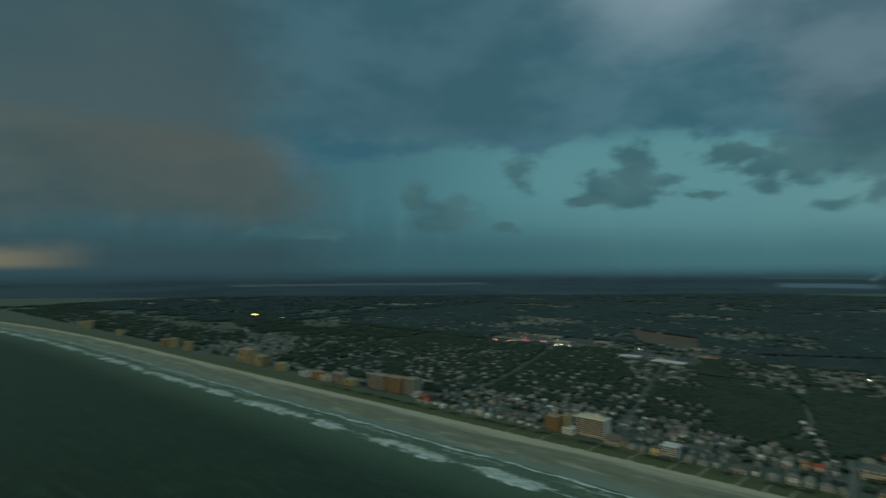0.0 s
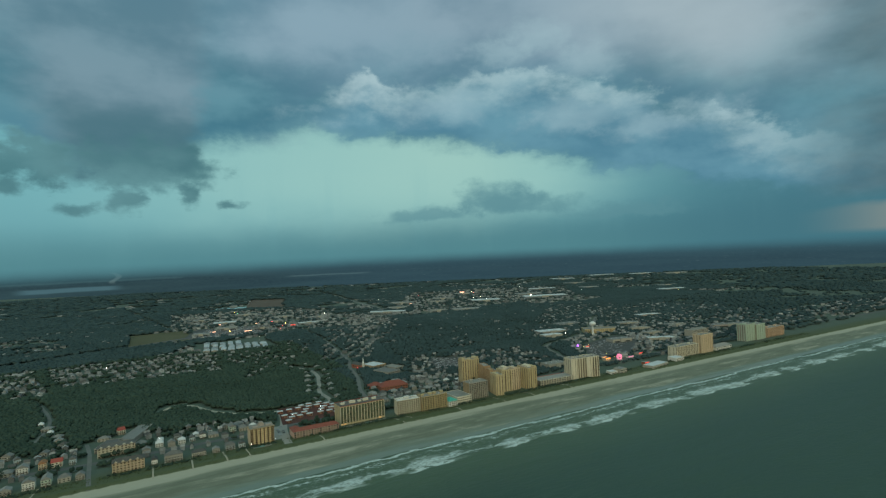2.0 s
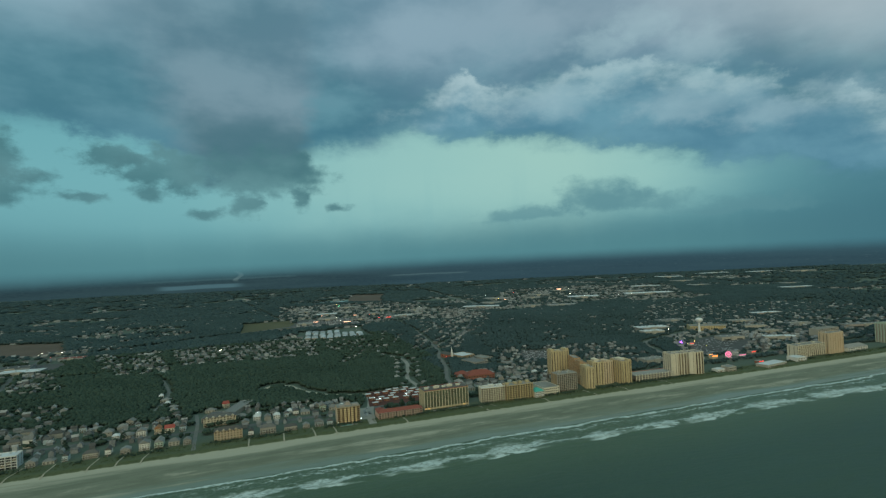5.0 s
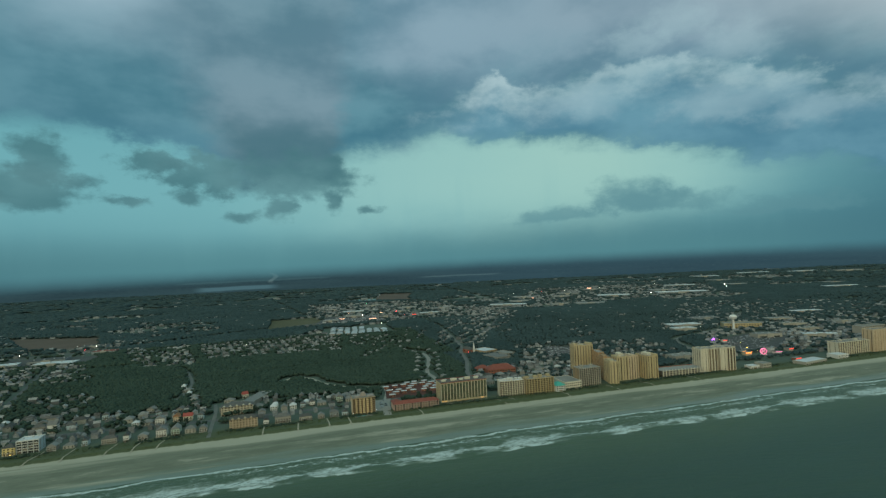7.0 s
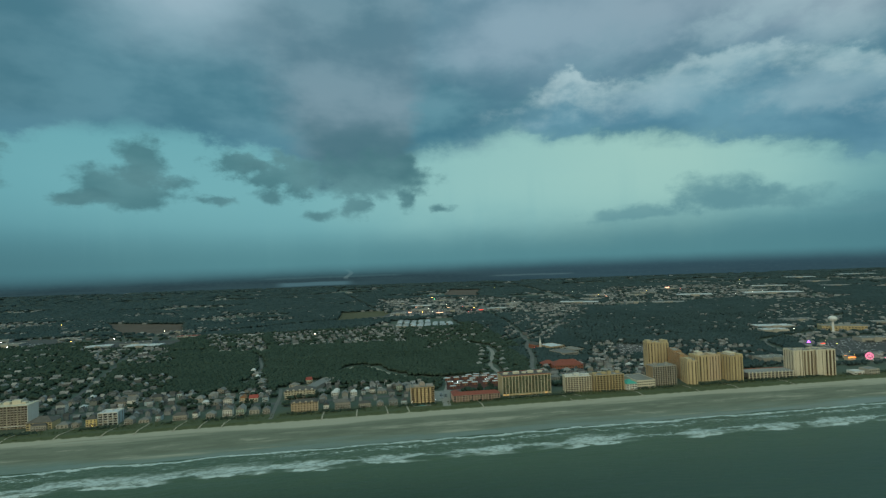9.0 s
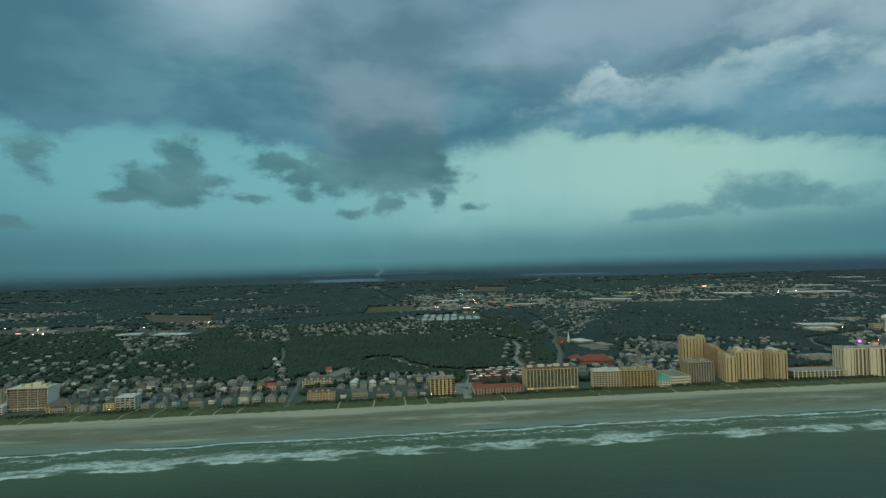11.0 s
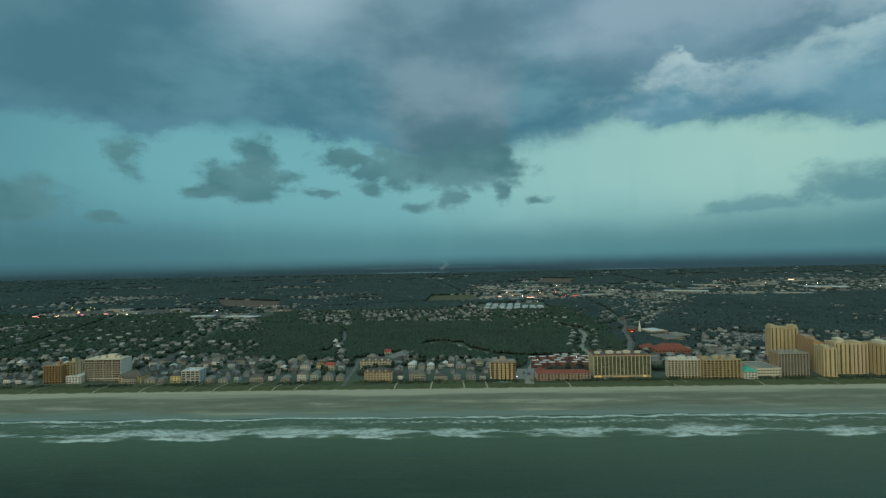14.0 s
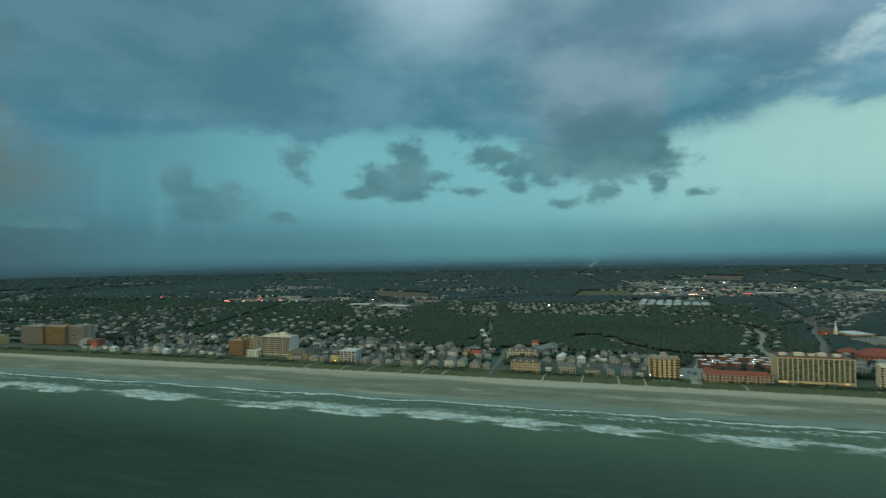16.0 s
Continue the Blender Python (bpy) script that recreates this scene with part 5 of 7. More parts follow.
FRONT = [(-1010, 6), (-990, 10), (-965, 0), (-944, 8), (-922, 4), (-900, 6), (-880, 12), (-860, 2), (-838, 8), (-815, 0), (-790, 4), (-772, 0), (-754, 0), (-738, 6),
         (-604, 7), (-578, 12), (-562, 4), (-543, 5), (-498, 4), (-480, 12), (-464, 6), (-436, 7), (-417, 0), (-398, 4), (-377, 2), (-360, 3), (-343, 12), (-327, 4)]
for x, k in FRONT:
    place_house(k, x, 2 + 3 * math.sin(x))
for x, k in [(-248, 0), (-226, 11), (-196, 7), (-175, 4), (-157, 1), (-142, 6)]:
    place_house(k, x, -2)
for x, k in [(-372, 9), (-357, 10), (-340, 6), (-392, 2), (-408, 12), (-424, 8), (-440, 4), (-256, 4), (-240, 8), (-225, 9 - 5), (-212, 8), (-198, 6), (-184, 0), (-170, 12), (-156, 1), (-143, 3), (-128, 12), (-114, 8), (-104, 6)]:
    place_house(k, x, 68 + 4 * math.sin(x * 1.7), 180 if k in (1, 4) else 0)
rnd = random.Random(5)
for x, k in [(-262, 12), (-238, 8), (-216, 1), (-192, 8), (-172, 6), (-150, 4), (-130, 12)]:
    place_house(k, x, 92 + 5 * math.sin(x), rnd.choice((0, 180)))
# scattered houses in the woods behind the motels
for x, y, k in [(-372, 205, 12), (-382, 232, 8), (-390, 262, 12), (-366, 180, 4), (-400, 292, 8), (-360, 152, 1), (-310, 150, 12), (-378, 128, 4), (-286, 172, 10), (-404, 118, 6), (-420, 140, 4)]:
    place_house(k, x, y, rnd.uniform(-30, 30))
# rows of houses between the cream block and the motels, thinning out into the woods
for row, y in enumerate((66, 96, 128, 160)):
    x = -1040.0 if row < 2 else -1000.0
    while x < (-450 if row < 2 else -470 + 40 * row if row == 2 else -560):
        x += rnd.uniform(15, 22) * (1 + 0.25 * row)
        if is_taken(x, y + 6):
            continue
        if -735 < x < -690 and row == 0:
            continue
        place_house(rnd.choice((0, 1, 2, 4, 4, 6, 7, 8, 11, 12, 12, 1)), x, y + rnd.uniform(-5, 5), rnd.choice((0, 180, 90, rnd.uniform(-20, 20))))
# the estate on the curved street
for side in (-1, 1):
    for i in range(9):
        line = [(30, 165), (36, 223), (55, 291), (76, 373), (78, 442), (60, 500)]
        q = smooth_line(line, 20)
        p, t = q[min(i * 2, len(q) - 2)], q[min(i * 2 + 1, len(q) - 1)] - q[min(i * 2, len(q) - 2)]
        t = t / np.linalg.norm(t)
        x, y = p[0] + side * t[1] * 16, p[1] - side * t[0] * 16
        place_house(12, x, y, math.degrees(math.atan2(t[1], t[0])) + (180 if side > 0 else 0))
# cottages behind the tan hotels
for y in (78, 104, 132):
    x = 86.0
    while x < 270:
        x += rnd.uniform(16, 24)
        if not is_taken(x, y + 6):
            place_house(rnd.choice((1, 4, 8, 12, 12, 6)), x, y, rnd.choice((0, 180)))


# ---- other buildings along the beach ----
def low_block(name, label, x, y, w, d, h, wall, roof, storeys=2, bays=6, turn=0.0, kind="flat", category="building"):
    root = thing(name, label, category, pose(x, y, LAND, 0, 0, turn))
    part("wall", Geo().box(0, w, 0, d, -1, h), STUCCO[wall], root)
    r = Geo()
    if kind == "flat":
        r.box(0.5, w - 0.5, 0.5, d - 0.5, h, h + 0.25)
        rim = Geo().box(-0.1, w + 0.1, -0.1, 0.5, h, h + 0.7).box(-0.1, w + 0.1, d - 0.5, d + 0.1, h, h + 0.7).box(-0.1, 0.5, 0.5, d - 0.5, h, h + 0.7).box(w - 0.5, w + 0.1, 0.5, d - 0.5, h, h + 0.7)
        part("parapet", rim, STUCCO[wall], root)
    else:
        r.hip(0, w, 0, d, h + 0.25, min(w, d) * 0.3, 0.7)
    part("roof", r, ROOF[roof], root)
    for k in range(storeys):
        for i in range(bays):
            c = w * (i + 0.5) / bays
            part("window", Geo().box(c - w / bays * 0.3, c + w / bays * 0.3, -0.1, 0.1, h / storeys * k + 0.8, h / storeys * k + min(2.3, h / storeys - 0.4)), GLASS, root)
    part("door", Geo().box(w * 0.5 - 1, w * 0.5 + 1, -0.14, 0.1, 0, 2.2), STUCCO["brown"], root)
    claim_rect(x - 2, x + w + 2, y - 2, y + d + 2)
    return root


def red_motel():
    root = thing("red_roofed_motel", "long three-storey motel with a red tiled hip roof", "motel", pose(-74, -12, LAND, 0, 0, -1))
    h, w = 9.0, 66
    part("wall", Geo().box(0, w, 0, 12, -1, h), STUCCO["rose"], root)
    part("wing_wall", Geo().box(0, 12, 12.02, 26, -1, h), STUCCO["rose"], root)
    part("roof", Geo().hip(0, w, 0, 12, h + 0.25, 3.6, 0.9), ROOF["red"], root)
    part("wing_roof", Geo().hip(0, 12, 10, 26, h + 0.3, 3.4, 0.8), ROOF["red"], root)
    for k in range(3):
        part("gallery", Geo().box(0, w, -1.6, -0.02, k * 3.0 + 2.75, k * 3.0 + 2.95), STUCCO["mauve"], root)
        for i in range(16):
            c = w * (i + 0.5) / 16
            part("window", Geo().box(c - 1.1, c + 1.1, -0.1, 0.1, k * 3 + 0.4, k * 3 + 2.4), SHADEGLASS if i % 3 else GLASS, root)
    for i in range(17):
        c = w * i / 16
        part("post", Geo().box(c - 0.15, c + 0.15, -1.6, -1.35, 0, 9), STUCCO["mauve"], root)


red_motel()
claim_rect(-80, -5, -20, 20)


def cabin_court():
    g = flat("courtyard", "red-brown paved court between the cabins", [(-72, 62), (22, 56), (30, 150), (-58, 158)], material("red_brown_paving", (0.085, 0.035, 0.028), (0.13, 0.055, 0.045), 0.9, 0.1), 0.1, "courtyard")
    root = thing("court_cabin", "dark red cabin with a flat white roof", "cabin", None, "cabins of the court")
    part("wall", Geo().box(-3.6, 3.6, -2.6, 2.6, -0.2, 3.6), STUCCO["brick"], root)
    part("roof", Geo().prism([(-5.0, -1.8), (-3.4, -3.4), (3.4, -3.4), (5.0, -1.8), (5.0, 1.8), (3.4, 3.4), (-3.4, 3.4), (-5.0, 1.8)], 3.6, 4.1), ROOF["white"], root)
    part("door", Geo().box(-0.5, 0.5, -2.7, -2.5, 0, 2.1), STUCCO["brown"], root)
    for s in (-2.2, 2.2):
        part("window", Geo().box(s - 0.7, s + 0.7, -2.68, -2.5, 1.0, 2.3), GLASS, root)
    part("stair", Geo().box(3.6, 4.6, -2.4, -1.2, -0.2, 2.8), PLANK, root)
    first = True
    r = random.Random(3)
    for row in range(6):
        for i in range(6):
            x = -60 + i * 15.5 + (7 if row % 2 else 0) + r.uniform(-1.5, 1.5)
            y = 70 + row * 15 + r.uniform(-2, 2)
            if row in (2,) and i == 3 or (row == 5 and i < 2) or (row == 0 and i in (2, 3, 4)) or r.random() < 0.14:
                continue
            m = pose(x, y, LAND + 0.12, 0, 0, r.uniform(-6, 6))
            if first:
                root.matrix_world, first = m, False
            else:
                copy_thing(root, m)


cabin_court()
low_block("beach_hotel", "white low two-storey motel", -693, 6, 20, 22, 9, "white", "white", 3, 5, category="motel")
slab_hotel("beach_hotel", "orange-brown block with a taller brick-coloured rear", -724, 6, 24, 20, 8, 6, "orange", "orange", fh=2.9, boxes=1)
slab_hotel("beach_hotel", "taller tan-brown block at the rear", -698, 14, 12, 16, 9, 3, "peach", "tan", fh=2.95, boxes=1)
low_block("beach_hotel", "tan two-storey inn with a brown hip roof", -620, 3, 30, 20, 9, "tan", "brown", 3, 7, kind="hip", category="inn")
slab_hotel("beach_hotel", "pale blue-white five-storey block with a white roof", -536, 2, 24, 20, 5, 4, "blue", "white", fh=3.0, boxes=0, roof="white", singles=True)
low_block("teal_pavilion_base", "white beach building with a teal roof", 181, -16, 16, 18, 9, "white", "teal", 3, 4, kind="hip", category="building")
low_block("beach_motel", "white low motel with a grey flat roof", 200, -10, 29, 44, 11, "cream", "gravel", 3, 8, category="motel")
low_block("beach_motel", "small pale blue beach building with a hip roof", -1048, 26, 26, 16, 9, "blue", "pale", 3, 6, kind="hip", category="motel")
low_block("beach_motel", "red-brown mid-rise motel by the beach", -1016, 14, 22, 16, 14, "brick", "dark", 4, 6, category="motel")
low_block("beach_pavilion", "white two-storey beach pavilion with a flat roof", 572, -30, 18, 18, 8, "grey", "pale", 2, 5, category="pavilion")
low_block("beach_pavilion", "low white annex of the beach pavilion", 552, -24, 18, 14, 4.5, "white", "white", 1, 4, category="pavilion")
low_block("arcade_building", "wide low arcade with pale roofs near the beach", 652, -44, 58, 24, 5, "grey", "white", 1, 10, turn=8, category="arcade")
low_block("pier_building", "low white beach building with flat roofs", 745, -30, 26, 22, 7, "white", "white", 2, 6, category="building")
low_block("beach_building", "low white domed beach building", 915, -12, 60, 20, 7, "white", "pale", 2, 8, kind="hip", category="building")
low_block("beach_hotel", "pale mid-rise hotel behind the beachfront", 1030, 130, 70, 24, 20, "grey", "gravel", 6, 12, category="hotel")
slab_hotel("hotel_tower", "distant tan hotel tower by the beach", -1727, 10, 60, 26, 13, 12, "tan", "tan", fh=3.0)
slab_hotel("hotel_tower", "distant brown hotel block by the beach", -1640, 8, 40, 26, 9, 8, "brown", "tan", fh=3.0)
for x, h, c in ((-1290, 8, "mauve"), (-1370, 6, "orange"), (-1420, 4, "white"), (-1340, 4, "cream"), (-1250, 5, "tan"), (-1530, 7, "tan"), (-2080, 10, "tan"), (-2190, 11, "tan"), (-2260, 7, "brown"), (-2700, 8, "tan"), (-3080, 13, "tan"), (-3180, 9, "tan")):
    slab_hotel("beach_hotel", "distant mid-rise hotel on the beachfront", x, 6, 34, 20, h, 8, c, c, fh=2.9, sides=0, boxes=1)
for x, h, c in ((1900, 5, "white"), (2350, 6, "peach"), (2700, 14, "tan"), (2780, 9, "tan"), (3050, 6, "white"), (3350, 8, "tan"), (3800, 8, "peach")):
    slab_hotel("beach_hotel", "distant mid-rise hotel on the beachfront", x, coast(x) + 40, 46, 22, h, 10, c, c, fh=2.9, sides=0, boxes=1)


def parking_deck():
    root = thing("parking_deck", "open three-level parking deck with pale concrete columns", "parking garage", pose(384, -8, LAND, 0, 0, -4))
    for k in range(4):
        part("deck", Geo().box(0, 78, 0, 30, k * 3.2 - 0.4, k * 3.2), CONCRETE, root)
        if k:
            part("rail_wall", Geo().box(0, 78, 0.0, 0.3, k * 3.2 + 0.02, k * 3.2 + 0.5), STUCCO["cream"], root)
    for i in range(14):
        part("column", Geo().box(i * 5.95, i * 5.95 + 1.1, -0.4, 0.6, -1, 11.4), STUCCO["cream"], root)
    part("back_wall", Geo().box(0, 78, 29.7, 30.1, -1, 10.5), STUCCO["brick"], root)
    claim_rect(380, 466, -10, 40)


parking_deck()


def church():
    root = thing("church", "dark church with a white steeple", "church", pose(176, 372, LAND, 0, 0, 20))
    part("nave", Geo().box(0, 14, 0, 30, -1, 8), STUCCO["brick"], root)
    part("roof", Geo().hip(0, 14, 0, 30, 8.2, 5, 0.6, 0.0), ROOF["dark"], root)
    part("tower", Geo().box(5, 9, -4, 0.0, -1, 12), STUCCO["white"], root)
    part("steeple", Geo().tube(7, -2, 12, 26, 2.2, 0.1, 8), WHITEPAINT, root, "slender white steeple")
    for k in range(4):
        part("window", Geo().box(-0.1, 0.1, 4 + k * 6.5, 6 + k * 6.5, 2, 6), GLASS, root)
    claim_rect(165, 200, 360, 420)
    low_block("church_hall", "dark hall with a white flat roof", 196, 340, 36, 44, 8, "brown", "white", 2, 6, turn=18)
    low_block("church_hall", "hall with white and grey flat roofs", 196, 262, 34, 50, 7, "taupe", "pale", 2, 6, turn=18)
    low_block("church_hall", "low annexe with a grey roof", 232, 300, 24, 40, 6, "taupe", "gravel", 2, 5, turn=18)


church()
low_block("red_roofed_hotel", "low building with a broad red hip roof", 132, 150, 52, 26, 8, "brick", "red", 2, 10, turn=-6, kind="hip", category="building")
low_block("red_roofed_hotel", "wing with a red hip roof", 122, 178, 24, 18, 6, "brick", "red", 2, 5, kind="hip", category="building")
low_block("community_building", "long pale building at the edge of the woods", -290, 120, 20, 70, 6, "taupe", "pale", 2, 5, turn=-22)
low_block("community_building", "long building with a grey shingle roof", -318, 96, 22, 40, 6, "taupe", "shingle", 2, 5, turn=-20)


def ring_colonnade():
    root = thing("round_pavilion", "round pale pavilion with a dark middle", "pavilion", pose(262, 250, LAND))
    g = Geo()
    n = 20
    for r0, z0, r1, z1 in ((13, 0, 13, 5), (13, 5, 7, 7)):
        ring = [(math.cos(2 * math.pi * i / n), math.sin(2 * math.pi * i / n)) for i in range(n)]
        g.add([(r0 * a, r0 * b, z0) for a, b in ring] + [(r1 * a, r1 * b, z1) for a, b in ring], [(i, (i + 1) % n, n + (i + 1) % n, n + i) for i in range(n)])
    part("roof_ring", g, ROOF["pale"], root)
    part("core", Geo().tube(0, 0, -0.5, 4, 7, 7, 20), STUCCO["taupe"], root)
    claim(262, 250, 16)


ring_colonnade()


def water_tower():
    root = thing("water_tower", "white ball-shaped water tower on a flared stem", "water tower", pose(887, 351, LAND))
    tank = part("tank", Geo().ball(0, 0, 33, 9.5, 6.6, 24, 14), WHITEPAINT, root)
    part("stem", Geo().tube(0, 0, 6, 28, 2.6, 2.4, 16), WHITEPAINT, root)
    part("skirt", Geo().tube(0, 0, -0.5, 6, 6.0, 2.6, 16), WHITEPAINT, root)
    part("catwalk", Geo().tube(0, 0, 32.7, 33.1, 9.9, 9.9, 24), METALBOX, tank)
    claim(887, 351, 12)
    low_block("school_building", "long tan building beside the water tower", 890, 385, 90, 40, 12, "tan", "gravel", 3, 14, turn=-30)


water_tower()

# ---- the amusement strip ----
PINK = glow("pink_neon", (1.0, 0.22, 0.45), 1.3)
PURPLE = glow("violet_neon", (0.42, 0.10, 1.0), 5.0)
REDNEON = glow("red_neon", (1.0, 0.06, 0.04), 1.6)
AMBER = glow("amber_lamp", (1.0, 0.45, 0.08), 30.0)
WARM = glow("warm_white_lamp", (1.0, 0.82, 0.55), 40.0)
COLD = glow("cold_white_lamp", (0.85, 0.93, 1.0), 14.0)
REDLAMP = glow("red_lamp", (1.0, 0.04, 0.05), 24.0)
GREENLAMP = glow("green_lamp", (0.1, 1.0, 0.4), 8.0)


def ferris_wheel():
    root = thing("ferris_wheel", "ferris wheel lit in pink neon", "ferris wheel", pose(672, 62, LAND, 0, 0, -48))
    R, hub, n = 5.4, 7.6, 18
    for y in (-1.2, 1.2):
        g = Geo()
        for i in range(n * 2):
            a, b = math.pi * i / n, math.pi * (i + 1) / n
            g.add([((R + q) * math.cos(t), y + s, hub + (R + q) * math.sin(t)) for t in (a, b) for q in (-0.3, 0.3) for s in (-0.2, 0.2)],
                  [(0, 1, 5, 4), (2, 6, 7, 3), (0, 4, 6, 2), (1, 3, 7, 5)])
        part("rim", g, PINK, root, "pink neon rim")
        for i in range(n):
            a = 2 * math.pi * i / n
            c, s = math.cos(a), math.sin(a)
            part("spoke", Geo().add([(-s * 0.09, y, hub + c * 0.09), (s * 0.09, y, hub - c * 0.09), (R * c + s * 0.09, y, hub + R * s - c * 0.09), (R * c - s * 0.09, y, hub + R * s + c * 0.09),
                                     (-s * 0.09, y + .2, hub + c * 0.09), (s * 0.09, y + .2, hub - c * 0.09), (R * c + s * 0.09, y + .2, hub + R * s - c * 0.09), (R * c - s * 0.09, y + .2, hub + R * s + c * 0.09)],
                                    [(0, 1, 2, 3), (7, 6, 5, 4), (0, 3, 7, 4), (1, 5, 6, 2)]), PINK, root)
    for i in range(n):
        a = 2 * math.pi * i / n
        part("gondola", Geo().box(R * math.cos(a) - 0.8, R * math.cos(a) + 0.8, -0.8, 0.8, hub + R * math.sin(a) - 1.9, hub + R * math.sin(a) - 0.4), STUCCO["white"], root)
    for y in (-2.2, 2.2):
        for s in (-1, 1):
            part("support", Geo().add([(s * 6 - 0.4, y - .3, -0.5), (s * 6 + 0.4, y - .3, -0.5), (0.4, y - .3, hub), (-0.4, y - .3, hub), (s * 6 - 0.4, y + .3, -0.5), (s * 6 + 0.4, y + .3, -0.5), (0.4, y + .3, hub), (-0.4, y + .3, hub)],
                                      [(0, 1, 2, 3), (7, 6, 5, 4), (0, 3, 7, 4), (1, 5, 6, 2)]), WHITEPAINT, root)
    part("hub", Geo().box(-1, 1, -2.4, 2.4, hub - 1, hub + 1), WHITEPAINT, root)
    claim(672, 62, 20)


ferris_wheel()


def ride_booth(label, x, y, w, d, h, wall, neon):
    root = thing("ride_booth", label, "fairground booth", pose(x, y, LAND))
    part("wall", Geo().box(0, w, 0, d, -0.5, h), STUCCO[wall], root)
    part("roof", Geo().hip(0, w, 0, d, h + 0.2, 1.6, 0.5), ROOF["pale"], root)
    part("neon_band", Geo().box(-0.2, w + 0.2, -0.3, -0.05, h * 0.72, h * 0.95), neon, root, "glowing sign band")
    claim_rect(x - 2, x + w + 2, y - 2, y + d + 2)


def thrill_ride():
    root = thing("thrill_ride", "violet-lit swinging ride with a tall A-frame", "fairground ride", pose(702, 222, LAND, 0, 0, -48))
    for s in (-1, 1):
        part("leg", Geo().add([(s * 4.6 - 0.8, -.6, 0), (s * 4.6 + 0.8, -.6, 0), (0.9, -.6, 10.5), (-0.9, -.6, 10.5), (s * 4.6 - 0.8, .6, 0), (s * 4.6 + 0.8, .6, 0), (0.9, .6, 10.5), (-0.9, .6, 10.5)],
                              [(0, 1, 2, 3), (7, 6, 5, 4), (0, 3, 7, 4), (1, 5, 6, 2)]), PURPLE, root, "violet neon leg")
    part("arm", Geo().box(-0.5, 0.5, -1.4, -0.6, 3.2, 10.5), WHITEPAINT, root)
    part("cradle", Geo().box(-2.5, 2.5, -1.6, -0.1, 2, 3.2), STUCCO["brick"], root)


thrill_ride()
ride_booth("fairground booth lit in red", 722, 214, 10, 8, 5, "white", REDNEON)
ride_booth("fairground booth lit in orange", 640, 72, 14, 9, 6, "peach", glow("orange_neon", (1.0, 0.25, 0.04), 3.0))
ride_booth("fairground booth lit in orange", 650, 90, 10, 8, 5, "cream", glow("orange_neon", (1.0, 0.35, 0.06), 3.0))
ride_booth("low booth lit in pink", 700, 60, 16, 8, 4, "white", PINK)
ride_booth("arcade front lit in red", 672, -8, 12, 10, 5, "brick", REDNEON)
ride_booth("red-lit roof sign hall", 745, 70, 12, 12, 5, "mauve", REDNEON)

# ---- stores and sheds inland ----
def store(label, x, y, w, d, h, roof="white", turn=0.0, wall="slate", n=4):
    root = thing("large_store", label, "store", pose(x, y, LAND, 0, 0, turn))
    part("wall", Geo().box(-w / 2, w / 2, -d / 2, d / 2, -1, h), STUCCO[wall], root)
    part("roof", Geo().box(-w / 2 + 0.4, w / 2 - 0.4, -d / 2 + 0.4, d / 2 - 0.4, h, h + 0.3), ROOF[roof], root)
    part("entrance", Geo().box(-w * 0.12, w * 0.12, -d / 2 - 3, -d / 2, -0.5, h + 1.5), STUCCO["grey"], root)
    part("shopfront", Geo().box(-w * 0.4, w * 0.4, -d / 2 - 0.2, -d / 2 + 0.1, 0.3, 3.2), GLASS, root)
    for i in range(n):
        part("roof_unit", Geo().box(-w * 0.4 + i * w * 0.8 / max(n - 1, 1) - 1.5, -w * 0.4 + i * w * 0.8 / max(n - 1, 1) + 1.5, -2, 1, h + 0.3, h + 2), METALBOX, root)
    a = max(w, d) / 2
    claim_rect(x - a, x + a, y - d / 2 - 12, y + d / 2 + 6)


def sheds():
    """The close rows of long pale storage roofs, broken by lanes."""
    r = random.Random(9)
    for i in range(8):
        y = 985 - i * 13 - (185 - 9 * i) / 2 + r.uniform(-16, 10)
        end = 985 - i * 13 + (185 - 9 * i) / 2 + r.uniform(-20, 14)
        while y < end - 20:
            L = r.uniform(28, 64)
            root = thing("storage_shed", "long storage shed with a low pale roof", "shed", pose(-90 + i * 23 + (y + L / 2 - 900) * 0.12 + r.uniform(-1.5, 1.5), y + L / 2, LAND, 0, 0, -8 + r.uniform(-2, 2)), "pale storage sheds")
            w = r.uniform(7.0, 9.4)
            part("wall", Geo().box(-w, w, -L / 2, L / 2, -1, 4.6), STUCCO["taupe"], root)
            part("roof", Geo().hip(-w, w, -L / 2, L / 2, 4.8, 1.6, 0.4, 0.0), SHEDROOF, root)
            for k in (-0.28, 0.28):
                part("door", Geo().box(-w - 0.1, -w + 0.1, L * k - 2.5, L * k + 2.5, -0.3, 3.6), METALBOX, root)
            y += L + r.uniform(3, 12)
    claim_rect(-110, 100, 850, 1080)


SHEDROOF = material("weathered_pale_metal_roof", (0.28, 0.31, 0.33), (0.50, 0.53, 0.55), 0.75, 0.03, spread=0.3)
sheds()
for x, y, w, d, r in ((-760, 745, 90, 40, "white"), (-880, 775, 60, 40, "white"), (-800, 815, 80, 50, "dark"), (-1180, 925, 70, 40, "gravel"), (-1330, 880, 60, 40, "pale"), (-1420, 900, 50, 30, "brown"), (-1280, 1030, 80, 36, "gravel"), (-700, 905, 60, 30, "red"), (-770, 1050, 70, 40, "dark"), (-1060, 1000, 60, 30, "pale")):
    store("large flat-roofed store of the business strip", x, y, w, d, 7, r, random.Random(x).uniform(-10, 10))
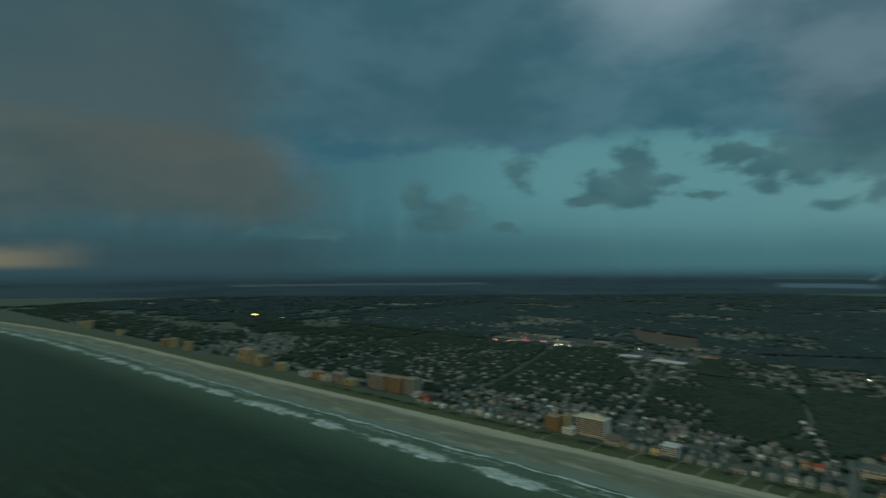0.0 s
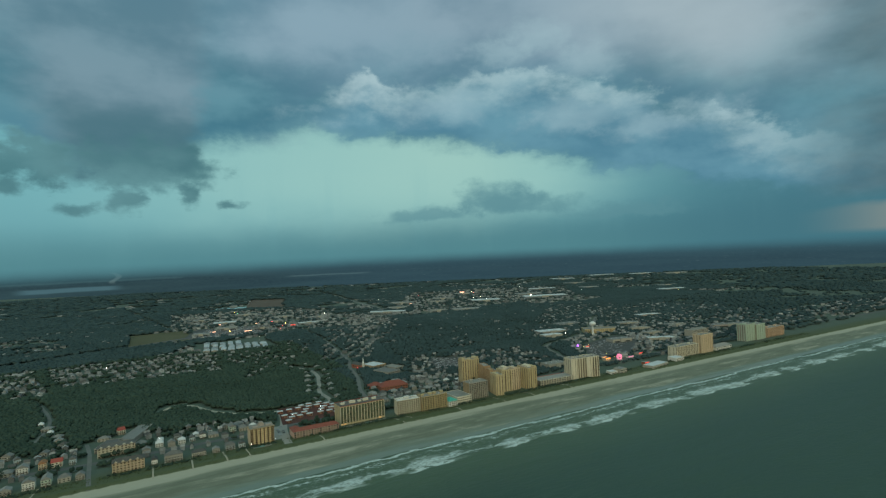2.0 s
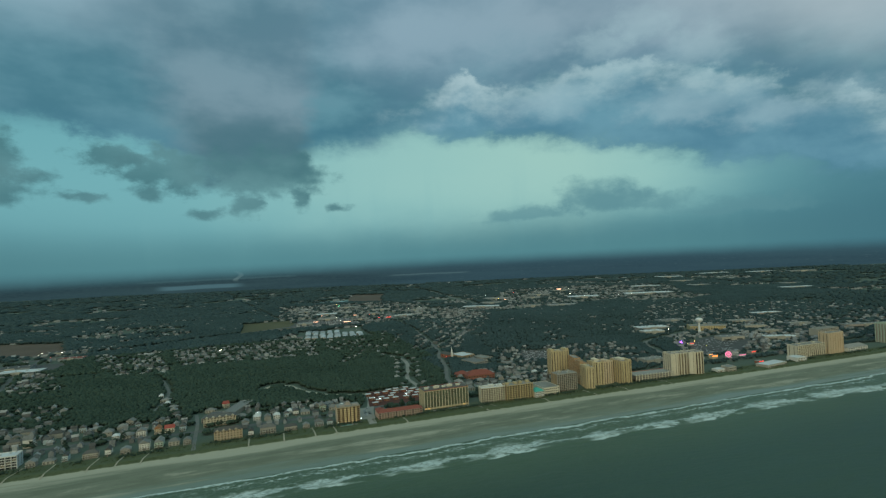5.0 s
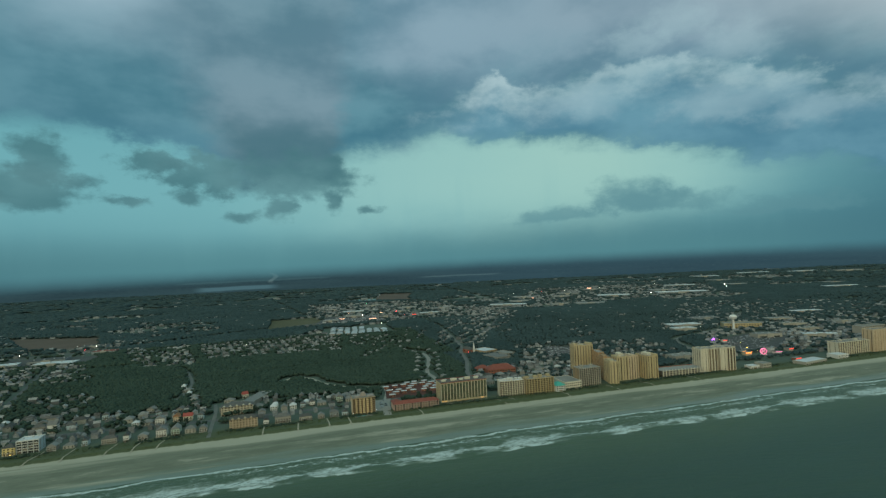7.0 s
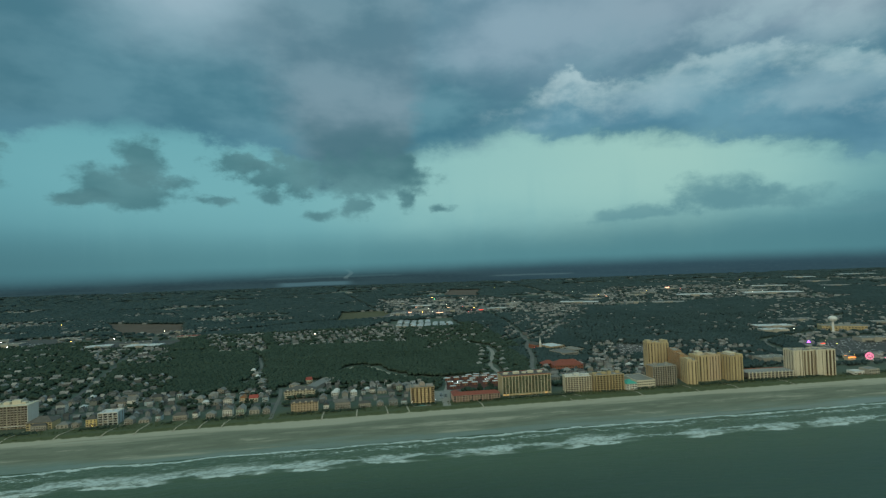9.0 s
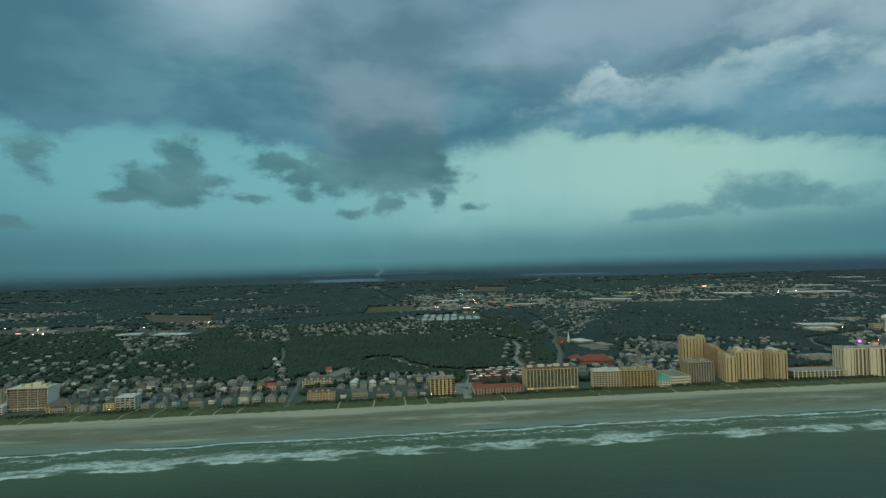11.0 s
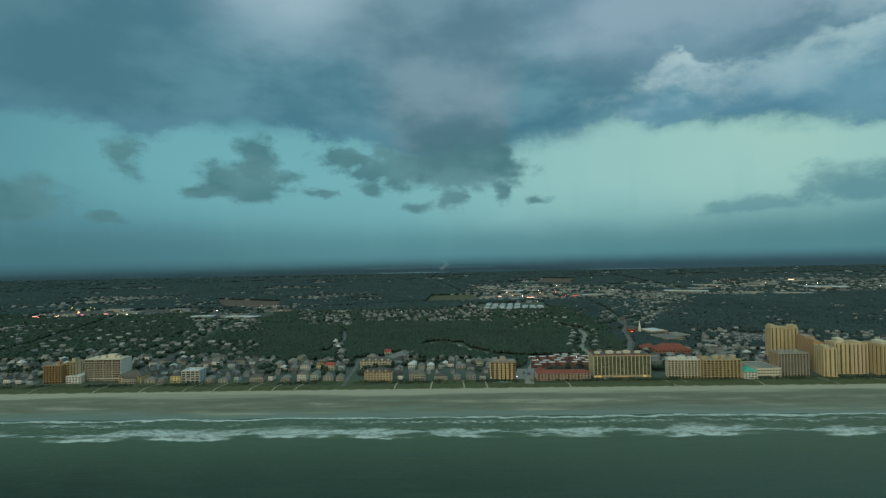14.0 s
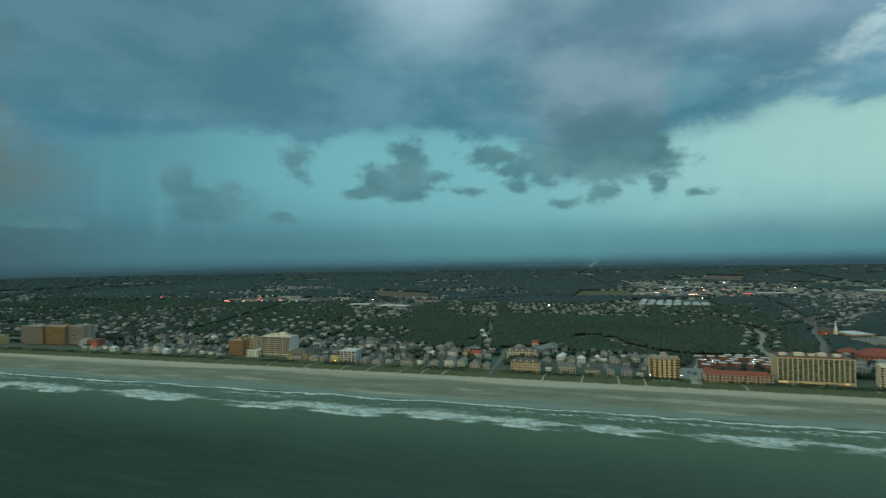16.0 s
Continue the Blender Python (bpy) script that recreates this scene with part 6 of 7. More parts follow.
for x, y, w, d, r in ((-60, 1300, 60, 40, "pale"), (40, 1420, 80, 50, "gravel"), (150, 1330, 70, 40, "brown"), (240, 1500, 60, 40, "pale"), (60, 1620, 90, 50, "white"), (320, 1660, 70, 50, "gravel"), (-10, 1800, 80, 40, "pale"), (200, 1900, 100, 50, "gravel"), (330, 1330, 80, 30, "white"), (430, 1520, 90, 26, "pale")):
    store("flat-roofed store of the shopping area", x, y, w, d, 7, r, random.Random(x + 1).uniform(-25, 5))
for x, y, w, d, r in ((715, 1420, 160, 50, "white"), (830, 1560, 90, 60, "gravel"), (1320, 1525, 150, 70, "white"), (1660, 1455, 240, 80, "white"), (1700, 1640, 140, 60, "pale"), (2005, 1880, 170, 60, "white"), (960, 1780, 120, 60, "pale"), (1120, 1680, 80, 50, "gravel"), (1240, 1830, 120, 60, "pale"), (1500, 2000, 140, 60, "gravel"), (2240, 1700, 120, 60, "pale"), (2840, 2600, 200, 80, "white"), (2500, 2100, 160, 60, "pale"), (3400, 2700, 260, 90, "white"), (3700, 2500, 220, 80, "white"), (3900, 2300, 200, 70, "pale"), (2350, 1180, 170, 50, "white"), (2600, 1400, 120, 50, "pale"), (1010, 1230, 120, 50, "pale"), (900, 1290, 80, 40, "gravel")):
    store("large distant store with a pale flat roof", x, y, w, d, 9, r, random.Random(x + 2).uniform(-35, -15))
for x, y, w, d, r in ((830, 470, 90, 40, "white"), (780, 410, 60, 30, "white"), (1060, 330, 60, 24, "gravel"), (1190, 300, 60, 24, "gravel"), (1120, 430, 70, 30, "pale"), (1010, 250, 50, 24, "gravel"), (1330, 520, 90, 30, "white"), (860, 230, 60, 30, "pale"), (950, 170, 70, 26, "white"), (400, 110, 60, 26, "gravel"), (520, 110, 50, 30, "gravel"), (1290, 190, 120, 30, "pale"), (980, 560, 80, 40, "pale")):
    store("flat-roofed building of the town", x, y, w, d, 8, r, random.Random(x + 3).uniform(-30, 0), random.Random(x).choice(("taupe", "grey", "mauve", "slate")))


# ---- houses too many to count ----
FARWALL = material("far_house_walls", (0.16, 0.18, 0.19), (0.36, 0.38, 0.39), 0.85, 0.05, spread=0.5)
FARROOF = material("far_house_roofs", (0.11, 0.112, 0.110), (0.31, 0.315, 0.315), 0.9, 0.05, spread=0.55)


THIN = []


def thinned(x, y):
    return any(a < x < b and c < y < d and inside(p, x, y) for a, b, c, d, p in THIN)


def clearing(x, y):
    """How open the inland country is: above 0 there are no trees."""
    return noise.noise((x * 0.0022, y * 0.0034, 7.0)) + 0.5 * noise.noise((x * 0.007, y * 0.010, 3.0)) - 0.16


TOWN = [[(-160, 1180), (480, 1100), (600, 1300), (470, 2100), (-120, 2200)], [(900, 1250), (1800, 1350), (2300, 2000), (1350, 2400), (880, 1750)], [(-1500, 780), (-700, 720), (-690, 1080), (-1500, 1080)]]


def far_keep(x, y):
    if any(inside(p, x, y) for p in TOWN):
        return 0.22
    return min(1.0, max(0.06, 0.75 - 5.0 * clearing(x, y)))


def estate(label, poly, gap, seed, size=(9, 15), fill=0.8, street=0.0, open_only=False):
    """Houses filling an outline in loose rows, one mesh for walls and roofs."""
    r = random.Random(seed)
    xs, ys = [p[0] for p in poly], [p[1] for p in poly]
    v, f, mats = [], [], []
    ca, sa = math.cos(street), math.sin(street)
    cx, cy = sum(xs) / len(xs), sum(ys) / len(ys)
    span = max(max(xs) - min(xs), max(ys) - min(ys))
    n = int(span / gap) + 2
    for i in range(-n, n):
        for j in range(-n, n):
            u, w = i * gap + r.uniform(-0.2, 0.2) * gap, j * gap * 1.45 + r.uniform(-0.25, 0.25) * gap
            x, y = cx + u * ca - w * sa, cy + u * sa + w * ca
            if r.random() > fill or not inside(poly, x, y) or is_taken(x, y) or (open_only and clearing(x, y) < -0.02):
                continue
            a = street + r.choice((0, math.pi / 2)) + r.uniform(-0.2, 0.2)
            hw, hd, h, p = r.uniform(*size) / 2, r.uniform(*size) * 0.4, r.uniform(3.5, 6.5), r.uniform(1.6, 3.2)
            c, s = math.cos(a), math.sin(a)
            k = len(v)
            for q, t, z in ((-hw, -hd, -0.5), (hw, -hd, -0.5), (hw, hd, -0.5), (-hw, hd, -0.5), (-hw, -hd, h), (hw, -hd, h), (hw, hd, h), (-hw, hd, h), (-hw, 0, h + p), (hw, 0, h + p)):
                v.append((x + q * c - t * s, y + q * s + t * c, LAND + z))
            f += [(k, k + 1, k + 5, k + 4), (k + 2, k + 3, k + 7, k + 6), (k + 1, k + 2, k + 6, k + 9, k + 5), (k + 3, k, k + 4, k + 8, k + 7)]
            mats += [0, 0, 0, 0]
            k = len(v)
            for q, t, z in ((-hw - .5, -hd - .6, h - .1), (hw + .5, -hd - .6, h - .1), (hw + .5, hd + .6, h - .1), (-hw - .5, hd + .6, h - .1), (-hw - .5, 0, h + p + .2), (hw + .5, 0, h + p + .2)):
                v.append((x + q * c - t * s, y + q * s + t * c, LAND + z))
            f += [(k, k + 1, k + 5, k + 4), (k + 2, k + 3, k + 4, k + 5), (k, k + 3, k + 2, k + 1)]
            mats += [1, 1, 1]
            claim(x, y, max(hw, hd) + 2)
    THIN.append((min(xs), max(xs), min(ys), max(ys), poly))
    if not f:
        return
    me = bpy.data.meshes.new("distant_houses")
    me.from_pydata(v, [], f)
    me.materials.append(FARWALL)
    me.materials.append(FARROOF)
    me.polygons.foreach_set("material_index", mats)
    tagged(new("distant_houses", me), label, "houses", kind="stuff")


estate("grey-roofed houses of an estate in the woods", [(-532, 560), (-410, 540), (-488, 900), (-660, 900)], 17, 1, (7, 12), 0.75)
estate("pale houses of an estate beyond the woods", [(-400, 600), (-93, 560), (-66, 850), (-470, 900)], 17, 2, (7, 12), 0.7, 0.15)
estate("loosely spread houses among dark trees", [(-983, 190), (-660, 185), (-700, 440), (-937, 690), (-1400, 690), (-1300, 250)], 30, 3, (7, 13), 0.5, 0.2)
estate("grey houses beside the shopping mall", [(-731, 471), (-591, 457), (-700, 720), (-900, 720)], 17, 4, (7, 12), 0.8)
estate("row of pale houses beyond the highway", [(-1603, 1394), (-945, 1266), (-1005, 1529), (-1800, 1700)], 30, 5, fill=0.7)
estate("houses beyond the shops", [(-727, 1000), (-560, 980), (-760, 1700), (-900, 1750)], 30, 6, fill=0.5)
estate("houses in a diagonal street", [(126, 500), (244, 470), (500, 1030), (330, 1100)], 18, 7, (7, 12), 0.7, 1.0)
estate("dense pale houses", [(377, 951), (532, 922), (740, 1400), (560, 1480)], 18, 8, (7, 13), 0.85)
estate("houses behind the towers", [(224, 160), (300, 100), (560, 120), (600, 330), (330, 420), (290, 400)], 16, 9, (5, 9), 0.6)
estate("town houses among trees", [(771, 420), (1100, 90), (1700, 330), (1800, 600), (1399, 1076), (1000, 760)], 24, 10, (8, 14), 0.62, -0.5)
estate("town houses near the amusement strip", [(600, 90), (780, 30), (1260, 90), (1252, 300), (1065, 490), (760, 330)], 20, 11, (7, 14), 0.55, -0.4)
estate("houses along the far beach", [(1260, 0), (1600, -30), (2117, -70), (3200, -120), (3200, 120), (1986, 260), (1300, 250)], 26, 12, fill=0.65)
estate("distant houses along the coast", [(3200, -120), (4800, -250), (4900, 250), (3200, 200)], 34, 13, fill=0.5)
estate("houses along the near town", [(-2100, 30), (-1190, 70), (-1060, 90), (-1000, 250), (-1250, 640), (-2050, 560)], 21, 14, (7, 13), 0.42)
estate("distant houses along the coast", [(-4200, 20), (-2100, 30), (-2050, 420), (-4000, 500)], 30, 15, fill=0.5)
estate("houses behind the beach rows", [(-900, 185), (-600, 160), (-500, 190), (-560, 320), (-880, 360)], 24, 16, (7, 13), 0.45)
estate("distant houses beyond the stores", [(1183, 1858), (1518, 1400), (2441, 2488), (2044, 3000)], 40, 17, (12, 24), 0.5)
estate("distant houses beyond the stores", [(2500, 2000), (3600, 2000), (4100, 3000), (3000, 3300)], 46, 18, (12, 26), 0.4)
estate("houses between the stores", [(-140, 1500), (-60, 1300), (500, 1100), (600, 1300), (460, 2100), (-120, 2200)], 34, 19, (10, 22), 0.5)
estate("distant houses between stores", [(586, 1302), (850, 1249), (1500, 2500), (1300, 2800), (900, 2400)], 38, 20, (12, 24), 0.45)
estate("houses beyond the highway", [(-2400, 900), (-1500, 950), (-1500, 1250), (-2500, 1300)], 32, 21, (10, 20), 0.5)
estate("first houses behind the far beachfront", [(-1980, -8), (-1250, 0), (-1030, 20), (-1030, 60), (-1900, 55)], 18, 22, fill=0.85)
estate("dune-side houses along the far beach", [(1250, -20), (1900, -60), (1900, -20), (1250, 20)], 20, 23, fill=0.7)

estate("scattered houses under tall trees", [(280, 430), (760, 400), (980, 760), (760, 1000), (420, 920)], 27, 51, (6, 11), 0.2, 0.5)
estate("scattered houses under tall trees", [(-60, 420), (60, 520), (240, 900), (-60, 880)], 24, 52, (6, 11), 0.36, 0.2)
estate("scattered houses in the far woods", [(-900, 1100), (-150, 1250), (-200, 1900), (-1500, 1900)], 44, 53, (8, 15), 0.3, 0.3)
estate("scattered houses beyond the towers", [(560, 930), (1500, 900), (1900, 1350), (1000, 1250)], 34, 54, (8, 14), 0.4, -0.3)
estate("small shops and houses of the shopping area", TOWN[0], 25, 41, (7, 16), 0.8, -0.3)
estate("small shops and houses between large stores", TOWN[1], 30, 42, (8, 20), 0.75, -0.45)
estate("small shops of the business strip", TOWN[2], 26, 43, (7, 16), 0.5, 0.15)
estate("scattered buildings in clearings inland", [(-2600, 900), (2600, 900), (2600, 1900), (-2600, 1900)], 34, 31, (10, 20), 0.6, 0.2, True)
estate("scattered distant buildings in clearings", [(-3200, 1900), (3800, 1900), (3800, 3000), (-3200, 3000)], 60, 32, (16, 34), 0.5, 0.2, True)
estate("scattered buildings at the edge of sight", [(-3600, 3000), (4200, 3000), (4200, 4700), (-3600, 4700)], 110, 33, (24, 60), 0.4, 0.1, True)

estate("close-set cottages behind the beach houses", [(-1010, 30), (-455, 30), (-455, 150), (-760, 180), (-1010, 180)], 13, 61, (5, 9), 0.85, 0.05)
estate("close-set cottages between the motels and the woods", [(-440, 60), (-250, 92), (-100, 60), (-100, 112), (-250, 150), (-440, 150)], 13, 62, (5, 9), 0.6, 0.05)
estate("small cottages between the beach houses", [(-1010, 31), (-735, 31), (-735, 58), (-1010, 58)], 11, 65, (5, 8), 0.8)
estate("small cottages between the beach houses", [(-606, 31), (-325, 31), (-325, 52), (-606, 56)], 11, 66, (5, 8), 0.8)
estate("small cottages between the beach houses", [(-262, 31), (-100, 31), (-100, 42), (-262, 42)], 11, 67, (5, 8), 0.8)
estate("close-set low roofs behind the tan hotels", [(90, 60), (300, 70), (290, 200), (130, 210)], 13, 63, (6, 11), 0.8, 0.3)
estate("close-set roofs of the amusement strip", [(600, 60), (1040, 60), (1040, 260), (760, 330)], 15, 64, (6, 13), 0.7, -0.4)

# ---- woods ----
def ico(level):
    bm = bmesh.new()
    bmesh.ops.create_icosphere(bm, subdivisions=level, radius=1.0)
    v = np.array([q.co for q in bm.verts], dtype=np.float32)
    f = np.array([[q.index for q in p.verts] for p in bm.faces], dtype=np.int32)
    bm.free()
    return v, f


def woods(label, spots, radius, height, level, mat, seed, squash=0.8):
    """Uneven crowns, one clump a spot, in one mesh."""
    if not len(spots):
        return
    r = np.random.default_rng(seed)
    bv, bf = ico(level)
    n, m = len(spots), len(bv)
    size = r.uniform(radius[0], radius[1], n).astype(np.float32)
    tall = r.uniform(height[0], height[1], n).astype(np.float32)
    turn = r.uniform(0, 6.283, n)
    c, s = np.cos(turn), np.sin(turn)
    bump = r.uniform(0.62, 1.25, (n, m)).astype(np.float32)
    shape = bv[None] * bump[:, :, None]
    x = shape[:, :, 0] * c[:, None] - shape[:, :, 1] * s[:, None]
    y = shape[:, :, 0] * s[:, None] + shape[:, :, 1] * c[:, None]
    rz = np.maximum(size * squash, (tall - 1.0) / 2)
    pos = np.stack([x * size[:, None] + spots[:, 0:1], y * size[:, None] + spots[:, 1:2], LAND + (tall - rz)[:, None] + shape[:, :, 2] * rz[:, None]], 2)
    faces = (bf[None] + (np.arange(n, dtype=np.int32) * m)[:, None, None]).reshape(-1, 3)
    me = bpy.data.meshes.new("woodland")
    me.vertices.add(n * m)
    me.vertices.foreach_set("co", pos.astype(np.float32).ravel())
    me.loops.add(faces.size)
    me.loops.foreach_set("vertex_index", faces.ravel())
    me.polygons.add(len(faces))
    me.polygons.foreach_set("loop_start", np.arange(0, faces.size, 3, dtype=np.int32))
    me.polygons.foreach_set("use_smooth", np.ones(len(faces), dtype=bool))
    me.update(calc_edges=True)
    me.materials.append(mat)
    tagged(new("woodland", me), label, "woods", kind="stuff")


def scatter(x0, x1, y0, y1, gap, seed, keep):
    r = np.random.default_rng(seed)
    xs, ys = np.meshgrid(np.arange(x0, x1, gap), np.arange(y0, y1, gap))
    p = np.stack([xs.ravel(), ys.ravel()], 1) + r.uniform(-0.48, 0.48, (xs.size, 2)) * gap
    i = ((p[:, 0] - GX0) / CELL).astype(int)
    j = ((p[:, 1] - GY0) / CELL).astype(int)
    ok = (i >= 0) & (j >= 0) & (i < taken.shape[0]) & (j < taken.shape[1])
    hit = np.zeros(len(p), dtype=bool)
    hit[ok] = taken[i[ok], j[ok]]
    dens = np.array([keep(a, b) for a, b in p])
    return p[~hit & (r.uniform(0, 1, len(p)) < dens)]


def near_keep(x, y):
    n = 0.5 + 0.5 * noise.noise((x * 0.006, y * 0.006, 1.0))
    deep = -560 < x < 20 and 118 < y < 600 or 240 < x < 760 and 380 < y < 1000
    if y < 110:
        return 0.5
    if thinned(x, y):
        return 0.25 + 0.5 * n
    return 1.0 if deep else 0.35 + 0.8 * n


woods("dark pines and scrub woods behind the beach", scatter(-1500, 118, 32, 400, 4.4, 1, near_keep), (2.8, 4.8), (5.8, 7.8), 1, LEAF, 11, 0.65)
woods("dark blue-green scrub woods behind the towers", scatter(118, 1250, 32, 400, 4.4, 23, near_keep), (2.8, 4.8), (5.8, 7.8), 1, HAZE_LEAF, 43, 0.65)
woods("dark coastal pine woods", scatter(-1700, 150, 400, 900, 5.8, 2, near_keep), (3.8, 6.4), (7.5, 9.6), 1, LEAF, 12, 0.6)
woods("dark blue-green woods behind the towers", scatter(150, 1700, 400, 900, 5.8, 22, near_keep), (3.8, 6.4), (7.5, 9.6), 1, HAZE_LEAF, 42, 0.6)
woods("dark mixed woods inland", scatter(-2600, 2600, 900, 1900, 9.5, 3, far_keep), (6.5, 11.0), (8.5, 10.5), 1, HAZE_LEAF, 13, 0.45)
woods("distant dark woods", scatter(-2600, 2600, 1900, 2900, 19, 4, far_keep), (15, 23), (9, 11), 1, HAZE_LEAF, 14, 0.22)
woods("woods at the edge of sight", scatter(-4600, 4600, 2900, 5000, 44, 7, far_keep), (30, 48), (10, 13), 1, HAZE_LEAF, 17, 0.15)
woods("woods along the far town", scatter(-3200, -1500, 32, 900, 16, 5, far_keep), (5, 9), (8, 14), 1, LEAF, 15)
woods("woods along the far coast", scatter(1250, 3600, 30, 900, 18, 6, far_keep), (8, 13), (8, 12), 1, HAZE_LEAF, 16, 0.5)
woods("woods behind the far town", scatter(-5200, -2600, 500, 2900, 40, 8, far_keep), (18, 30), (10, 15), 1, HAZE_LEAF, 18, 0.3)
woods("woods behind the far coast", scatter(2600, 4900, 700, 2900, 40, 9, far_keep), (18, 30), (10, 15), 1, HAZE_LEAF, 19, 0.3)
woods("woods beside the distant beach", scatter(-5200, -3200, 20, 500, 26, 10, far_keep), (9, 16), (8, 13), 1, LEAF, 20, 0.4)
woods("woods beside the distant beach", scatter(3600, 4900, -60, 700, 26, 11, far_keep), (10, 18), (8, 13), 1, LEAF, 21, 0.4)


def tree(label, seed, tall):
    r = random.Random(seed)
    root = thing("pine_tree", label, "tree", None, "trees near the beach")
    part("trunk", Geo().tube(0, 0, -0.4, tall * 0.55, 0.28, 0.14, 8), BARK, root)
    for i in range(3):
        a = i * 2.09 + r.uniform(-0.3, 0.3)
        z, l = tall * r.uniform(0.38, 0.6), tall * 0.2
        part("limb", Geo().add([(0, 0, z - .1), (0.1, 0.1, z), (0, 0, z + .1), (l * math.cos(a), l * math.sin(a), z + l * 0.6)], [(0, 1, 3), (1, 2, 3), (2, 0, 3)]), BARK, root)
    bv, bf = ico(1)
    g = Geo()
    for i in range(46):
        a, q = r.uniform(0, 6.283), math.sqrt(r.random())
        z = r.uniform(0.42, 1.0)
        w = tall * 0.30 * (1.15 - abs(z - 0.62) * 1.7)
        x, y, s = w * q * math.cos(a), w * q * math.sin(a), tall * r.uniform(0.05, 0.105)
        g.add([(x + s * v[0] * r.uniform(.6, 1.2), y + s * v[1] * r.uniform(.6, 1.2), tall * z + s * 0.75 * v[2]) for v in bv], [tuple(int(t) for t in k) for k in bf])
    part("crown", g, LEAF, root)
    return root


TREES = [tree("dark green coastal tree with a ragged crown", 1, 9.0), tree("dark green pine with a tall ragged crown", 2, 12.0), tree("low bushy dark green tree near houses", 3, 6.0)]
tr = random.Random(8)
count = 0
for i in range(900):
    x, y = tr.uniform(-1000, 430), tr.uniform(24, 112)
    if is_taken(x, y) or count >= 110:
        continue
    t = TREES[count % 3]
    m = pose(x, y, LAND, 0, 0, tr.uniform(0, 360))
    if count < 3:
        t.matrix_world = m
    else:
        copy_thing(t, m)
    claim(x, y, 3)
    count += 1

# ---- dune scrub ----
dr = np.random.default_rng(31)
xs = dr.uniform(-1300, 1300, 9000)
sp = np.stack([xs, np.array([coast(x) for x in xs]) + 2 + 34 * dr.uniform(0, 1, 9000) ** 0.8], 1)
DUNEGRASS = material("dune_grass", (0.055, 0.078, 0.034), (0.10, 0.125, 0.058), 0.95, 0.3, spread=0.35, spec=0.1)
claimed = np.array([any(abs(x - q) < 3 for q in (-313, -86, -474, -430, -374)) for x in sp[:, 0]])
woods("tufts of dune grass and low scrub", sp[~claimed], (0.4, 1.1), (0.5, 1.1), 1, DUNEGRASS, 32, 0.5)

# ---- hedges at the feet of the beachfront buildings ----
hx = dr.uniform(-1250, 1200, 2600)
hp = np.stack([hx, np.array([coast(x) for x in hx]) + 24 + 9 * dr.uniform(0, 1, 2600)], 1)
hedge_keep = np.array([noise.noise((x * 0.02, 0.0, 5.0)) > -0.05 and not any(abs(x - q) < 9 for q in (-313, -86)) for x in hx])
woods("dark green hedges below the beachfront buildings", hp[hedge_keep], (1.0, 2.0), (1.4, 3.0), 1, LEAF, 33, 0.7)

# ---- parked cars ----
CARS = material("car_paint", (0.12, 0.12, 0.13), (0.36, 0.37, 0.38), 0.3, 0.08, spread=0.7, spec=0.5)


def cars(label, poly, seed, angle, n_max=400, fill=0.7):
    r = random.Random(seed)
    xs, ys = [p[0] for p in poly], [p[1] for p in poly]
    cx, cy = sum(xs) / len(xs), sum(ys) / len(ys)
    g, c, s = Geo(), math.cos(angle), math.sin(angle)
    for i in range(-60, 60):
        for j in range(-24, 24):
            u, w = i * 2.8, j * 8.5 + (2.6 if j % 2 else 0)
            x, y = cx + u * c - w * s, cy + u * s + w * c
            if r.random() > fill or not inside(poly, x, y):
                continue
            k, hl, hw = len(g.v), 2.2, 0.9
            for a, b, z in ((-hw, -hl, .3), (hw, -hl, .3), (hw, hl, .3), (-hw, hl, .3), (-hw, -hl, .9), (hw, -hl, .9), (hw, hl, .95), (-hw, hl, .95), (-.75, -1.3, 1.5), (.75, -1.3, 1.5), (.75, .9, 1.5), (-.75, .9, 1.5)):
                g.v.append((x + a * c - b * s, y + a * s + b * c, LAND + z - 0.25))
            g.f += [tuple(k + q for q in t) for t in ((0, 1, 5, 4), (1, 2, 6, 5), (2, 3, 7, 6), (3, 0, 4, 7), (4, 5, 9, 8), (5, 6, 10, 9), (6, 7, 11, 10), (7, 4, 8, 11), (8, 9, 10, 11))]
    tagged(new("parked_cars", g.mesh("parked_cars", CARS)), label, "cars", kind="stuff")


cars("rows of parked cars behind the towers", [(306, 256), (348, 246), (420, 325), (364, 370)], 1, 0.3, fill=0.5)
cars("parked cars by the amusement strip", [(630, 120), (730, 110), (880, 220), (890, 280), (770, 250)], 2, -0.5, fill=0.22)
cars("parked cars on the business strip", [(-1460, 860), (-1080, 905), (-1080, 960), (-1440, 940)], 3, 0.1, fill=0.4)
cars("parked cars at the shops", [(-100, 1240), (220, 1200), (300, 1420), (-20, 1480)], 4, 0.2, fill=0.4)
cars("cars by the beach access", [(-97, 5), (-79, 5), (-74, 55), (-90, 55)], 5, 1.5, fill=0.35)

# ---- lamps ----
def lamp(x, y, mat, tall=9.0, r=0.9, label="street lamp with a bright head"):
    root = thing("street_lamp", label, "lamp", pose(x, y, LAND), "lamps of the town")
    part("pole", Geo().tube(0, 0, -0.3, tall, 0.14, 0.09, 6), METALBOX, root)
    r *= 0.95
    part("head", Geo().ball(0, 0, tall + r * 0.6, r, r * 0.7, 8, 6), mat, root)


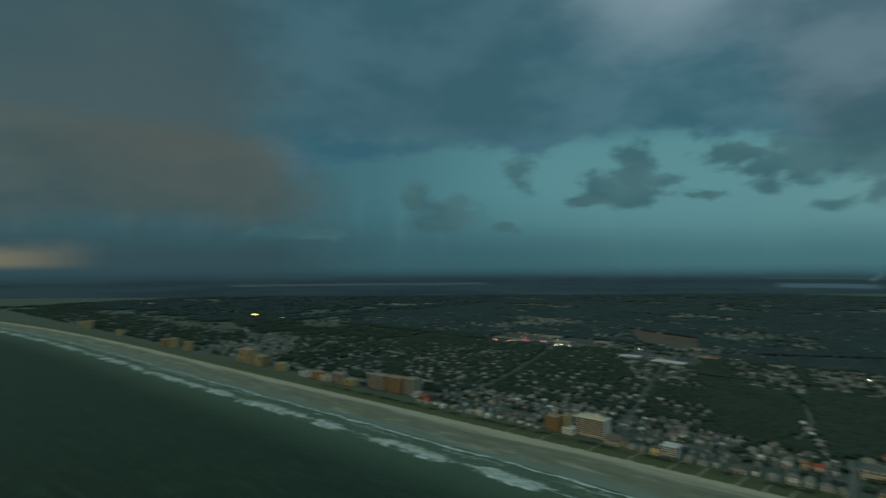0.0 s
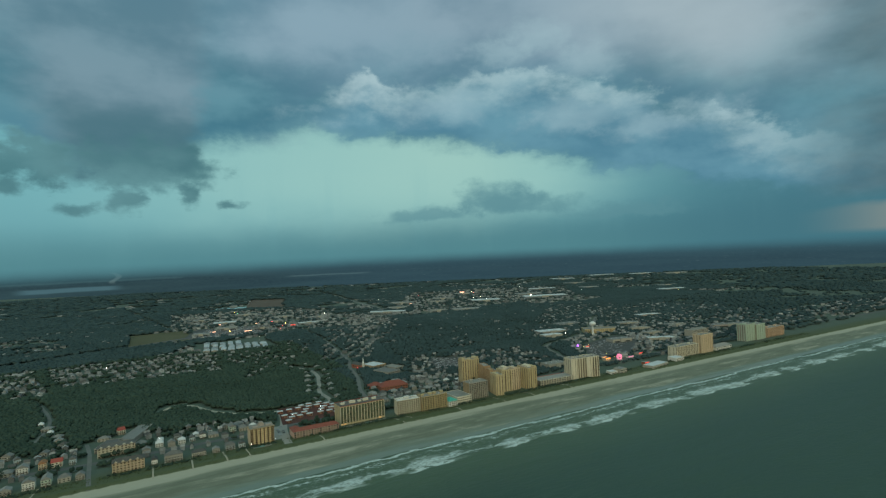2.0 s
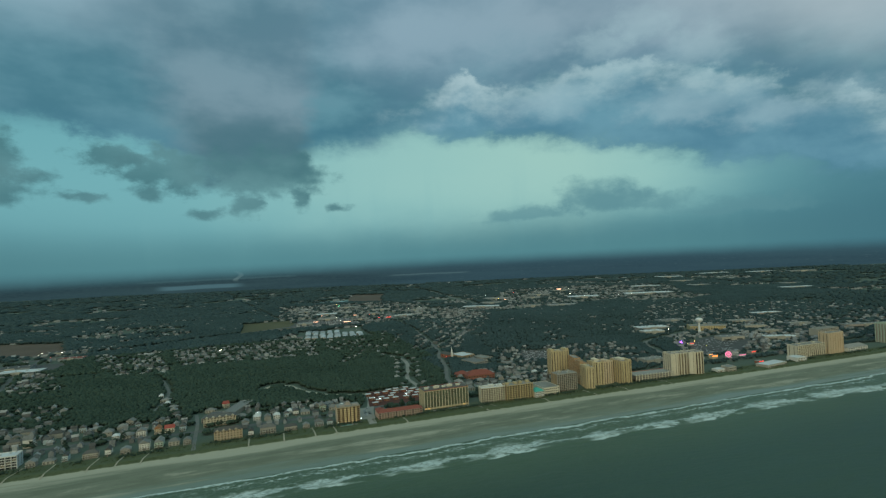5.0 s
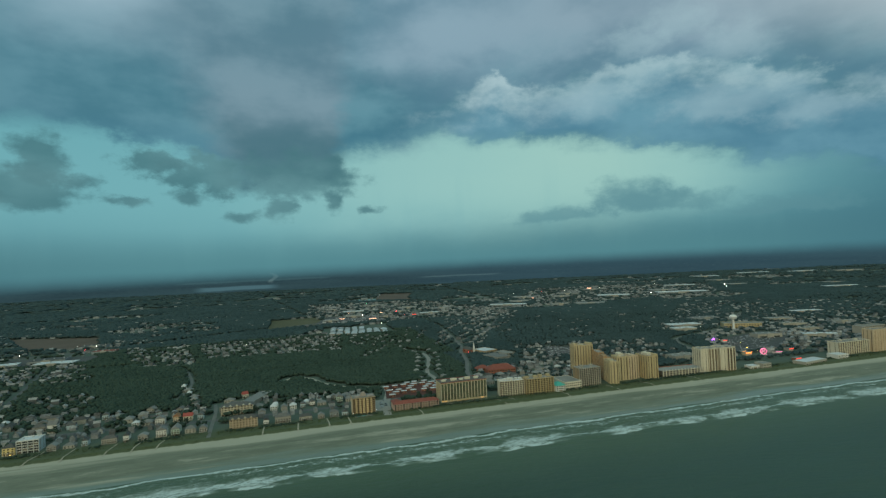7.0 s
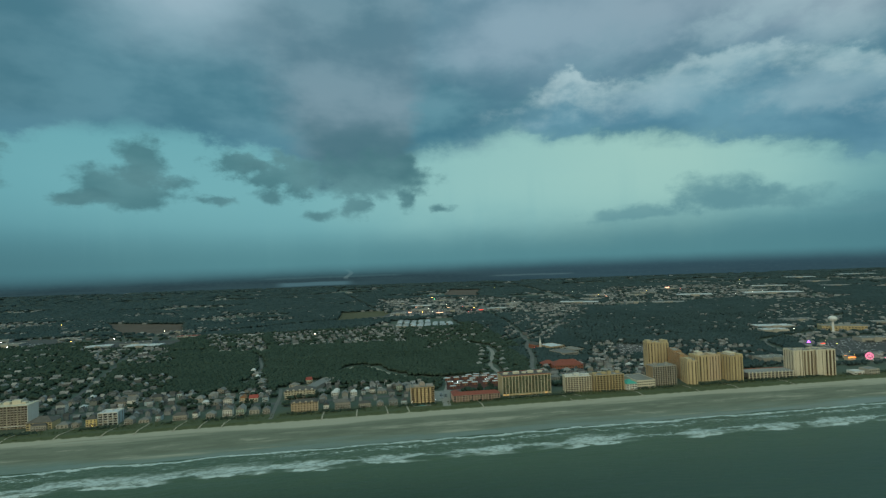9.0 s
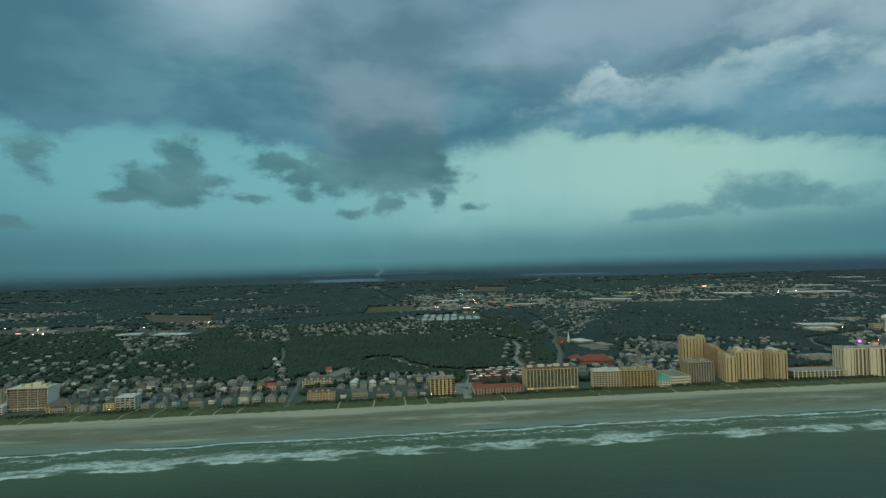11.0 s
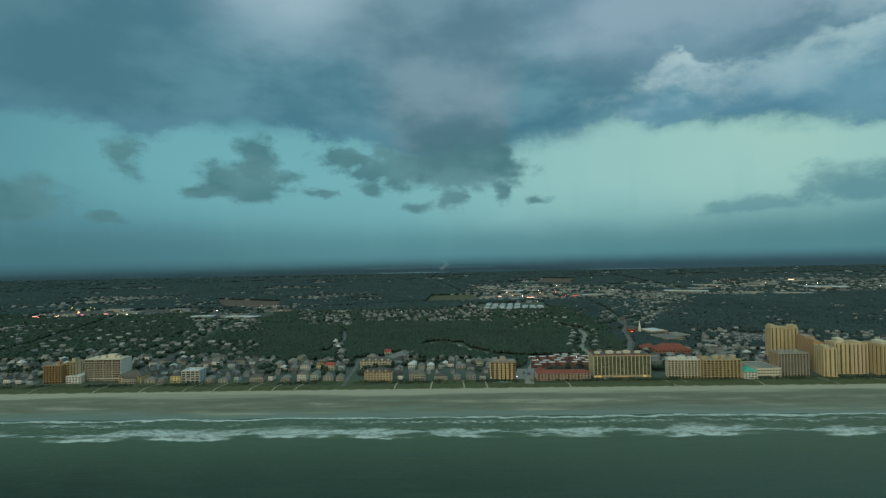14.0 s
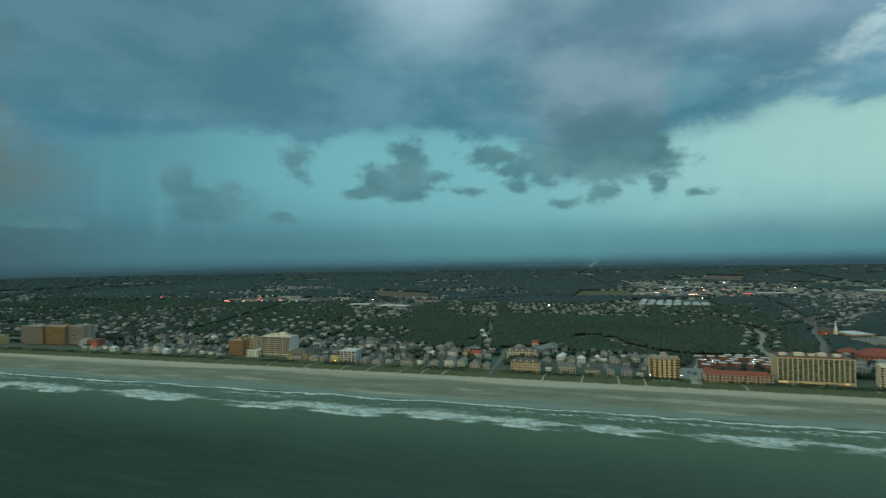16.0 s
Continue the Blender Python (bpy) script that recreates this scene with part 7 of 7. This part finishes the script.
for x, y in ((690, 190), (704, 150), (668, 96), (655, 60), (-1456, 1052), (-1401, 1062), (-1313, 1445), (956, 1752), (1275, 1871), (165, 2046), (2292, 1092), (728, 209), (716, 169), (650, 70), (-538, -8), (672, 2720), (-3300, 850), (-2735, 840), (-2650, 850), (-4300, 870), (-1000, 880)):
    lamp(x, y, AMBER, 10 if y > 0 else 3, 0.8 if y > 300 else 0.35, "street lamp with an amber head")
for x, y in ((-1214, 945), (-1147, 815), (-1126, 822), (-1102, 830), (-897, 896), (-811, 1035), (-754, 1007), (-328, 765), (1334, 1664), (1395, 1685), (1587, 1485), (1678, 1537), (1633, 1541), (2843, 2647), (813, 384), (468, 1555), (853, 1744), (412, 1536), (82, 1022), (1520, 1500), (2160, 1700)):
    lamp(x, y, WARM, 10, 0.8, "street lamp with a warm white head")
for x, y in ((-368, 230), (-57, 96), (-50, 86), (-4, 90), (2, 110), (22, 64), (-132, -14), (-99, -10), (-2109, 830), (-3651, 860), (-240, 100)):
    lamp(x, y, COLD, 5, 0.38 if abs(y) < 300 else 1.2, "street lamp with a cold white head")
for x, y in ((-760, 938), (218, 1459), (193, 1216), (219, 1286), (163, 355), (1256, 1983), (-1373, 805), (-5000, 880), (-2090, 822), (-1552, 777)):
    lamp(x, y, REDLAMP, 7, 1.1 if y > 400 else 0.6, "tall lamp with a red head")
lr = random.Random(77)
for box, num in (((-60, 320, 1200, 1900), 7), ((950, 1700, 1400, 2100), 8), ((-1450, -750, 800, 1050), 6), ((-4800, -1300, 830, 900), 12), ((1900, 3800, 1500, 2700), 5)):
    for i in range(num):
        k = lr.choice((0, 0, 1, 1, 2, 3))
        lamp(lr.uniform(box[0], box[1]), lr.uniform(box[2], box[3]), (AMBER, WARM, COLD, REDLAMP)[k], lr.uniform(8, 12), lr.uniform(0.5, 0.9),
             "street lamp with %s head" % ("an amber", "a warm white", "a cold white", "a red")[k])
lamp(170, 2000, GREENLAMP, 7, 1.2, "tall lamp with a green head")


def sign(label, x, y, w, h, z, mat):
    root = thing("lit_sign", label, "sign", pose(x, y, LAND))
    part("panel", Geo().box(-w / 2, w / 2, -0.3, 0.3, z, z + h), mat, root)
    for s in (-0.4, 0.4):
        part("post", Geo().box(w * s - 0.2, w * s + 0.2, -0.1, 0.1, -0.3, z), METALBOX, root)


ROSE = glow("rose_sign", (1.0, 0.35, 0.3), 1.6)
SALMON = glow("salmon_sign", (1.0, 0.5, 0.32), 2.2)
sign("glowing salmon-coloured sign of a store", 1535, 2099, 30, 6, 4, SALMON)
sign("glowing pink sign of the business strip", -1300, 870, 30, 3, 4, PINK)
sign("glowing rose sign of the business strip", -1390, 815, 14, 6, 4, ROSE)
sign("glowing warm sign of the business strip", -1340, 838, 22, 2, 4, SALMON)
sign("low red-lit sign by the field", -430, 1090, 26, 2.5, 2, ROSE)
sign("glowing warm sign between stores", 970, 1705, 16, 2.5, 3, SALMON)
for x, y, w, m in ((-20, 1330, 20, SALMON), (90, 1260, 26, SALMON), (160, 1480, 14, SALMON), (20, 1560, 30, SALMON), (260, 1300, 20, REDNEON), (-3950, 870, 60, REDNEON), (-4700, 890, 80, SALMON), (-2800, 845, 40, SALMON), (-1240, 900, 14, ROSE), (-700, 960, 16, REDNEON), (-3100, 850, 40, AMBER)):
    sign("small glowing sign of a shop", x, y, w, 2.0, 4, m)
